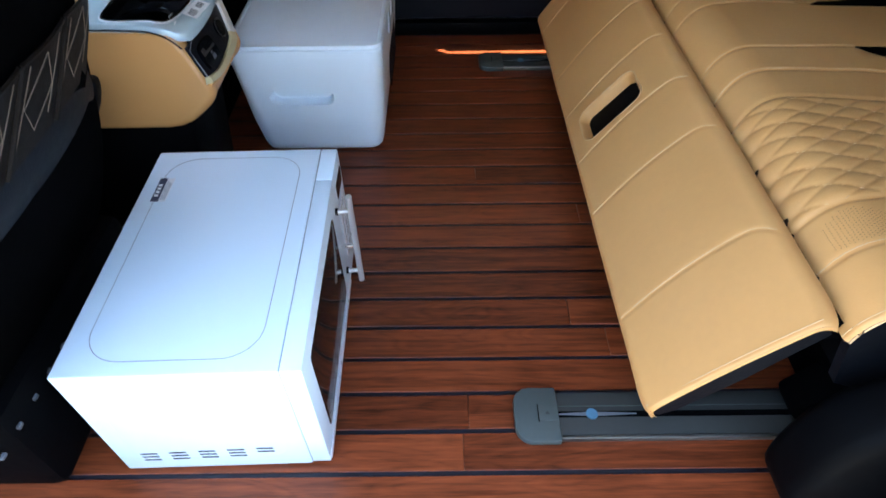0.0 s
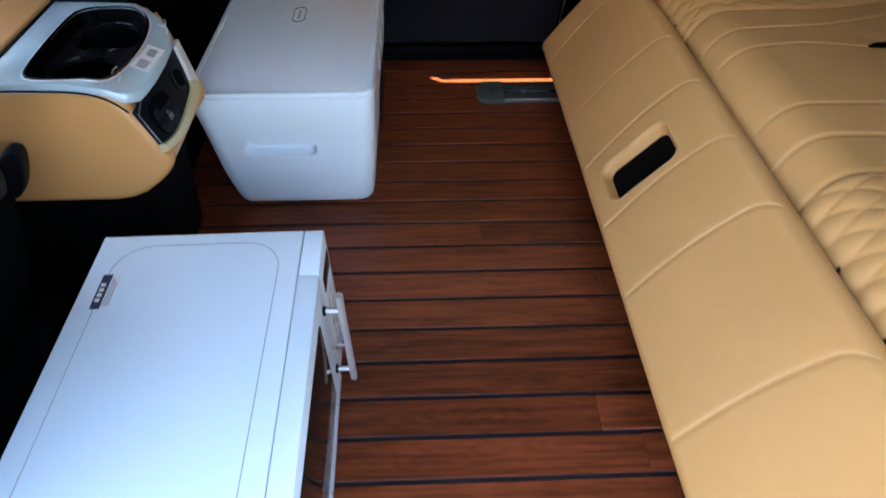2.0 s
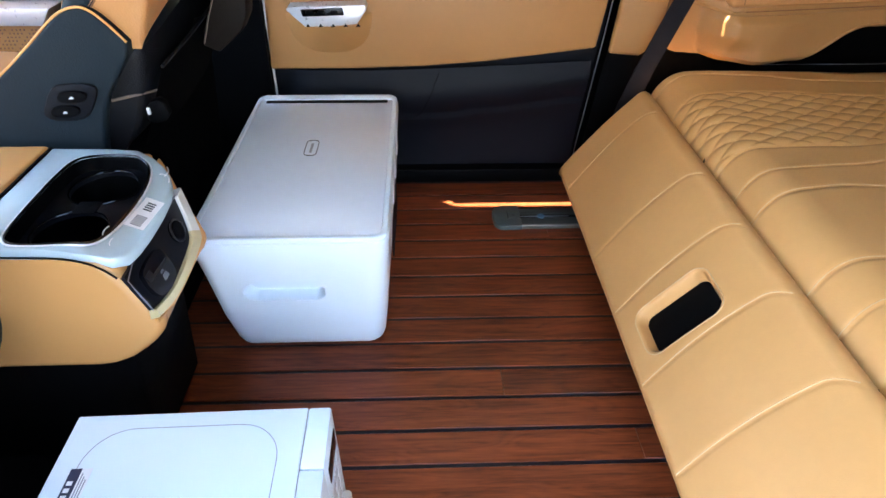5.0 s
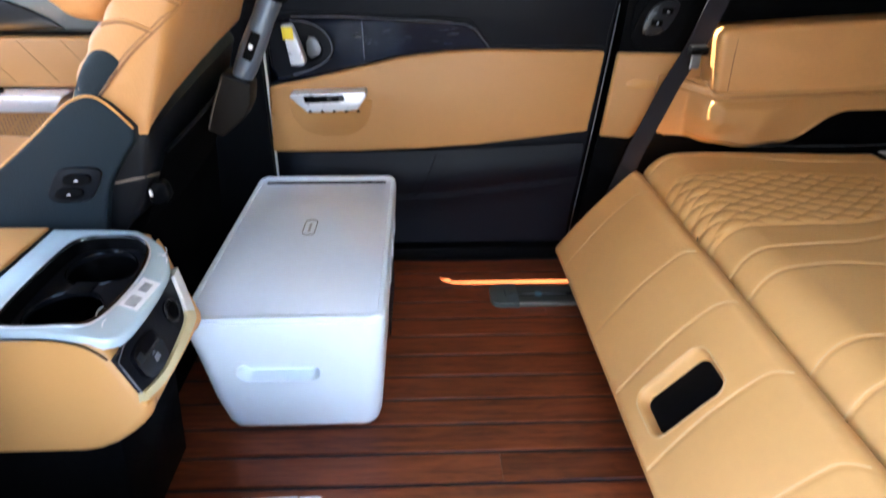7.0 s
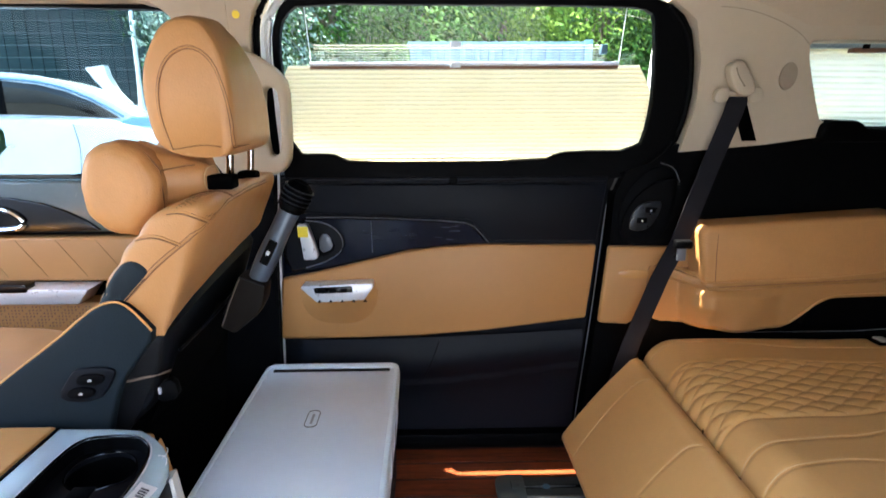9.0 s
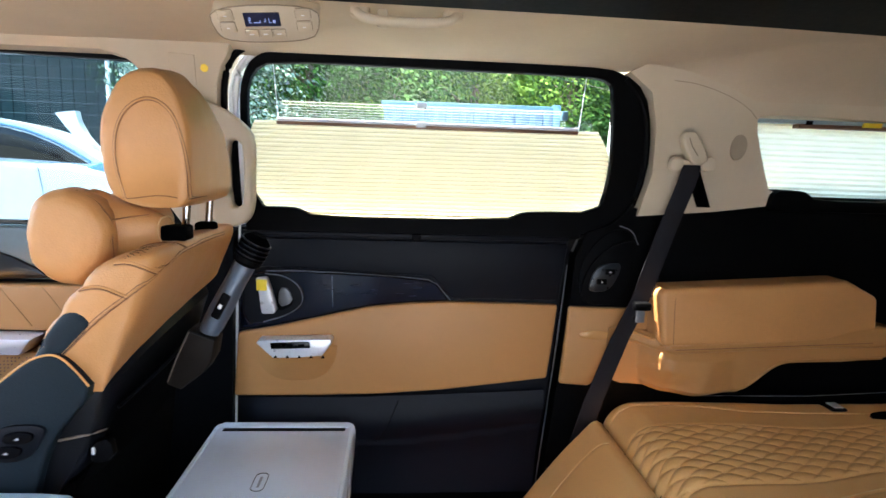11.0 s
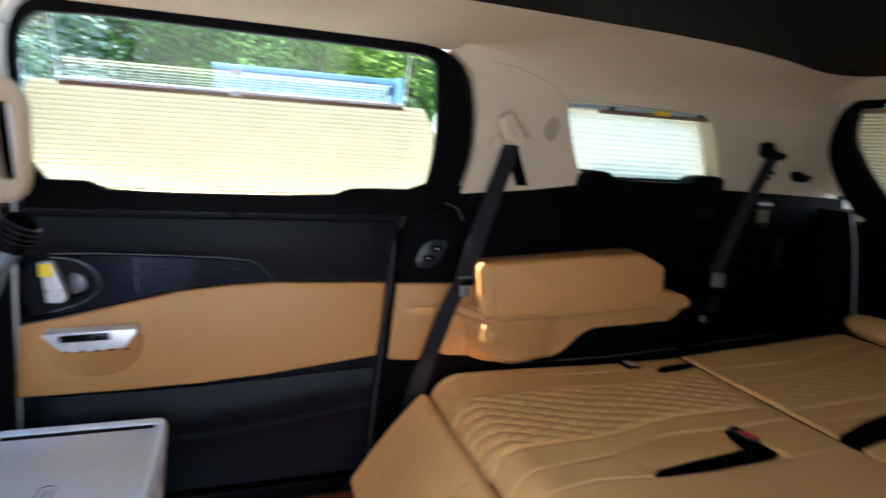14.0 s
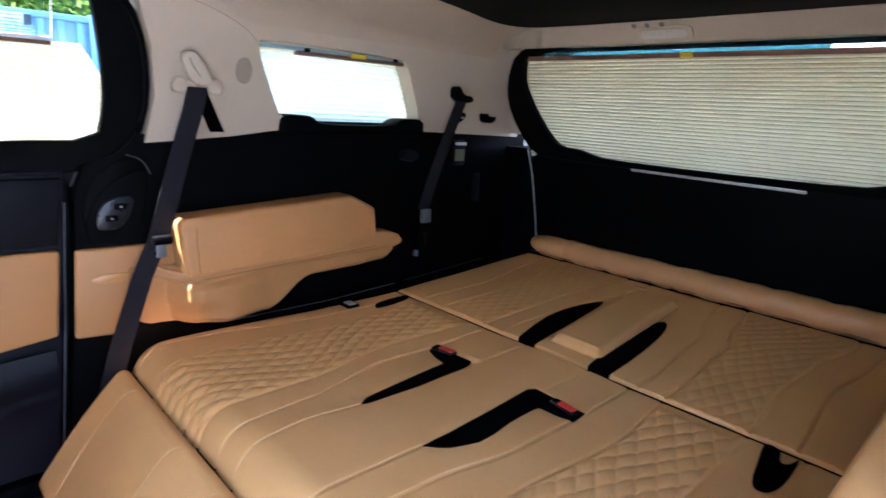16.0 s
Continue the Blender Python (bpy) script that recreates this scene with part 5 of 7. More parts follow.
def console():
    t = thing("centre_console", (-0.15, 1.66, 0.0), "tan centre console with a grey cup-holder top", "console")
    side = smooth_line([(-0.95, 0.455), (-0.20, 0.448), (-0.10, 0.444), (-0.045, 0.441), (-0.022, 0.430), (-0.006, 0.404), (0.018, 0.334), (0.016, 0.312), (-0.004, 0.288), (-0.050, 0.254), (-0.10, 0.246), (-0.95, 0.246)], 1)
    core = [(-0.95, 0.35), (-0.19, 0.35), (-0.012, 0.35), (0.014, 0.334), (0.014, 0.314), (-0.006, 0.292), (-0.050, 0.258), (-0.10, 0.25), (-0.95, 0.25)]

    def narrow(bm):
        """Draws the far side in towards the console's end."""
        for v in bm.verts:
            if v.co.y > 1.70:
                k = min(1, max(0, (v.co.x + 0.052) / 0.056))
                v.co.y -= 0.050 * k * k * (3 - 2 * k)
        return bm
    sh = part("shell", narrow(prism(core, "y", 1.56, 1.79)), TAN_GLOSS, t)
    part("near_side", prism(side, "y", 1.548, 1.580, 0.014, 4), TAN_GLOSS, sh)
    part("far_side", prism([(-0.95, 0.455), (-0.20, 0.448), (-0.10, 0.444), (-0.050, 0.441), (-0.050, 0.254), (-0.10, 0.246), (-0.95, 0.246)], "y", 1.788, 1.800, 0.005, 3), TAN_GLOSS, sh)
    part("far_corner", narrow(prism([p for p in side if p[0] > -0.052], "y", 1.788, 1.800, 0.003, 2)), TAN_GLOSS, sh)
    part("end_wall", prism([(-0.030, 0.345), (-0.024, 0.418), (-0.008, 0.402), (0.016, 0.334), (0.012, 0.320)], "y", 1.562, 1.735), BLACK, sh)
    part("pedestal", prism([(-0.95, 0.0), (-0.95, 0.26), (-0.05, 0.26), (-0.08, 0.0)], "y", 1.575, 1.775, 0.01), BLACK, t)
    # satin top round the cup holders
    top = smooth_line([(-0.192, 1.797), (-0.075, 1.793), (-0.030, 1.776), (-0.004, 1.742), (0.004, 1.69), (0.004, 1.60), (-0.004, 1.556), (-0.05, 1.5495), (-0.192, 1.5495)], 1)
    cup = rounded([(-0.137, 1.562), (-0.146, 1.60), (-0.148, 1.735), (-0.138, 1.767), (-0.10, 1.774), (-0.050, 1.770), (-0.032, 1.746), (-0.024, 1.68), (-0.030, 1.588), (-0.048, 1.562), (-0.10, 1.558)], 2)

    def settle(bm):
        for v in bm.verts:
            if v.co.x > -0.06:
                v.co.z -= 0.42 * (v.co.x + 0.06)
        return bm
    tp = part("top_plate", settle(prism(top, "z", 0.436, 0.452, 0.003, 2, [cup])), CONSOLE_GREY, t, "satin grey top plate")
    part("cup_rim", settle(tube([(x, y, 0.4525) for x, y in cup + cup[:1]], 0.0018, 6)), BLACK_GLOSS, tp)
    hem = [(-0.088 + (x + 0.088) * 1.045, 1.668 + (y - 1.668) * 1.022) for x, y in cup]
    part("cup_trim", settle(tube([(x, y, 0.4522) for x, y in hem + hem[:1]], 0.0013, 6)), SILVER, tp, "thin bright trim round the cups")
    well = bmesh.new()
    rings = []
    for z, s in ((0.450, 1.0), (0.40, 0.93), (0.355, 0.88)):
        rings.append([well.verts.new((-0.09 + (x + 0.09) * s, 1.668 + (y - 1.668) * s, z - (0.42 * max(0, x + 0.06) if z > 0.44 else 0))) for x, y in cup])
    for r0, r1 in zip(rings, rings[1:]):
        for k in range(len(r0)):
            j = (k + 1) % len(r0)
            well.faces.new((r0[k], r0[j], r1[j], r1[k]))
    well.faces.new(rings[-1])
    part("cup_well", well, BLACK, tp, "deep black cup well")
    tray = [(-0.088 + (x + 0.088) * 0.975, 1.668 + (y - 1.668) * 0.975) for x, y in cup]
    ring = lambda yc, r: [(-0.090 + r * math.cos(2 * math.pi * k / 28), yc + r * math.sin(2 * math.pi * k / 28)) for k in range(28)]
    part("cup_tray", settle(prism(tray, "z", 0.424, 0.431, 0.0, 1, [ring(1.614, 0.045), ring(1.718, 0.045)])), BLACK_SOFT, tp, "black tray round the two cups")
    part("cup_bridge", settle(box(-0.105, -0.075, 1.652, 1.680, 0.4312, 0.4335, 0.001)), BLACK, tp)
    for y in (1.614, 1.718):
        part("cup_edge", settle(tube([(x, yy, 0.4316) for x, yy in ring(y, 0.0452) + ring(y, 0.0452)[:1]], 0.0012, 6)), BLACK_GLOSS, tp)
        part("cup_grip", disc((-0.05, y, 0.395), 0.006, "z", 0.010, 16, 0.002), BLACK_GLOSS, tp)
    part("armrest_lid", prism([(-0.95, 1.551), (-0.95, 1.799), (-0.195, 1.799), (-0.197, 1.551)], "z", 0.440, 0.456, 0.006, 3), TAN, t, "tan padded armrest lid")
    # Black tube and strip draw the shade of the gaps round the plate.
    gap = smooth_line([(-0.19, 1.5482, 0.4425), (-0.10, 1.5480, 0.4415), (-0.055, 1.5478, 0.4385), (-0.028, 1.5478, 0.4265), (-0.012, 1.5480, 0.408)])
    part("plate_gap_shade", tube(gap, 0.0013, 6), BLACK, t, "black line standing for the shaded gap below the top plate")
    part("lid_gap_shade", box(-0.1955, -0.1915, 1.552, 1.797, 0.444, 0.4535), BLACK, t, "black strip standing for the shaded gap before the lid")
    for x, y, r, a0, a1 in ((-0.016, 1.728, 0.020, 0.2, 2.2), (-0.022, 1.752, 0.016, -0.6, 1.2), (-0.030, 1.600, 0.014, 2.4, 4.6), (-0.012, 1.618, 0.012, 0.4, 2.0), (-0.020, 1.585, 0.010, 2.6, 4.2)):
        arc = [(x + 0.5 * r * math.cos(a0 + (a1 - a0) * k / 8), y + r * math.sin(a0 + (a1 - a0) * k / 8), 0.4524) for k in range(9)]
        part("film_curl", settle(tube(arc, 0.0006, 5)), PAPER, tp, "curled edge of clear film")
    # sticker with bars
    st = part("sticker", settle(turn(box(-0.011, 0.011, -0.033, 0.033, 0.0, 0.0004), Matrix.Translation((-0.010, 1.652, 0.4524)) @ Matrix.Rotation(radians(-4), 4, "Z"))), PAPER, t, "white printed sticker")
    for k in range(7):
        part("print_bar", settle(turn(box(-0.006, 0.006, -0.028 + 0.0032 * k, -0.0265 + 0.0032 * k, 0.0004, 0.0006), Matrix.Translation((-0.010, 1.652, 0.4524)) @ Matrix.Rotation(radians(-4), 4, "Z"))), INK, st)
    for k in range(4):
        part("print_bar", settle(turn(box(-0.005, 0.005, 0.006 + 0.005 * k, 0.009 + 0.005 * k, 0.0004, 0.0006), Matrix.Translation((-0.010, 1.652, 0.4524)) @ Matrix.Rotation(radians(-4), 4, "Z"))), INK, st)
    # rear face: panel with a bright frame
    slope = math.atan2(0.070, 0.024)

    def face(u, v, out=0.0):
        """u across (y), v up the sloping rear face."""
        return (0.020 - 0.026 * v + out * math.sin(slope), u, 0.330 + 0.076 * v + out * math.cos(slope))

    def slab_on_face(loop, d0, d1):
        return loft([[face(u, v, d) for u, v in loop] for d in (d0, d1)])
    panel = part("rear_panel", slab_on_face([(1.545, 0.32), (1.605, 0.18), (1.664, 0.25), (1.702, 0.36), (1.728, 1.03), (1.545, 1.05)], 0.001, 0.006), BLACK_SOFT, t, "black switch panel")
    inner = smooth_line([(1.724, 1.03), (1.712, 0.65), (1.700, 0.40), (1.690, 0.32), (1.663, 0.268), (1.605, 0.208), (1.572, 0.262), (1.545, 0.350)], 2)
    outer = smooth_line([(1.745, 1.06), (1.732, 0.55), (1.720, 0.20), (1.712, 0.12), (1.665, 0.060), (1.600, 0.055), (1.568, 0.110), (1.543, 0.200)], 2)

    def band(w, o):
        """The frame's band at w across its width, o proud of the face."""
        return [face(a[0] + (b[0] - a[0]) * w, a[1] + (b[1] - a[1]) * w, o) for a, b in zip(inner, outer)]
    rows = [band(w, o) for w, o in ((0.0, 0.001), (0.0, 0.009), (0.10, 0.0110), (0.90, 0.0110), (1.0, 0.0085), (1.0, -0.004))]
    ribs = [[row[k] for row in rows] for k in range(len(inner))]
    cut = len(ribs) * 2 // 7
    # One metal frame; its silver and gold tones paint in what it reflects.
    gold = mat("metal_tan_reflection", (0.80, 0.66, 0.36), 0.22, metal=0.4, vary=0.02, rvary=0.005)
    part("bright_frame", loft(ribs[:cut + 1]), mat("metal_doorway_reflection", (0.95, 0.92, 0.84), 0.22, metal=0.4, vary=0.02, rvary=0.005), panel, "polished metal frame, doorway reflection painted in silver")
    part("bright_frame", loft(ribs[cut:]), gold, panel, "polished metal frame, tan reflection painted in gold")
    seam_in = [face(u, v, 0.0062) for u, v in ((1.728, 1.035), (1.64, 1.045), (1.546, 1.05), (1.5455, 0.70), (1.5455, 0.33))]
    part("panel_edge", tube(smooth_line(seam_in, 1), 0.0010, 6), DULL_SILVER, panel, "thin grey edge of the panel")
    lip = [face(a[0] + (a[0] - 1.63) * 0.035, a[1] - 0.03, 0.004) for a in outer]
    part("frame_lip", tube(lip, 0.0030, 8), TAN_GLOSS, panel, "tan lip round the frame")
    part("usb_socket", tube([face(1.678, 0.675, 0.004), face(1.678, 0.675, 0.010)], 0.0160, 20), BLACK_GLOSS, panel)
    part("socket_lip", tube([face(1.678 + 0.0158 * math.cos(2 * math.pi * k / 24), 0.675 + 0.0158 / 0.080 * math.sin(2 * math.pi * k / 24), 0.0102) for k in range(25)], 0.0013, 6), CUP_GREY, panel)
    part("socket_ring", tube([face(1.678, 0.675, 0.009), face(1.678, 0.675, 0.0115)], 0.0115, 20), BLACK, panel)
    rk = part("rocker_switch", slab_on_face(rounded([(1.562, 0.40), (1.585, 0.27), (1.612, 0.28), (1.622, 0.38), (1.624, 0.80), (1.612, 0.90), (1.572, 0.90), (1.562, 0.80)], 1), 0.004, 0.012), BLACK_GLOSS, panel)
    # Lighter slab painting a highlight along the rocker's edge.
    part("rocker_highlight", slab_on_face([(1.566, 0.80), (1.566, 0.66), (1.618, 0.62), (1.618, 0.66), (1.580, 0.70), (1.578, 0.80)], 0.0122, 0.0132), CUP_GREY, rk)
    part("symbol", slab_on_face([(1.590, 0.44), (1.604, 0.44), (1.602, 0.54), (1.592, 0.54)], 0.0122, 0.0128), DULL_SILVER, rk)
    part("symbol", slab_on_face([(1.592, 0.57), (1.600, 0.57), (1.599, 0.61), (1.593, 0.61)], 0.0122, 0.0128), DULL_SILVER, rk)
    return t


microwave()
cooler()
console()


# ---- front seats ----
def back_x(z):
    return 0.066 + 0.48 * (z - 0.80)


def thicken(loops, n=3):
    """Puts loops in between, so that a skin can crease."""
    out = []
    for p, q in zip(loops, loops[1:]):
        for k in range(n):
            out.append([tuple(a + (b - a) * k / n for a, b in zip(u, w)) for u, w in zip(p, q)])
    return out + [loops[-1]]


def front_seat():
    t = thing("front_seat", (-0.3, 2.05, 0.0), "front seat in a tan leather cover with black sides", "car seat", "front seats")
    ya, yb = 1.842, 2.255

    def station(v, fn, top=0.58, foot=1.0):
        y = ya + (yb - ya) * v
        e = min(v, 1 - v)
        k = 1 - 0.5 * (1 - math.sqrt(1 - (1 - min(1, e / 0.14)) ** 2))
        pts = fn(v)
        cx = sum(p[0] for p in pts) / len(pts)
        cz = sum(p[1] for p in pts) / len(pts)
        return [(cx + (x - cx) * (0.5 + 0.5 * k), y, cz + (z - cz) * (top + (1 - top) * k if z > cz else foot + (1 - foot) * k)) for x, z in pts]

    def hem(v):
        """Height of the tan cover's lower edge across the back."""
        return 0.583 + 0.100 * v ** 0.55

    def upper(v):
        zb = hem(v)
        f = lambda z: back_x(z) - 0.110 - 0.24 * max(0, 0.72 - z)
        return smooth_line([(f(zb), zb), (f(0.68), 0.69), (f(0.74) + 0.010, 0.748), (f(0.77) + 0.032, 0.784), (f(0.785) + 0.082, 0.796), (back_x(0.785) - 0.009, 0.792), (back_x(0.760) + 0.001, 0.764), (back_x(zb), zb)], 1)

    def lower(v):
        zb = hem(v) - 0.002
        f = lambda z: back_x(z) - 0.112
        return smooth_line([(f(0.38), 0.38), (f(zb), zb), (back_x(zb) + 0.001, zb), (back_x(0.55) + 0.018, 0.55), (back_x(0.48) + 0.026, 0.48), (back_x(0.40) + 0.004, 0.40), (back_x(0.34), 0.34)], 1)
    st = [0, 0.012, 0.03, 0.055, 0.09, 0.12, 0.15] + [0.18 + 0.025 * k for k in range(26)] + [0.85, 0.88, 0.91, 0.95, 0.98, 1]
    rows = [station(v, lambda w: smooth_line(upper(w), 2)) for v in st]
    mid = [sum(p[k] for p in rows[0]) / len(rows[0]) for k in range(3)]
    domed = [[(mid[0] + (x - mid[0]) * k, y - 0.006 * (1 - k * k), mid[2] + (z - mid[2]) * k) for x, y, z in rows[0]] for k in (0.04, 0.15, 0.27, 0.39, 0.51, 0.63, 0.75, 0.87)]
    up = part("backrest_cover", creased(loft(domed + rows)), TAN_COVER, t, sharp=80)
    for v in up.data.vertices:
        d = back_x(v.co.z) - v.co.x
        if d > 0.04 and v.co.z > 0.64:
            v.co.x -= 0.008 * min(1, (d - 0.04) / 0.03) * (abs(math.sin(math.pi * (v.co.z - 0.650) / 0.045)) ** 0.6 - 0.6)
    part("backrest_shell", loft([station(v, lower, 0.97, 0.75) for v in st]), BLACK_LEATHER, t, "black leather back shell")
    tree_up = bvhtree.BVHTree.FromPolygons([v.co for v in up.data.vertices], [p.vertices for p in up.data.polygons])

    def on_cover(line, out=0.0006):
        """Lays a line on the sewn cover."""
        pts = []
        for p in line:
            near, normal, _, _ = tree_up.find_nearest(Vector(p))
            pts.append(near + (normal if normal.dot(Vector((0.3, -1, 0.3))) > 0 else -normal) * out)
        return pts
    edge = smooth_line([(-0.087, 1.838, 0.640), (-0.043, 1.836, 0.686), (-0.016, 1.837, 0.709), (0.009, 1.840, 0.728), (0.026, 1.846, 0.744), (0.038, 1.863, 0.756), (0.046, 1.886, 0.770), (0.049, 1.923, 0.778), (0.050, 1.98, 0.780), (0.050, 2.06, 0.782), (0.049, 2.16, 0.780)], 3)
    part("edge_stitching", tube(on_cover(edge), 0.0011, 6), SEAM, up)
    part("edge_stitching", tube(on_cover([(x - 0.0045, y, z + 0.0035) for x, y, z in edge], 0.0004), 0.0008, 6), SEAM, up)
    part("edge_piping", tube(on_cover([(x - 0.0022, y, z + 0.0018) for x, y, z in edge], 0.0004), 0.0014, 6), TAN_COVER, up)
    for line in ([(-0.012, 1.842, 0.773), (0.003, 1.841, 0.775), (0.018, 1.841, 0.772), (0.031, 1.844, 0.766), (0.038, 1.863, 0.756)],
                 [(-0.062, 1.842, 0.734), (-0.042, 1.838, 0.739), (-0.025, 1.836, 0.738), (-0.009, 1.837, 0.731), (0.005, 1.840, 0.724)]):
        part("cross_seam", tube(on_cover(smooth_line(line, 3)), 0.0012, 6), SEAM, up)
        part("cross_piping", tube(on_cover([(x, y, z + 0.004) for x, y, z in smooth_line(line, 3)], 0.0003), 0.0018, 6), TAN_COVER, up)
    part("top_piping", tube(on_cover(smooth_line([(-0.012, 1.925, 0.788), (0.007, 1.935, 0.791), (0.031, 1.926, 0.795), (0.044, 1.926, 0.793), (0.049, 1.955, 0.783)], 3)), 0.0014, 6), SEAM, up)
    per = []
    for i in range(13):
        for j in range(7):
            a, b = i / 12, (j + 0.5 * (i % 2)) / 7
            q = on_cover([(0.001 + 0.041 * a + 0.006 * b, 1.848 + 0.018 * a + (0.050 + 0.022 * a) * b, 0.782 - 0.016 * a + (0.009 + 0.006 * a) * b)], 0.0003)[0]
            per.append(box(q.x - 0.0006, q.x + 0.0006, q.y - 0.0006, q.y + 0.0006, q.z - 0.0006, q.z + 0.0006))
    part("perforation", merge(*per), NOTCH, up)["kind"] = "stuff"
    rim = smooth_line([(-0.150, 0.612), (-0.143, 0.624), (-0.132, 0.643), (-0.113, 0.669), (-0.098, 0.690), (-0.086, 0.701), (-0.069, 0.7055), (-0.054, 0.699), (-0.0445, 0.6855), (-0.068, 0.6615), (-0.088, 0.640), (-0.10, 0.612)], 2)

    def on_side(x, z, out):
        p, normal, _, _ = tree_up.ray_cast(Vector((x, 1.7, z)), Vector((0, 1, 0)))
        if p is None:
            p, normal, _, _ = tree_up.find_nearest(Vector((x, 1.842, z)))
        return (p.x, p.y - out, p.z)
    rings = [[on_side(-0.092 + (x + 0.092) * k, 0.655 + (z - 0.655) * k, out) for x, z in rim] for k, out in ((0.05, 0.0016), (0.25, 0.0016), (0.45, 0.0016), (0.65, 0.0016), (0.82, 0.0016), (0.96, 0.0014), (1.0, -0.001))]
    part("dark_insert", loft(rings), SEAT_TEAL, up, "teal-black leather insert", sharp=80)
    shield = smooth_line([(-0.48, 0.39), (-0.37, 0.452), (-0.285, 0.517), (-0.191, 0.585), (-0.144, 0.624), (-0.121, 0.639), (-0.096, 0.645), (-0.080, 0.637), (-0.062, 0.617), (-0.043, 0.590), (-0.078, 0.547), (-0.103, 0.515), (-0.121, 0.472), (-0.14, 0.40), (-0.20, 0.30), (-0.48, 0.28)], 1)
    sh = part("side_bolster", prism(shield, "y", 1.822, 1.856, 0.005, 3), SEAT_TEAL, t, "teal-black leather side bolster")
    part("piping", tube(smooth_line([(x, 1.825, z + 0.001) for x, z in shield[1:19]]), 0.0018, 8), TAN, sh, "tan piping")
    bp = part("button_plate", prism(rounded([(-0.205, 0.485), (-0.176, 0.532), (-0.160, 0.542), (-0.103, 0.542), (-0.116, 0.513), (-0.140, 0.484)], 2), "y", 1.816, 1.824, 0.003), BLACK_SOFT, t)
    for x, z in ((-0.144, 0.524), (-0.161, 0.502)):
        bt = part("button", prism(rounded([(x - 0.024, z - 0.009), (x - 0.017, z + 0.009), (x + 0.024, z + 0.009), (x + 0.017, z - 0.009)], 2), "y", 1.811, 1.818, 0.002), PANEL_BLACK, bp)
        part("symbol", prism([(x - 0.0036, z - 0.0014), (x + 0.0036, z - 0.0014), (x + 0.0012, z + 0.0022), (x - 0.0010, z + 0.0004)], "y", 1.8098, 1.8112), PAPER, bt)
    part("cushion", prism(rounded([(-0.80, 0.30), (-0.82, 0.42), (-0.70, 0.455), (-0.42, 0.44), (-0.36, 0.40), (-0.36, 0.28)], 1), "y", 1.90, 2.26, 0.03, 3), TAN_COVER, t)
    part("seat_frame", box(-0.75, -0.15, 1.88, 2.22, 0.0, 0.30, 0.02), BLACK, t)
    part("back_skirt", prism([(-0.22, 0.005), (-0.20, 0.42), (-0.085, 0.44), (-0.10, 0.30), (-0.14, 0.005)], "y", 1.845, 2.25, 0.01), BLACK_CLOTH, t)
    # back pocket and lever
    def pocket(u, v):
        y = 1.862 + 0.36 * v
        z = 0.395 + (0.155 + 0.07 * v) * u
        return (back_x(z) + 0.028 + 0.012 * math.sin(math.pi * v) * (0.4 + 0.6 * u), y, z)
    part("back_pocket", sheet(pocket, 10, 16), BLACK_CLOTH, t)
    part("pocket_hem", tube([pocket(1.0, k / 10) for k in range(11)], 0.003, 6), BLACK_LEATHER, t)
    part("pocket_edge", tube(smooth_line([(-0.104, 1.840, 0.507), (-0.086, 1.840, 0.511), (-0.064, 1.841, 0.5155), (-0.050, 1.866, 0.511), (-0.055, 1.93, 0.490), (-0.060, 2.015, 0.478), (-0.075, 2.10, 0.455), (-0.07, 2.22, 0.46)]), 0.0022, 6), GREY_THREAD, t)
    part("skirt_fold", tube(smooth_line([(-0.118, 1.99, 0.362), (-0.126, 2.08, 0.335), (-0.130, 2.16, 0.31), (-0.130, 2.24, 0.30)]), 0.004, 6), BLACK_SOFT, t)
    part("lever_cup", prism(rounded([(-0.068, 0.462), (-0.062, 0.498), (-0.035, 0.506), (-0.030, 0.470)], 1), "y", 1.850, 1.866, 0.003), BLACK, t)
    part("lever", box(-0.062, -0.057, 1.846, 1.852, 0.480, 0.492, 0.002), SILVER, t)
    # headrest
    prof = rounded([(-0.036, 0.856), (-0.062, 0.880), (-0.072, 0.945), (-0.061, 1.005), (-0.026, 1.058), (0.036, 1.066), (0.066, 1.020), (0.078, 0.94), (0.078, 0.852), (0.02, 0.848)], 2)

    def slice_at(y, k, tall=1.0):
        return [(0.004 + (x - 0.004) * k * 0.95, y, 0.853 + (z - 0.853) * (1 - (1 - k) * 0.5) * tall) for x, z in prof]
    h = part("headrest", creased(loft(thicken([slice_at(1.916, 0.84), slice_at(1.919, 0.92), slice_at(1.928, 0.975), slice_at(1.945, 1.0, 1.0), slice_at(2.0, 1.01, 1.01), slice_at(2.05, 0.98, 0.98), slice_at(2.10, 0.93, 0.92), slice_at(2.145, 0.88, 0.82), slice_at(2.175, 0.80, 0.70), slice_at(2.19, 0.68, 0.58)])), 0.0024), TAN_COVER, t, sharp=75)
    arch = smooth_line([(-0.024, 0.862), (-0.038, 0.915), (-0.036, 0.962), (-0.018, 1.000), (0.016, 1.016), (0.046, 0.998), (0.060, 0.958), (0.067, 0.913), (0.067, 0.864)])
    tree_h = bvhtree.BVHTree.FromPolygons([v.co for v in h.data.vertices], [p.vertices for p in h.data.polygons])

    def on_end(x, z, out):
        p, _, _, _ = tree_h.ray_cast(Vector((x, 1.8, z)), Vector((0, 1, 0)))
        return (x, (p.y if p else 1.9160) - out, z)
    fine = smooth_line(arch)
    part("arch_seam", tube([on_end(x, z, 0.0003) for x, z in fine], 0.0009, 6), SEAM, h)
    wide = [(0.016 + (x - 0.016) * 1.056, 0.862 + (z - 0.862) * 1.030) for x, z in fine]
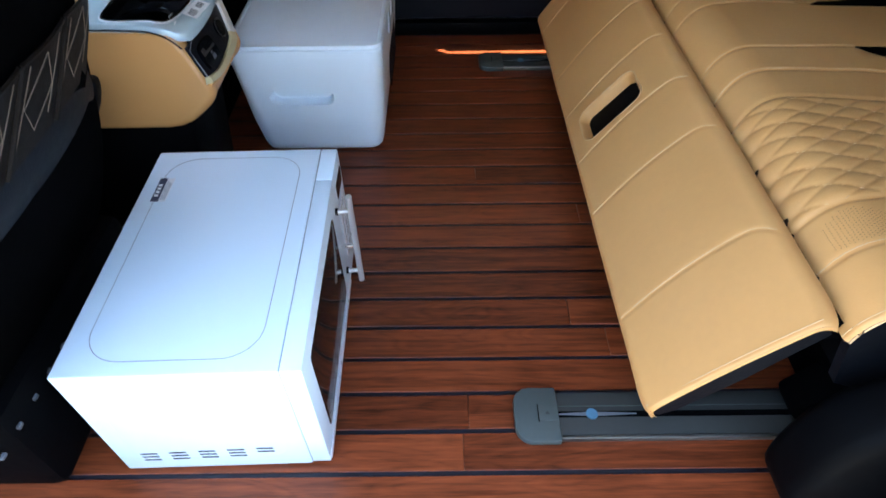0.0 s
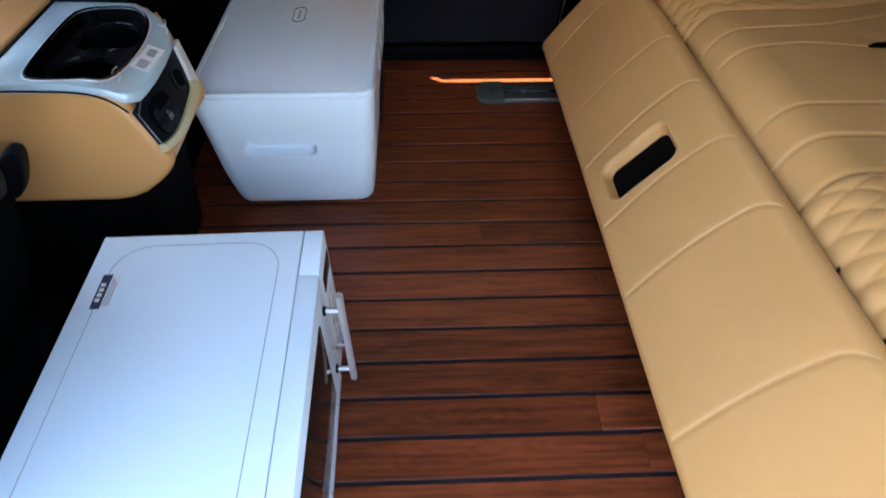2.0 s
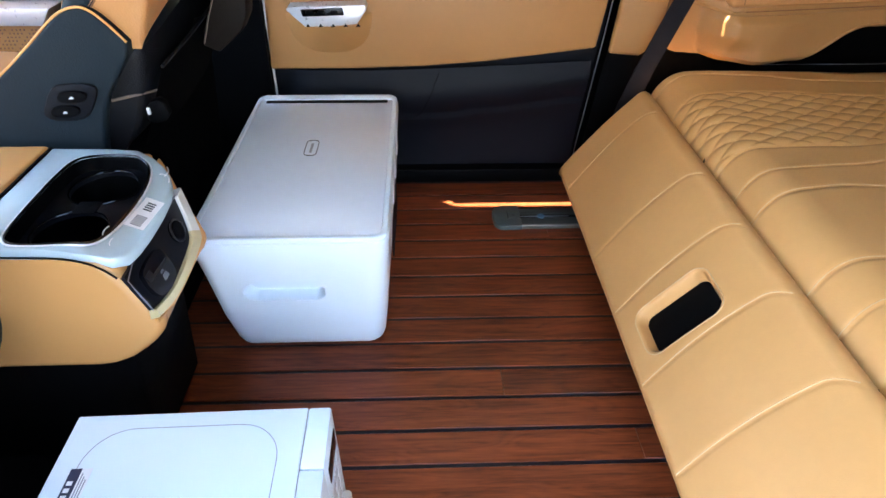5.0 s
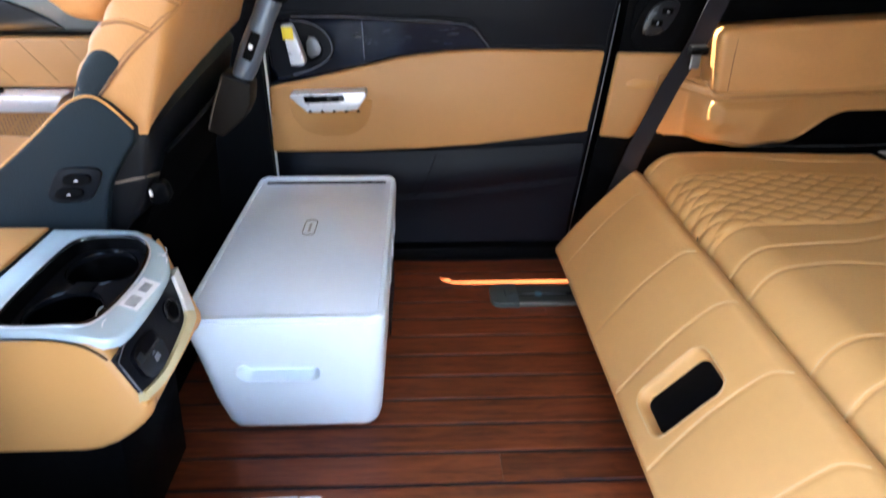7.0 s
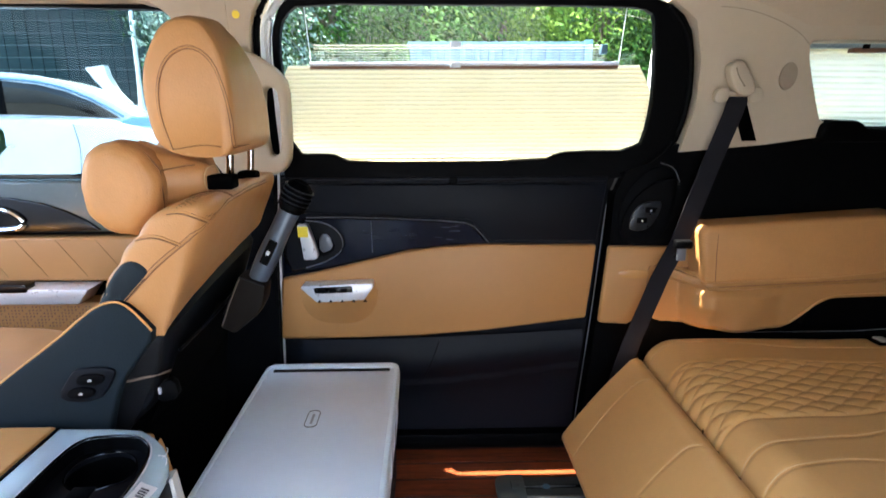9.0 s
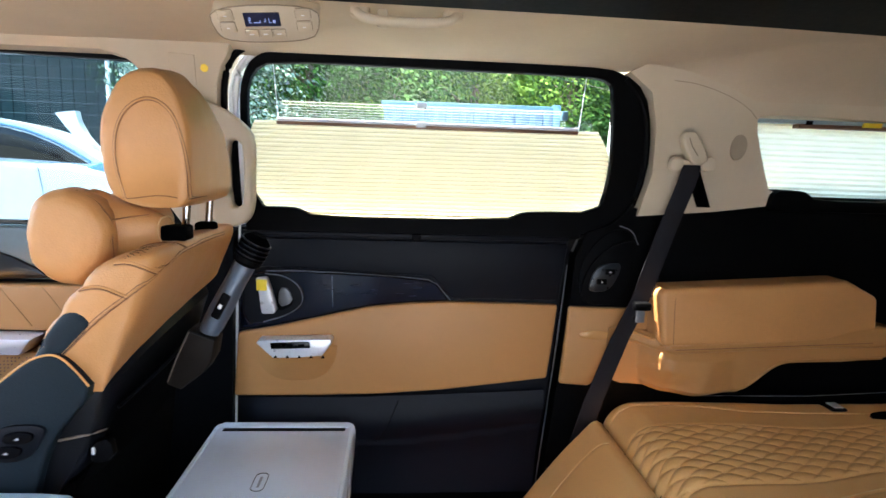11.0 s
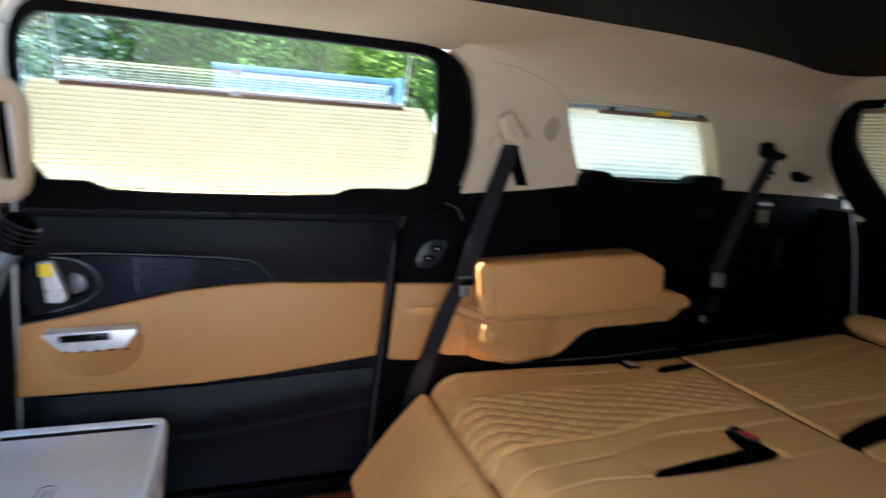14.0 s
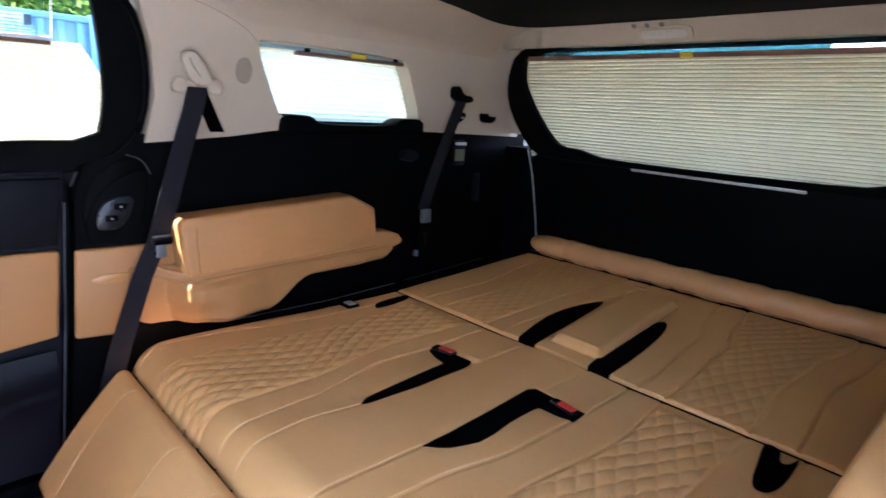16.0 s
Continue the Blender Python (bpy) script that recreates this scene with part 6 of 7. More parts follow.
    part("arch_seam", tube([on_end(x, z, 0.0003) for x, z in wide], 0.0008, 6), SEAM, h)
    ridge_line = [(0.016 + (x - 0.016) * 1.028, 0.862 + (z - 0.862) * 1.015) for x, z in fine]
    part("arch_piping", tube([on_end(x, z, 0.0003) for x, z in ridge_line], 0.0015, 6), TAN_COVER, h)
    part("hem_seam", tube([on_end(x, 0.866 + 0.003 * math.sin(x * 60), 0.0003) for x in (-0.036, -0.02, -0.01, 0.005, 0.02, 0.035, 0.05, 0.066)], 0.0009, 5), SEAM, h)
    for y in (2.016, 2.138):
        part("post", tube([(0.024, y, 0.77), (0.032, y, 0.87)], 0.0065, 12), CHROME, t, "chrome headrest post")
    part("post_collar", box(0.012, 0.040, 2.002, 2.040, 0.764, 0.786, 0.005), BLACK_CLOTH, t)
    part("post_collar", box(0.004, 0.042, 2.118, 2.150, 0.772, 0.806, 0.006), BLACK_CLOTH, t)
    return t


def neck_pillow():
    t = thing("neck_pillow", (-0.11, 2.03, 0.73), "round tan leather neck pillow strapped to the headrest", "neck pillow")
    loops = []
    for y, r in ((1.8865, 0.006), (1.886, 0.020), (1.886, 0.036), (1.888, 0.050), (1.893, 0.0605), (1.902, 0.068), (1.917, 0.0725), (1.935, 0.0725), (1.955, 0.069), (1.972, 0.062), (2.00, 0.053), (2.05, 0.048), (2.09, 0.053), (2.13, 0.066), (2.16, 0.070), (2.18, 0.058), (2.186, 0.02)):
        loop = []
        for k in range(56):
            a = 2 * math.pi * k / 56
            rr = r * (1 + 0.020 * math.sin(3 * a + 0.8) + 0.016 * math.sin(5 * a + 2.0) + 0.012 * math.sin(9 * a + y * 20) + 0.006 * math.sin(17 * a))
            loop.append((-0.107 + rr * 0.88 * math.cos(a), y, 0.803 + rr * 1.05 * math.sin(a)))
        loops.append(loop)
    part("pillow", creased(loft(thicken(loops)), 0.0050), TAN_COVER, t, sharp=85)
    wing = []
    for k in range(15):
        s = k / 14
        r = 0.066 - 0.043 * s ** 0.9
        cx, cz = -0.088 + 0.103 * s, 0.808 + 0.002 * s
        wing.append([(cx + 0.006 * math.cos(a), 1.950 + 0.014 * s + r * 0.85 * math.cos(a), cz + r * math.sin(a) * (1 + 0.03 * math.sin(5 * a + 9 * s))) for a in (2 * math.pi * q / 28 for q in range(28))])
    part("pillow_wing", creased(loft(wing), 0.0035), TAN_COVER, t, sharp=85)
    part("wing_seam", tube(smooth_line([(-0.095, 1.912, 0.874), (-0.080, 1.908, 0.867), (-0.063, 1.910, 0.857), (-0.0525, 1.911, 0.841), (-0.046, 1.914, 0.830), (-0.0434, 1.906, 0.804), (-0.0453, 1.912, 0.785), (-0.052, 1.923, 0.768)]), 0.0013, 5), SEAM, t)
    part("wing_seam", tube(smooth_line([(-0.046, 1.914, 0.830), (-0.0376, 1.927, 0.8315), (-0.0233, 1.9365, 0.834), (-0.006, 1.950, 0.8355)]), 0.0012, 5), SEAM, t)
    part("wing_hem", tube(wing[-1] + wing[-1][:1], 0.0013, 6), THREAD, t)
    part("strap", box(0.010, 0.052, 1.948, 1.985, 0.794, 0.818, 0.004), BLACK_CLOTH, t)
    return t


def microphone():
    t = thing("microphone", (0.09, 1.93, 0.60), "silver wireless microphone with a black head in a leather holder", "microphone")
    a, b = Vector((0.1336, 2.0, 0.757)), Vector((0.0605, 2.0, 0.617))
    d = (a - b).normalized()
    part("barrel", tube([b, b + d * 0.03, b + d * 0.06, b + d * 0.115, a - d * 0.004], 0.016, 18, [0.0155, 0.0187, 0.0197, 0.0177, 0.0192]), mat("blue_grey_metal", (0.10, 0.125, 0.16), 0.34, metal=0.5, vary=0.05), t)
    hd = [a - d * 0.008, a, a + d * 0.012, a + d * 0.026, a + d * 0.040, a + d * 0.048]
    part("head", tube(hd, 0.022, 20, [0.0195, 0.023, 0.0262, 0.0262, 0.0225, 0.013]), BLACK_CLOTH, t, "black foam head")
    for k in range(4):
        part("head_ring", tube([a + d * (0.010 + 0.008 * k), a + d * (0.0125 + 0.008 * k)], 0.0268, 20), BLACK_SOFT, t)
    part("collar", tube([a - d * 0.002, a + d * 0.006], 0.0250, 20), BLACK, t)
    part("switch_plate", turn(box(-0.008, 0.008, -0.0225, -0.016, -0.024, 0.024, 0.004), Matrix.Translation(b + d * 0.07) @ Matrix.Rotation(math.atan2(d.x, d.z), 4, "Y")), BLACK, t)
    part("switch", turn(box(-0.003, 0.003, -0.0245, -0.021, -0.004, 0.004, 0.001), Matrix.Translation(b + d * 0.07) @ Matrix.Rotation(math.atan2(d.x, d.z), 4, "Y")), PAPER, t)
    flap = [(0.039, 0.639), (0.084, 0.621), (0.078, 0.587), (0.064, 0.563), (0.022, 0.530), (-0.002, 0.542), (0.015, 0.587)]
    hold = part("holder", prism(flap, "y", 1.975, 2.025, 0.005, 2), POCKET, t, "black leather holder")
    part("holder_hem", tube([(x, 1.9735, z) for x, z in ((0.041, 0.637), (0.082, 0.620))], 0.0018, 6), BLACK_LEATHER, hold)
    part("holder_edge", tube([(x, 1.9742, z) for x, z in ((0.041, 0.635), (0.019, 0.587), (0.003, 0.546))], 0.0009, 5), GREY_THREAD, hold)
    part("holder_strap", ribbon([(0.05, 2.01, 0.60), (0.01, 2.03, 0.565), (-0.04, 2.05, 0.55)], (0, 0.3, 1), 0.012), POCKET, t)
    return t


def near_front_seat():
    """The nearer front seat, of which only the back shows."""
    t = thing("front_seat", (-0.25, 1.17, 0.0), "black front seat back with stitched leather pockets", "car seat", "front seats")

    def bx(z):
        return -0.050 + 0.30 * (z - 0.48)

    def loop(y, k):
        f = [(-0.40, 0.30), (-0.30, 0.62), (-0.17, 0.92), (-0.12, 0.955), (-0.02, 0.93), (bx(0.8) - 0.02, 0.80), (bx(0.6) - 0.01, 0.60), (bx(0.45) - 0.004, 0.45), (bx(0.36), 0.36), (bx(0.25) - 0.015, 0.25), (-0.18, 0.17), (-0.36, 0.16)]
        return [(-0.2 + (x + 0.2) * k, y, 0.55 + (z - 0.55) * (0.6 + 0.4 * k)) for x, z in smooth_line(f, 1)]
    part("backrest", loft([loop(0.925, 0.72), loop(0.932, 0.85), (loop(0.95, 0.93)), loop(0.985, 0.98), loop(1.16, 1.02), loop(1.34, 0.98), loop(1.375, 0.93), loop(1.393, 0.85), loop(1.40, 0.72)]), BLACK_CLOTH, t)
    def swell(y):
        return 0.024 - 0.34 * (y - 1.16) ** 2
    def panel(y, z, out=0.0):
        return (-0.045 + 0.30 * (z - 0.525) + 0.9 * swell(y) - 0.018 + out, y, z)
    for a, b in ((0.89, 1.0), (1.005, 1.118), (1.122, 1.236), (1.241, 1.355)):
        def pk(u, v, a=a, b=b):
            z = 0.474 + 0.094 * u
            y = min(a + (b - a) * v + 0.80 * (z - 0.474), 1.398)
            return panel(y, z, 0.006 + 0.004 * u * math.sin(math.pi * v))
        p = part("pocket", sheet(pk, 8, 12), POCKET, t, "brown-black leather pocket with zigzag stitching")
        part("pocket_fold", tube([pk(u, 0.0) for u in (0, 0.25, 0.5, 0.75, 1)], 0.0045, 8), POCKET, p)
        part("pocket_hem", tube([pk(1.0, k / 8) for k in range(9)], 0.0025, 6), POCKET, p)
        for line in (((0.93, 0.16), (0.22, 0.08)), ((0.90, 0.52), (0.50, 0.78), (0.22, 0.44), (0.55, 0.14), (0.90, 0.52)), ((0.93, 0.86), (0.22, 0.76))):
            pts = []
            for (u0, v0), (u1, v1) in zip(line, line[1:]):
                pts += [pk(u0 + (u1 - u0) * k / 4, v0 + (v1 - v0) * k / 4) for k in range(5)]
            pts = [(x + 0.001, y, z) for i, (x, y, z) in enumerate(pts) if i == 0 or pts[i] != pts[i - 1]]
            part("zigzag_stitching", tube(pts, 0.0005, 5), GREY_THREAD, p)
    def ridge(u, v):
        y = 0.94 + 0.425 * v
        z = 0.478 - 0.065 * u
        return panel(y, z, 0.003 + 0.006 * math.sin(math.pi * u))
    part("ridge", sheet(ridge, 8, 20), BLACK_LEATHER, t)
    def skirt(u, v):
        y = 0.94 + 0.425 * v
        z = 0.416 - 0.30 * u
        return panel(y, z, 0.0 - 0.03 * u)
    part("skirt", sheet(skirt, 6, 12), BLACK_CLOTH, t)
    for k in range(5):
        y = 0.955 + 0.042 * k
        part("cover_hook", box(-0.1425, -0.1365, y - 0.005, y + 0.005, 0.161, 0.167, 0.002), DULL_SILVER, t, "small grey hook of the seat cover")
    part("seat_frame", box(-0.75, -0.14, 0.98, 1.38, 0.0, 0.20, 0.02), BLACK, t)
    part("cushion", box(-0.80, -0.30, 0.95, 1.39, 0.20, 0.42, 0.04, 3), TAN_COVER, t)
    part("belt_buckle", prism(rounded([(-0.246, 0.272), (-0.196, 0.368), (-0.160, 0.368), (-0.200, 0.280)], 2), "y", 1.520, 1.545, 0.006, 3), BLACK_SOFT, t)
    return t


front_seat()
neck_pillow()
microphone()
near_front_seat()


# ---- front of the cabin ----
def front_door():
    t = thing("door_2", (-0.6, 2.5, 0.1), "front door with a tan panel and open view through its glass", "car door", kind="structure")
    out = [(-1.9, 0.05), (-0.12, 0.05), (-0.12, 0.30), (-0.14, 0.752), (-1.9, 0.758)]
    part("door_base", prism(out, "y", 2.485, 2.55), BLACK, t)
    # The sill's pale cyan base paints in reflected window light.
    part("sill_pad", prism([(-1.9, 0.620), (-0.17, 0.616), (-0.16, 0.750), (-1.9, 0.756)], "y", 2.455, 2.49, 0.012, 3), mat("satin_sill_sheen", (0.085, 0.12, 0.125), 0.24, spec=0.7, vary=0.1), t)
    part("gloss_trim", prism(smooth_line([(-1.9, 0.612), (-0.44, 0.612), (-0.50, 0.66), (-0.62, 0.705), (-0.80, 0.715), (-1.9, 0.715)], 1), "y", 2.447, 2.47, 0.004), BLACK_GLOSS, t)
    part("handle_ring", tube(smooth_line([(-0.90, 2.44, 0.685), (-0.72, 2.44, 0.688), (-0.655, 2.44, 0.672), (-0.628, 2.44, 0.635), (-0.70, 2.44, 0.626), (-0.90, 2.44, 0.624)]), 0.007, 8), CHROME, t)
    part("tan_panel", prism([(-1.9, 0.500), (-0.17, 0.490), (-0.165, 0.606), (-1.9, 0.610)], "y", 2.442, 2.49, 0.008, 3), TAN_PLASTIC, t, "tan panel with slanted seams")
    for x in (-0.72, -0.62, -0.52, -0.42):
        part("slant_seam", tube([(x - 0.05, 2.4415, 0.603), (x + 0.02, 2.4415, 0.505)], 0.0012, 5), mat("tan_seam", (0.36, 0.18, 0.06), 0.7), t)
    a = part("armrest", prism([(-1.9, 0.452), (-0.50, 0.448), (-0.47, 0.488), (-1.9, 0.497)], "y", 2.385, 2.46, 0.006), SILVER, t, "silver-topped door armrest")
    part("switch_row", box(-0.86, -0.62, 2.382, 2.42, 0.480, 0.502, 0.004), BLACK_GLOSS, a)
    part("speaker_panel", prism([(-1.9, 0.30), (-0.30, 0.30), (-0.30, 0.44), (-1.9, 0.45)], "y", 2.43, 2.49, 0.008), TAN_PLASTIC, t)
    dots = []
    for i in range(34):
        for j in range(7):
            if (i * 7 + j * 3) % 5:
                dots.append(box(-0.80 + 0.009 * i, -0.797 + 0.009 * i, 2.4285, 2.4305, 0.375 + 0.0085 * j, 0.378 + 0.0085 * j))
    part("speaker_holes", merge(*dots), BROWN_BAR, t)["kind"] = "stuff"
    part("window_pane", lean(prism([(-1.15, 0.74), (-0.17, 0.74), (-0.17, 1.17), (-0.80, 1.17)], "y", 2.53, 2.5335)), DIMMED_GLASS, t).visible_shadow = False
    part("window_seal", lean(prism([(-1.9, 0.742), (-0.13, 0.738), (-0.13, 1.19), (-1.9, 1.19)], "y", 2.51, 2.545, 0, 1, [rounded([(-1.60, 0.758), (-0.20, 0.754), (-0.185, 1.06), (-0.205, 1.125), (-0.26, 1.152), (-1.30, 1.155)], 1)])), BLACK, t)
    return t


def b_pillar():
    t = thing("pillar_trim", (-0.08, 2.42, 0.3), "beige centre pillar trim with a moulded grab handle", "pillar trim", kind="structure")
    out = smooth_line([(-0.30, 1.26), (-0.28, 1.155), (-0.225, 1.145), (-0.19, 1.115), (-0.165, 1.05), (-0.155, 0.95), (-0.16, 0.755), (-0.012, 0.745), (-0.012, 0.93), (-0.030, 1.03), (-0.022, 1.12), (0.010, 1.165), (0.02, 1.26)], 1)
    part("upper_trim", lean(prism(out, "y", 2.435, 2.53, 0.006)), BEIGE, t)
    part("roof_rail_trim", lean(prism([(-1.5, 1.158), (-0.26, 1.157), (-0.15, 1.150), (-0.15, 1.25), (-1.5, 1.25)], "y", 2.4375, 2.52)), BEIGE_CLOTH, t)
    part("lower_trim", prism([(-0.20, 0.05), (-0.03, 0.05), (-0.012, 0.75), (-0.17, 0.755)], "y", 2.44, 2.53), BLACK, t)
    grip = smooth_line([(-0.075, 1.065), (-0.010, 1.040), (0.038, 1.004), (0.056, 0.975), (0.052, 0.90), (0.046, 0.81), (0.030, 0.776), (-0.005, 0.764), (-0.050, 0.762), (-0.06, 0.90)], 1)
    hole = rounded([(-0.004, 0.968), (0.018, 0.970), (0.032, 0.955), (0.026, 0.825), (0.012, 0.812), (-0.006, 0.812)], 1)
    part("grab_handle", lean(prism(grip, "y", 2.400, 2.440, 0.008, 3, [hole])), BEIGE, t)
    part("handle_core", lean(box(-0.012, 0.012, 2.436, 2.442, 0.80, 0.98)), BLACK, t)
    # White strip stands for the bright reflection seen through the handle's hole.
    part("handle_glint", lean(box(0.0125, 0.040, 2.432, 2.440, 0.80, 0.98, 0.002)), WHITE_PAINT, t, "pale strip painting the bright reflection behind the grab handle")
    part("warning_dot", lean(disc((-0.050, 2.4335, 1.125), 0.0085, "y", 0.003, 20)), YELLOW, t, "round yellow sticker")
    part("cover_flap", lean(prism([(-0.125, 1.09), (-0.125, 1.155), (-0.070, 1.152), (-0.070, 1.088)], "y", 2.4325, 2.437, 0.001)), BEIGE, t)
    return t


def dashboard():
    t = thing("dashboard", (-1.6, 1.66, 0.3), "black dashboard below the windscreen", "dashboard", kind="structure")
    part("top", prism([(-2.09, 0.25), (-2.09, 0.78), (-1.70, 0.76), (-1.52, 0.66), (-1.50, 0.25)], "y", 0.80, 2.48, 0.03, 3), BLACK_SOFT, t)
    return t


front_door()
b_pillar()
dashboard()


# ---- ceiling fittings ----
def climate_panel():
    t = thing("climate_panel", (0.15, 2.1, 1.19), "beige rear climate panel with a lit display in the headliner", "control panel")
    m = Matrix.Translation((0.149, 2.104, 1.172)) @ Matrix(((1, 0, 0, 0), (0, -0.79, 0.61, 0), (0.06, 0.61, 0.79, 0), (0, 0, 0, 1))) @ Matrix.Diagonal((0.87, 1, 1, 1))

    def on(*a, **k):
        return turn(box(*a, **k), m)
    plate = turn(prism(rounded([(-0.108, 0.040), (0.108, 0.040), (0.108, -0.010), (0.085, -0.040), (-0.085, -0.040), (-0.108, -0.012)], 2), "z", -0.007, 0.06, 0.004), m)
    part("plate", plate, BEIGE, t)

    def outline(x0, x1, y0, y1, r, z):
        loop = loop_rect((x0 + x1) / 2, (y0 + y1) / 2, (x1 - x0) / 2, (y1 - y0) / 2, r, 4)
        return turn(tube([(x, y, z) for x, y in loop + loop[:1]], 0.0007, 5), m)
    rim = rounded([(-0.108, 0.040), (0.108, 0.040), (0.108, -0.010), (0.085, -0.040), (-0.085, -0.040), (-0.108, -0.012)], 2)
    part("plate_rim", turn(tube([(x * 1.0, y, -0.0055) for x, y in rim + rim[:1]], 0.0012, 6), m), GROOVE, t)
    for k in range(3):
        part("key_gap", outline(-0.0455 + 0.028 * k, -0.0195 + 0.028 * k, -0.0265, -0.0095, 0.003, -0.0068), GROOVE, t)
    for x in (-0.092, 0.062):
        for y in (-0.016, 0.010):
            part("key_gap", outline(x - 0.0005, x + 0.0305, y - 0.0005, y + 0.0235, 0.005, -0.0068), GROOVE, t)
    part("display", on(-0.042, 0.030, -0.002, 0.026, -0.0095, -0.006, bev=0.001), NAVY_INK, t, "dark blue display")
    for x0, x1, y0, y1 in ((-0.036, -0.031, 0.0165, 0.018), (-0.0325, -0.031, 0.0125, 0.018), (-0.036, -0.031, 0.0118, 0.0132), (-0.036, -0.0345, 0.007, 0.0125), (-0.036, -0.031, 0.006, 0.0074), (-0.026, -0.012, 0.006, 0.0074), (-0.012, -0.0106, 0.006, 0.012), (-0.003, 0.001, 0.008, 0.0094), (0.000, 0.0014, 0.008, 0.016), (0.008, 0.0095, 0.006, 0.017), (0.008, 0.014, 0.006, 0.0074), (0.017, 0.0225, 0.006, 0.0074), (0.017, 0.0225, 0.0105, 0.0118), (0.017, 0.0183, 0.006, 0.0118), (0.0212, 0.0225, 0.006, 0.0118)):
        xm, ym = (x0 + x1) / 2, (y0 + y1) / 2
        hx, hy = (max(0.0005, (q1 - q0) / 2 - 0.0003) * 0.92 for q0, q1 in ((x0, x1), (y0, y1)))
        part("segment", on(0.9 * xm - hx, 0.9 * xm + hx, ym - hy, ym + hy, -0.0102, -0.0093), SCREEN_BLUE, t)
    for k in range(3):
        part("key", on(-0.045 + 0.028 * k, -0.020 + 0.028 * k, -0.026, -0.010, -0.010, -0.006, bev=0.002), BEIGE, t)
        part("symbol", on(-0.037 + 0.028 * k, -0.028 + 0.028 * k, -0.0195, -0.0175, -0.0104, -0.0096), PAPER, t)
    for x in (-0.092, 0.062):
        for y in (-0.016, 0.010):
            part("key", on(x, x + 0.030, y, y + 0.023, -0.010, -0.006, bev=0.003), BEIGE, t)
            part("symbol", on(x + 0.012, x + 0.018, y + 0.0105, y + 0.0125, -0.0104, -0.0096), PAPER, t)
    return t


def grab_handle():
    t = thing("grab_handle", (0.40, 2.17, 1.19), "beige folding grab handle under the headliner", "grab handle")
    pts = smooth_line([(0.308, 2.115, 1.212), (0.311, 2.100, 1.190), (0.345, 2.090, 1.180), (0.45, 2.090, 1.180), (0.487, 2.100, 1.190), (0.490, 2.115, 1.212)])
    part("grip", tube(pts, 0.011, 12, flat=0.8), BEIGE, t)
    for x in (0.314, 0.484):
        part("foot", box(x - 0.018, x + 0.018, 2.100, 2.135, 1.190, 1.215, 0.007, 3), BEIGE, t)
    part("coat_hook", box(0.345, 0.365, 2.100, 2.118, 1.172, 1.205, 0.005), BEIGE, t)
    return t


def tail_lamp():
    t = thing("interior_lamp", (2.15, 1.82, 1.15), "flat beige interior lamp over the tail of the bed", "ceiling lamp")
    m = Matrix.Translation((2.1390, 1.785, 1.1605)) @ Matrix.Rotation(radians(47), 4, "Y")
    part("frame", turn(prism(loop_rect(0, 0, 0.020, 0.080, 0.014), "z", -0.006, 0.008, 0.002), m), BEIGE, t)
    part("diffuser", turn(prism(loop_rect(0, 0, 0.012, 0.066, 0.010), "z", -0.0085, -0.004, 0.001), m), mat("lamp_diffuser", (0.62, 0.56, 0.46), 0.4), t)
    n = Matrix.Translation((2.1205, 1.828, 1.181)) @ Matrix.Rotation(radians(47), 4, "Y")
    part("sensor_plate", turn(prism(loop_rect(0, 0, 0.010, 0.065, 0.009), "z", -0.003, 0.006, 0.001), n), BEIGE, t)
    for y in (-0.042, 0.0, 0.040):
        part("sensor", turn(disc((0, y, -0.005), 0.007, "z", 0.004, 16, 0.001), n), mat("lamp_sensor_grey", (0.22, 0.19, 0.15), 0.5), t)
    return t


climate_panel()
grab_handle()
tail_lamp()


# ---- belts ----
def front_belt():
    t = thing("seat_belt", (1.0, 2.40, 0.2), "grey seat belt hanging from a beige pillar anchor", "seat belt", "seat belts")
    part("webbing", ribbon([(1.110, 2.395, 0.945), (1.098, 2.394, 0.90), (1.062, 2.402, 0.78), (1.008, 2.402, 0.60), (0.960, 2.395, 0.50), (0.900, 2.385, 0.34), (0.862, 2.385, 0.20), (0.855, 2.385, 0.03)], (1, 0, 0), 0.0245), WEB, t)
    part("rear_webbing", ribbon([(1.118, 2.412, 0.940), (1.165, 2.428, 0.84)], (1, 0, 0), 0.018), BLACK_CLOTH, t)
    cover = prism(rounded([(1.094, 0.952), (1.070, 1.004), (1.076, 1.022), (1.098, 1.026), (1.112, 1.014), (1.140, 0.966), (1.134, 0.950), (1.110, 0.946)], 2), "y", 2.374, 2.405, 0.006, 3)
    ac = part("anchor_cover", cover, BEIGE, t, "beige anchor cover")
    part("cover_groove", tube(smooth_line([(1.086, 2.3735, 1.010), (1.092, 2.3735, 0.992), (1.110, 2.3735, 0.968)]), 0.0013, 6), GROOVE, ac)
    for x in (1.066, 1.148):
        part("guide_ear", prism(rounded([(x - 0.016, 0.930), (x - 0.019, 0.950), (x - 0.008, 0.966), (x + 0.010, 0.966), (x + 0.018, 0.950), (x + 0.014, 0.932)], 2), "y", 2.384, 2.402, 0.004, 2), BEIGE, t)
    part("guide_bar", box(1.078, 1.136, 2.386, 2.400, 0.946, 0.957, 0.003), BEIGE, t)
    part("tongue_cover", box(0.985, 1.030, 2.375, 2.400, 0.578, 0.600, 0.006), BLACK, t)
    part("tongue", box(0.992, 1.014, 2.378, 2.386, 0.548, 0.580, 0.002), DULL_SILVER, t, "steel tongue")
    part("stop_button", disc((0.99, 2.383, 0.56), 0.005, "y", 0.004, 12), BLACK, t)
    return t


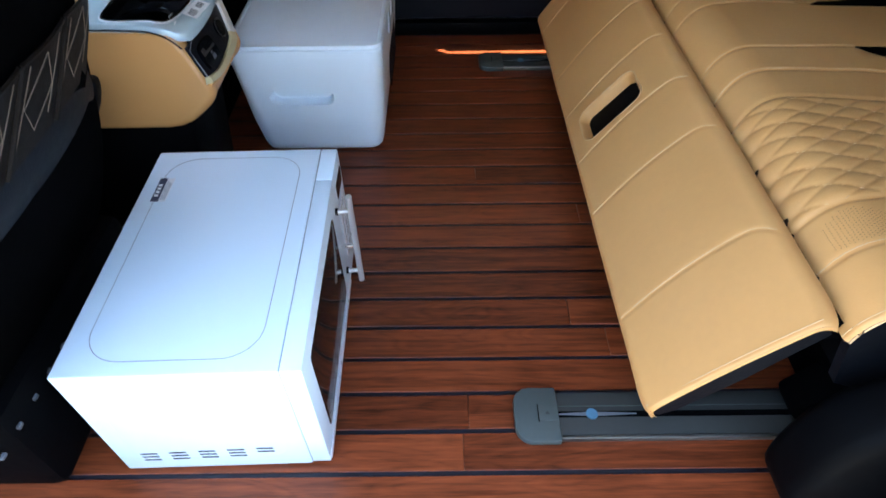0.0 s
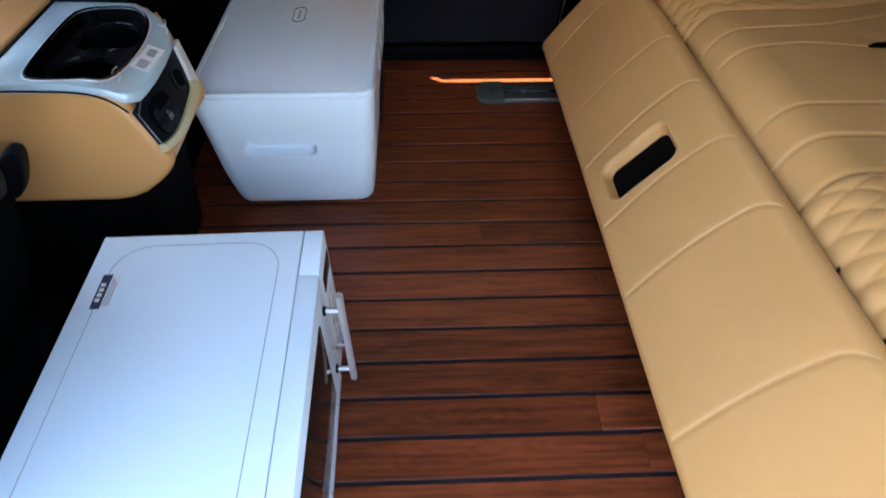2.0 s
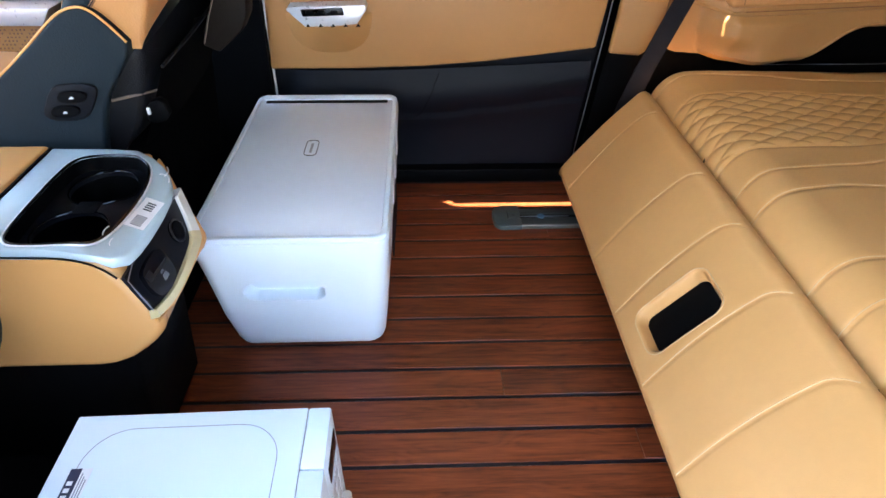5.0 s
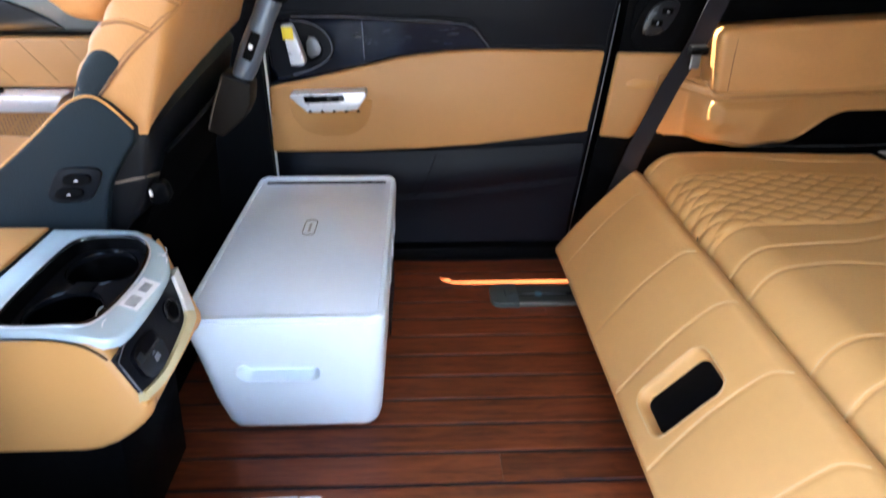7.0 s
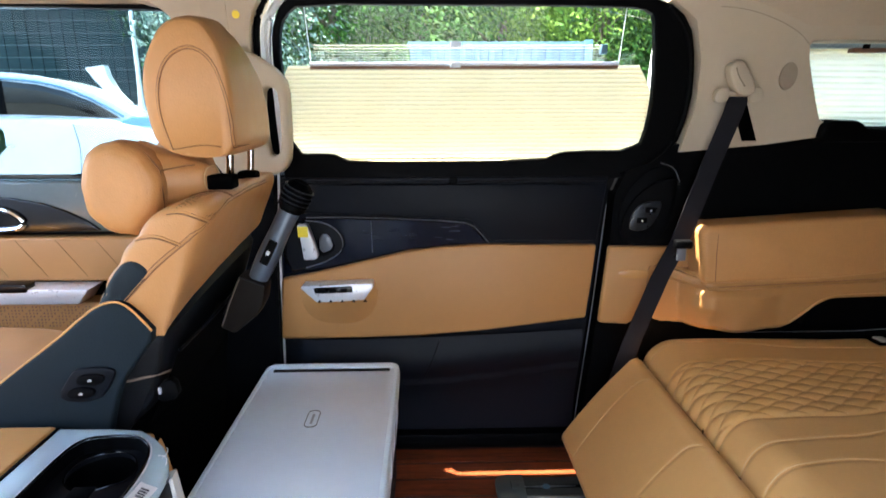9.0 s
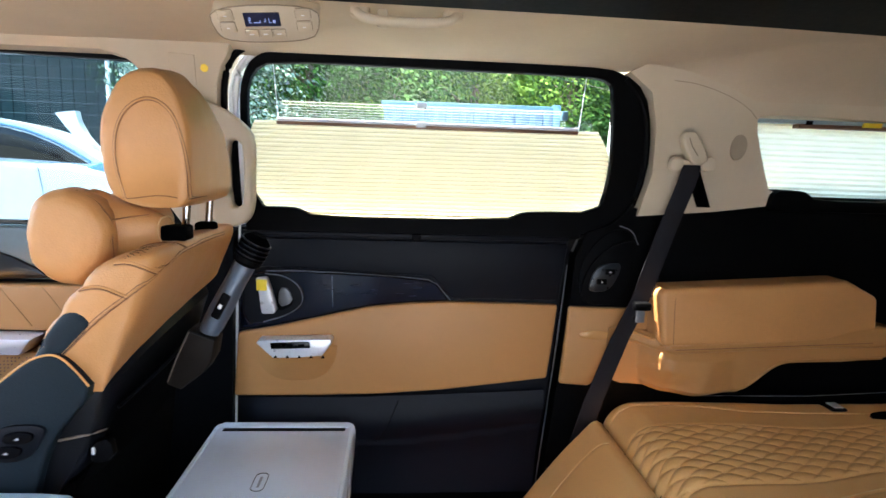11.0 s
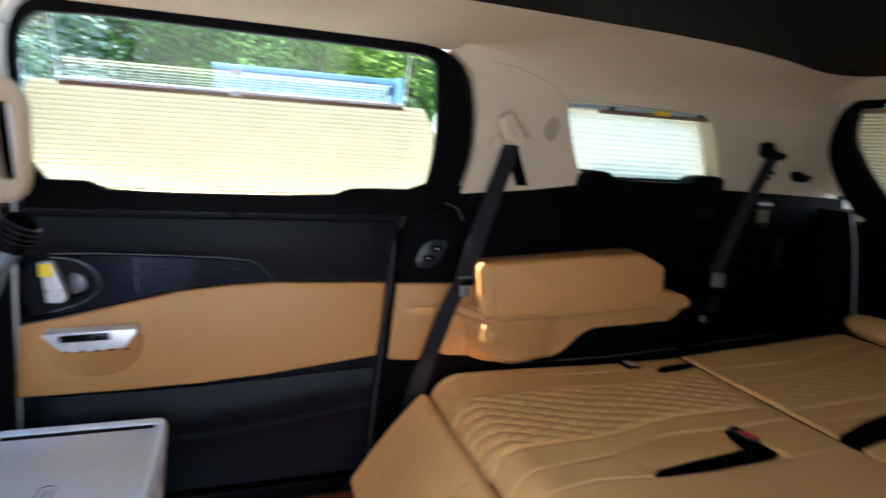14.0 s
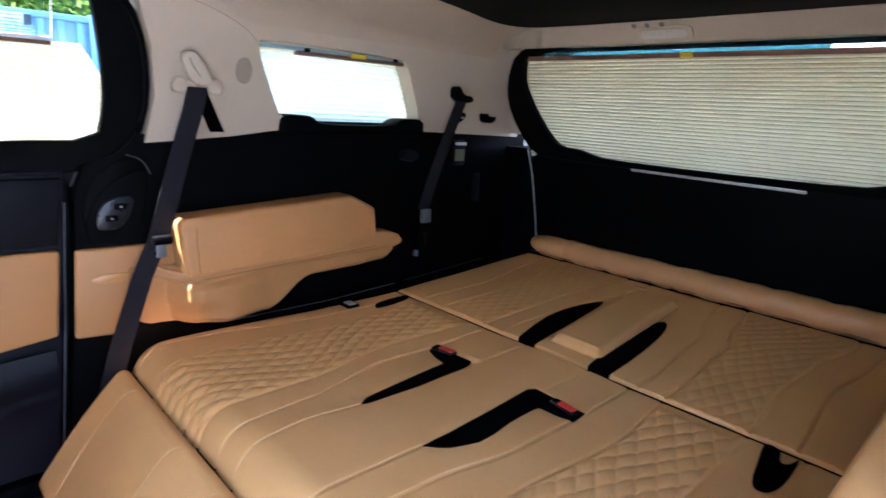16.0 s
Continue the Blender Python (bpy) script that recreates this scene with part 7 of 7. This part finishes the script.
def rear_belt():
    t = thing("seat_belt", (1.86, 2.40, 0.4), "dark seat belt hanging by the tail pillar", "seat belt", "seat belts")
    part("webbing", ribbon([(1.955, 2.362, 0.965), (1.93, 2.385, 0.86), (1.885, 2.392, 0.74), (1.845, 2.395, 0.63), (1.835, 2.395, 0.60)], (1, 0, 0), 0.024), WEB, t)
    part("top_guide", prism(rounded([(1.918, 0.952), (1.915, 0.998), (1.932, 1.0), (1.945, 0.975), (1.995, 0.970), (1.990, 0.948)], 1), "y", 2.345, 2.385, 0.006), BLACK, t)
    part("tongue", box(1.818, 1.855, 2.376, 2.392, 0.555, 0.60, 0.004), DULL_SILVER, t)
    part("buckle", box(1.795, 1.838, 2.372, 2.398, 0.475, 0.545, 0.006), BLACK_GLOSS, t)
    part("buckle_end", box(1.792, 1.806, 2.376, 2.39, 0.445, 0.465, 0.003), DULL_SILVER, t)
    return t


front_belt()
rear_belt()


# ---- the tailgate ----
def gate(bm):
    """Stands a part drawn at x = 0 on the tailgate's slope."""
    for v in bm.verts:
        v.co.x += 2.54 - 0.32 * v.co.z
    return bm


def both(half):
    """Completes an outline of the tailgate on the near side."""
    return half + [(2 * MIRROR - y, z) for y, z in half[::-1]]


def tailgate():
    t = thing("tailgate", (2.4, MIRROR, 0.3), "closed black tailgate with a wide shaded window", "tailgate", kind="structure")
    win = both([(1.70, 0.790), (2.02, 0.793), (2.075, 0.806), (2.11, 0.817), (2.190, 0.820), (2.228, 0.855), (2.267, 0.911), (2.297, 0.968), (2.318, 1.024), (2.314, 1.070), (2.300, 1.106), (2.262, 1.130), (1.95, 1.149), (1.70, 1.151)])
    ring = both([(1.70, 0.772), (2.20, 0.772), (2.310, 0.785), (2.358, 0.850), (2.394, 0.925), (2.402, 0.994), (2.380, 1.062), (2.338, 1.124), (2.24, 1.154), (2.01, 1.163), (1.70, 1.166)])
    part("window_frame", gate(prism(rounded(ring, 1), "x", -0.008, 0.05, 0.003, 1, [rounded(win, 1)])), BLACK, t)
    part("lower_panel", gate(prism([(0.98, 0.20), (2.34, 0.20), (2.335, 0.5), (2.328, 0.76), (2.30, 0.785), (1.02, 0.785), (0.99, 0.76), (0.985, 0.5)], "x", 0.0, 0.05, 0.004)), BLACK, t)
    part("pull_strip", gate(prism([(1.412, 0.762), (1.412, 0.770), (1.911, 0.774), (1.911, 0.766)], "x", -0.014, 0.002, 0.002)), SILVER, t, "thin silver trim strip")
    part("window_pane", gate(prism([(0.98, 0.78), (2.34, 0.78), (2.36, 1.16), (0.96, 1.16)], "x", 0.040, 0.0435)), WIN_GLASS, t).visible_shadow = False
    part("edge_seal", tube([(2.54 - 0.32 * z - 0.012, y, z) for y, z in ((2.326, 0.80), (2.320, 0.70), (2.326, 0.58), (2.338, 0.42))], 0.0022, 6), SILVER, t)
    part("corner_filler", gate(prism([(2.322, 0.85), (2.47, 0.85), (2.47, 1.17), (2.322, 1.17)], "x", 0.026, 0.04)), BEIGE, t)
    part("side_trim", prism([(2.30, 2.335), (2.30, 2.46), (2.46, 2.46), (2.46, 2.35)], "z", 0.2, 0.80), BLACK, t)
    return t


def tail_blind():
    b = thing("pleated_blind", (2.3, MIRROR, 0.79), "grey-cream pleated blind closed over the tail window", "window blind", "window blinds")
    bm = bmesh.new()
    n = 62
    prev = None
    for i in range(n + 1):
        z = 0.775 + (1.102 - 0.775) * i / n
        row = [bm.verts.new((0.014 + (0.0045 if i % 2 else 0), 0.985 + 1.35 * k / 10, z)) for k in range(11)]
        if prev:
            for k in range(10):
                bm.faces.new((prev[k], prev[k + 1], row[k + 1], row[k]))
        prev = row
    part("cloth", gate(bm), BLIND_GREY, b)
    # Fold shade of the tail blind, painted as darker bars.
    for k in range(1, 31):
        part("fold_shade", gate(box(0.0125, 0.0140, 0.985, 2.335, 0.775 + 0.327 * k / 31 - 0.0009, 0.775 + 0.327 * k / 31 + 0.0009)), GREY_PLEAT_SHADE, b)
    part("header", gate(box(0.004, 0.016, 1.02, 2.30, 1.100, 1.1135, 0.001)), BROWN_BAR, b)
    part("tint_band", gate(box(0.030, 0.0315, 0.99, 2.33, 1.124, 1.150)), TINT_DARK, b, "dark blue tinted strip").visible_shadow = False
    part("tint_edge", gate(box(0.030, 0.0315, 1.40, 2.33, 1.106, 1.1238)), TINT_TEAL, b, "teal tinted strip").visible_shadow = False
    part("pull_tab", gate(box(-0.004, 0.006, 1.72, 1.755, 1.100, 1.114, 0.002)), YELLOW, b)
    return b


def pillar_fittings():
    t = thing("pillar_fittings", (2.04, 2.40, 0.7), "black hooks and a small panel on the tail pillar", "wall fittings")
    part("belt_bracket", lean(prism(rounded([(1.965, 0.886), (1.975, 0.912), (2.020, 0.920), (2.030, 0.905), (2.005, 0.880)], 1), "y", 2.432, 2.446, 0.002)), BLACK, t)
    for x in (1.985, 2.010):
        part("screw", lean(disc((x, 2.430, 0.90), 0.004, "y", 0.003, 10)), SILVER, t)
    part("coat_hook", lean(prism(rounded([(2.100, 0.918), (2.112, 0.918), (2.122, 0.905), (2.150, 0.910), (2.158, 0.900), (2.140, 0.884), (2.112, 0.888)], 1), "y", 2.405, 2.446, 0.004)), BLACK, t)
    part("panel", box(2.005, 2.062, 2.440, 2.455, 0.735, 0.822, 0.004), BLACK_SOFT, t)
    part("panel_label", box(2.012, 2.055, 2.4375, 2.4405, 0.750, 0.790, 0.001), mat("olive_label", (0.13, 0.125, 0.06), 0.5), t)
    part("panel_grip", box(2.010, 2.058, 2.430, 2.442, 0.805, 0.815, 0.003), SILVER, t)
    part("side_slot", box(2.120, 2.150, 2.442, 2.454, 0.60, 0.70, 0.003), BLACK_SOFT, t)
    part("cup_ring", turn(disc((1.80, 2.425, 0.772), 0.034, "y", 0.03, 24, 0.005, 0.55), Matrix.Identity(4)), BLACK_SOFT, t)
    return t


tailgate()
tail_blind()
pillar_fittings()
solo("tail_header", prism([(2.160, 1.137), (2.135, 1.164), (2.115, 1.186), (2.115, 1.25), (2.36, 1.25), (2.36, 1.141)], "y", 0.93, 2.40, 0.008), BEIGE_CLOTH, "beige headliner edge above the tail window", "headliner edge", kind="structure")


# ---- near side behind the doorway ----
def near_quarter():
    t = thing("wall_near_rear", (1.6, 0.85, 0.0), "rear quarter trim beside the open doorway", "side trim", kind="structure")
    part("lower_trim", prism([(0.98, 0.0), (2.40, 0.0), (2.40, 0.85), (0.98, 0.82)], "y", 0.765, 0.87), BLACK, t)
    up = prism([(0.98, 0.82), (2.335, 0.85), (2.335, 1.215), (0.98, 1.215)], "y", 0.765, 0.88)
    for v in up.verts:
        if v.co.z > 0.9:
            v.co.y += 0.18 * (v.co.z - 0.8)
    part("upper_trim", up, BEIGE, t)
    a = thing("side_armrest", (1.3, 0.95, 0.36), "tan moulded side armrest of the rear bench", "armrest", "side armrests")
    base = smooth_line([(0.99, 0.552), (1.00, 0.43), (1.20, 0.40), (1.31, 0.40), (1.385, 0.448), (1.64, 0.463), (1.685, 0.488), (1.683, 0.530), (1.655, 0.556), (1.05, 0.540)], 1)
    part("body", prism(base, "y", 0.86, 1.005, 0.016, 3), TAN_PLASTIC, a)
    part("pad", prism([(1.10, 0.528), (1.10, 0.60), (1.12, 0.618), (1.50, 0.640), (1.585, 0.620), (1.590, 0.545), (1.575, 0.533)], "y", 0.92, 1.045, 0.016, 4), TAN, a, "padded tan box cushion")
    return t


near_quarter()


# ---- outside ----
def ground():
    solo("ground", prism([(-90, -90), (90, -90), (90, 90), (-90, 90)], "z", -0.60, -0.45), ASPHALT, "pale worn asphalt yard", "ground", kind="structure")


def leaf_mass(rng, cx, cy, cz, rx, ry, rz, count, size):
    """Loose leaves on uneven clumps."""
    verts, faces = [], []
    clumps = []
    for _ in range(40):
        while True:
            p = Vector((rng.uniform(-1, 1), rng.uniform(-1, 1), rng.uniform(-1, 1)))
            if 0.2 < p.length < 1:
                break
        clumps.append((Vector((cx + p.x * rx, cy + p.y * ry, cz + p.z * rz)), rng.uniform(0.25, 0.45) * min(rx, rz)))
    for i in range(count):
        c, r = clumps[i % len(clumps)]
        d = Vector((rng.gauss(0, 1), rng.gauss(0, 1), rng.gauss(0, 1))).normalized()
        p = c + d * r * rng.uniform(0.55, 1.05)
        n = (d + Vector((rng.uniform(-0.7, 0.7), rng.uniform(-0.7, 0.7), rng.uniform(-0.2, 0.9)))).normalized()
        a = n.orthogonal().normalized()
        b = n.cross(a)
        w, h = size * rng.uniform(0.35, 0.6), size * rng.uniform(0.7, 1.2)
        k = len(verts)
        verts += [p - b * h, p + a * w, p + b * h, p - a * w]
        faces.append((k, k + 1, k + 2, k + 3))
    return verts, faces


def tree(x, y, height, spread, leaf, seed, label):
    rng = random.Random(seed)
    t = thing("tree", (x, y, -0.45), label, "tree", "trees beyond the yard")
    base = Vector((x, y, -0.46))
    top = base + Vector((rng.uniform(-0.2, 0.2), rng.uniform(-0.2, 0.2), height * 0.72))
    part("trunk", tube([base, base.lerp(top, 0.3) + Vector((0.06, 0.02, 0)), base.lerp(top, 0.65), top], 0.1, 9, [0.15, 0.12, 0.08, 0.03]), BARK, t)
    for k in range(5):
        a = base.lerp(top, rng.uniform(0.3, 0.8))
        d = Vector((rng.uniform(-1, 1), rng.uniform(-1, 1), rng.uniform(0.3, 0.9))) * spread * 0.5
        part("limb", tube([a, a + d * 0.5 + Vector((0, 0, 0.05)), a + d], 0.03, 6, [0.05, 0.032, 0.012]), BARK, t)
    v, f = leaf_mass(rng, x, y, height * 0.45 - 0.2, spread, spread * 0.8, height * 0.52, 15000, 0.046)
    me = bpy.data.meshes.new("crown")
    me.from_pydata(v, [], f)
    me.materials.append(leaf)
    c = new("crown", me)
    c.parent = t
    c.matrix_parent_inverse = Matrix.Translation(t.location).inverted()
    c["kind"] = "stuff"
    return t


def parked_car(x, y, label):
    """A pale saloon seen from its side; x is the middle of the car."""
    t = thing("parked_car", (x, y, -0.45), label, "car", "parked cars")
    at = Matrix.Translation((x + 0.8, y - 0.76, -0.45)) @ Matrix.Rotation(radians(18), 4, "Z") @ Matrix.Translation((-0.8, 0.76, 0))
    lower = smooth_line([(-2.25, 0.30), (-2.30, 0.72), (-2.20, 1.15), (-1.30, 1.25), (0.60, 1.25), (0.95, 1.17), (1.75, 1.04), (2.22, 0.90), (2.32, 0.60), (2.22, 0.28)], 1)
    part("body", turn(prism([(a, b) for a, b in lower], "y", -0.88, 0.88, 0.09, 3), at), WHITE_PAINT, t)
    cab = smooth_line([(-2.10, 1.20), (-1.75, 1.54), (-1.25, 1.71), (-0.6, 1.76), (-0.2, 1.745), (0.14, 1.70), (0.40, 1.62), (0.68, 1.49), (1.02, 1.24), (1.16, 1.20)], 1)
    part("roof", turn(prism(cab, "y", -0.74, 0.74, 0.10, 3), at), WHITE_PAINT, t)
    for a0 in ([(-1.6, 1.28), (-1.4, 1.53), (-1.1, 1.63), (-0.36, 1.655), (-0.36, 1.29)], [(-0.31, 1.29), (-0.31, 1.656), (0.05, 1.615), (0.30, 1.545), (0.55, 1.43), (0.84, 1.235), (0.3, 1.265)]):
        part("side_window", turn(prism(a0, "y", -0.765, -0.72, 0.004), at), DARK_GLASS, t, "dark side window")
    part("window_pillar", turn(prism([(-0.37, 1.285), (-0.37, 1.66), (-0.30, 1.66), (-0.30, 1.285)], "y", -0.770, -0.75, 0.002), at), BLACK, t)
    part("drip_rail", turn(tube(smooth_line([(-1.45, -0.765, 1.57), (-1.1, -0.765, 1.665), (-0.36, -0.765, 1.69), (0.06, -0.765, 1.65), (0.32, -0.765, 1.575), (0.58, -0.765, 1.455), (0.88, -0.765, 1.25)]), 0.016, 6), at), mat("blue_grey_trim", (0.10, 0.22, 0.36), 0.25, metal=0.3), t)
    # Blue base colours on screen and bonnet paint in the reflected sky.
    part("windscreen", turn(box(-0.02, 0.02, -0.62, 0.62, -0.36, 0.36, 0.01), at @ Matrix.Translation((0.74, 0, 1.34)) @ Matrix.Rotation(radians(-56), 4, "Y")), mat("sky_reflection_screen", (0.12, 0.30, 0.46), 0.12), t)
    part("bonnet", turn(prism([(0.62, 1.10), (0.98, 1.255), (1.16, 1.25), (1.75, 1.12), (1.75, 1.06), (0.90, 1.06)], "y", -0.84, 0.84, 0.02, 2), at), mat("sky_reflection_bonnet", (0.16, 0.34, 0.52), 0.15), t, "glossy bonnet with the blue sky's reflection painted in")
    part("door_gap", turn(tube([(0.36, -0.885, 1.20), (0.40, -0.89, 0.9), (0.36, -0.885, 0.45)], 0.006, 5), at), GREY_LINE, t)
    for wx in (-1.40, 1.42):
        w = part("wheel", turn(disc((wx, -0.90, 0.33), 0.33, "y", 0.20, 28, 0.02), at), BLACK, t)
        part("rim", turn(disc((wx, -0.912, 0.33), 0.21, "y", 0.03, 20, 0.01), at), SILVER, w)
    for hx in (-0.42, 0.62):
        part("door_handle", turn(box(hx, hx + 0.18, -0.915, -0.885, 0.93, 0.955, 0.008), at), CHROME, t)
    part("headlight", turn(box(1.92, 2.22, -0.80, -0.45, 0.66, 0.80, 0.04), at), SILVER, t)
    return t


def blue_container():
    t = thing("blue_container", (1.2, 8.3, -0.45), "blue corrugated steel container in the yard", "container")
    part("box", box(0.18, 2.22, 8.0, 8.8, -0.45, 1.56), BLUE_STEEL, t)
    part("top_rail", box(0.15, 2.25, 7.96, 8.82, 1.56, 1.62, 0.01), BLUE_STEEL, t)
    for k in range(12):
        part("rib", box(0.24 + 0.165 * k, 0.31 + 0.165 * k, 7.965, 8.0, -0.40, 1.56, 0.01), BLUE_STEEL, t)
    part("corner_post", box(2.17, 2.26, 7.95, 8.03, -0.45, 1.64, 0.01), BLUE_STEEL, t)
    return t


def facade():
    t = thing("office_building", (-8.5, 15, -0.45), "grey office building with a dark glass grid", "building")
    part("wall", box(-18, -2.4, 13.0, 16, -0.45, 9.0), CONCRETE, t)
    pane = finish("pane", box(0, 0.212, 0, 0.03, 0, 0.212, 0.004, 1), FACADE_GLASS)
    for i in range(18):
        for j in range(12):
            ob = new("pane", pane)
            ob.parent = t
            ob.matrix_parent_inverse = Matrix.Translation(t.location).inverted()
            ob.location = (-8.15 + 0.225 * i, 12.972, 0.72 + 0.225 * j)
    for i in range(6):
        for j in range(4):
            part("window", box(-17.6 + 1.55 * i, -16.2 + 1.55 * i, 12.96, 13.0, -0.1 + 1.5 * j, 1.25 + 1.5 * j, 0.01), FACADE_GLASS, t)
    part("slanted_beam", loft([[(x, 10.55, z), (x + w, 10.55, z + 0.04), (x + w, 10.7, z + 0.04), (x, 10.7, z)] for x, z, w in ((-4.93, 1.50, 0.30), (-4.82, 1.34, 0.22), (-4.64, 1.12, 0.15), (-4.42, 0.88, 0.13), (-4.17, 0.70, 0.10), (-3.95, 0.60, 0.08))]), WHITE_PAINT, t, "white slanted beam")
    part("entrance_canopy", turn(box(-1.6, 1.6, -0.5, 0.5, -0.06, 0.06, 0.02), Matrix.Translation((-6.4, 12.3, 3.1)) @ Matrix.Rotation(radians(-14), 4, "Y")), CONCRETE, t)
    part("white_post", tube([(-4.165, 10.65, -0.45), (-4.165, 10.65, 0.72), (-4.165, 10.65, 0.95), (-4.165, 10.65, 1.3), (-4.165, 10.65, 6.0)], 0.03, 12, [0.13, 0.10, 0.050, 0.034, 0.030]), WHITE_PAINT, t)
    return t


def wing_mirror():
    t = thing("wing_mirror", (-0.78, 2.72, 0.75), "black wing mirror outside the front window", "wing mirror")
    part("housing", prism(rounded([(-1.12, 0.76), (-1.14, 0.875), (-1.06, 0.905), (-0.965, 0.89), (-0.935, 0.83), (-0.955, 0.77)], 2), "y", 2.66, 2.86, 0.03, 3), BLACK_GLOSS, t)
    part("stalk", box(-1.10, -1.00, 2.56, 2.70, 0.72, 0.80, 0.02), BLACK, t)
    part("mirror_glass", prism(rounded([(2.68, 0.78), (2.68, 0.88), (2.84, 0.88), (2.84, 0.78)], 1), "x", -0.938, -0.926), CHROME, t)
    return t


def woods():
    def edge(u, v):
        x = -3 + 26 * u
        return (x, 17 + 0.8 * noise.noise(Vector((x * 0.7, v * 4, 0))), -0.45 + (6.5 + 1.5 * noise.noise(Vector((x * 0.5, 2, 0)))) * v)
    solo("backdrop", sheet(edge, 60, 16), WOODS, "dark green belt of distant trees", "woods", kind="structure")


ground()
woods()
# Unseen wall, added to cut low sky and throw light into the cabin.
solo("wall_bounce", box(-26, 26, -6.3, -6.0, -0.46, 4.6, 0.02), mat("pale_bounce_wall", (0.60, 0.63, 0.66), 0.85, vary=0.12, scale=1), "unseen pale wall added to block low sky and bounce light", "wall", kind="structure")
parked_car(-4.15, 9.0, "white estate car parked in the yard")
blue_container()
facade()
wing_mirror()
for k, (tx, ty, th, ts, leaf, words) in enumerate((
        (-2.6, 10.6, 4.6, 1.5, LEAF_SILVER, "slender tree with pale silvery leaves in sunlight"),
        (-1.1, 11.4, 5.2, 1.6, LEAF_DARK, "dark dense evergreen tree behind the yard"),
        (0.2, 10.8, 5.0, 1.5, LEAF_DARK, "dark dense evergreen tree behind the yard"),
        (1.6, 11.8, 5.4, 1.8, LEAF_LIGHT, "broad tree with sunlit yellow-green leaves"),
        (3.3, 11.2, 5.2, 1.8, LEAF_LIGHT, "broad tree with sunlit yellow-green leaves"),
        (4.9, 10.4, 5.0, 1.7, LEAF_DARK, "dark dense evergreen tree behind the yard"),
        (6.6, 11.0, 5.0, 1.7, LEAF_LIGHT, "broad tree with sunlit yellow-green leaves"),
        (-3.6, 13.6, 6.0, 2.0, LEAF_DARK, "dark dense evergreen tree behind the yard"),
        (0.9, 13.8, 6.2, 2.2, LEAF_DARK, "dark dense evergreen tree behind the yard"),
        (4.0, 14.2, 6.2, 2.2, LEAF_DARK, "dark dense evergreen tree behind the yard"))):
    tree(tx, ty, th, ts, leaf, 20 + k, words)
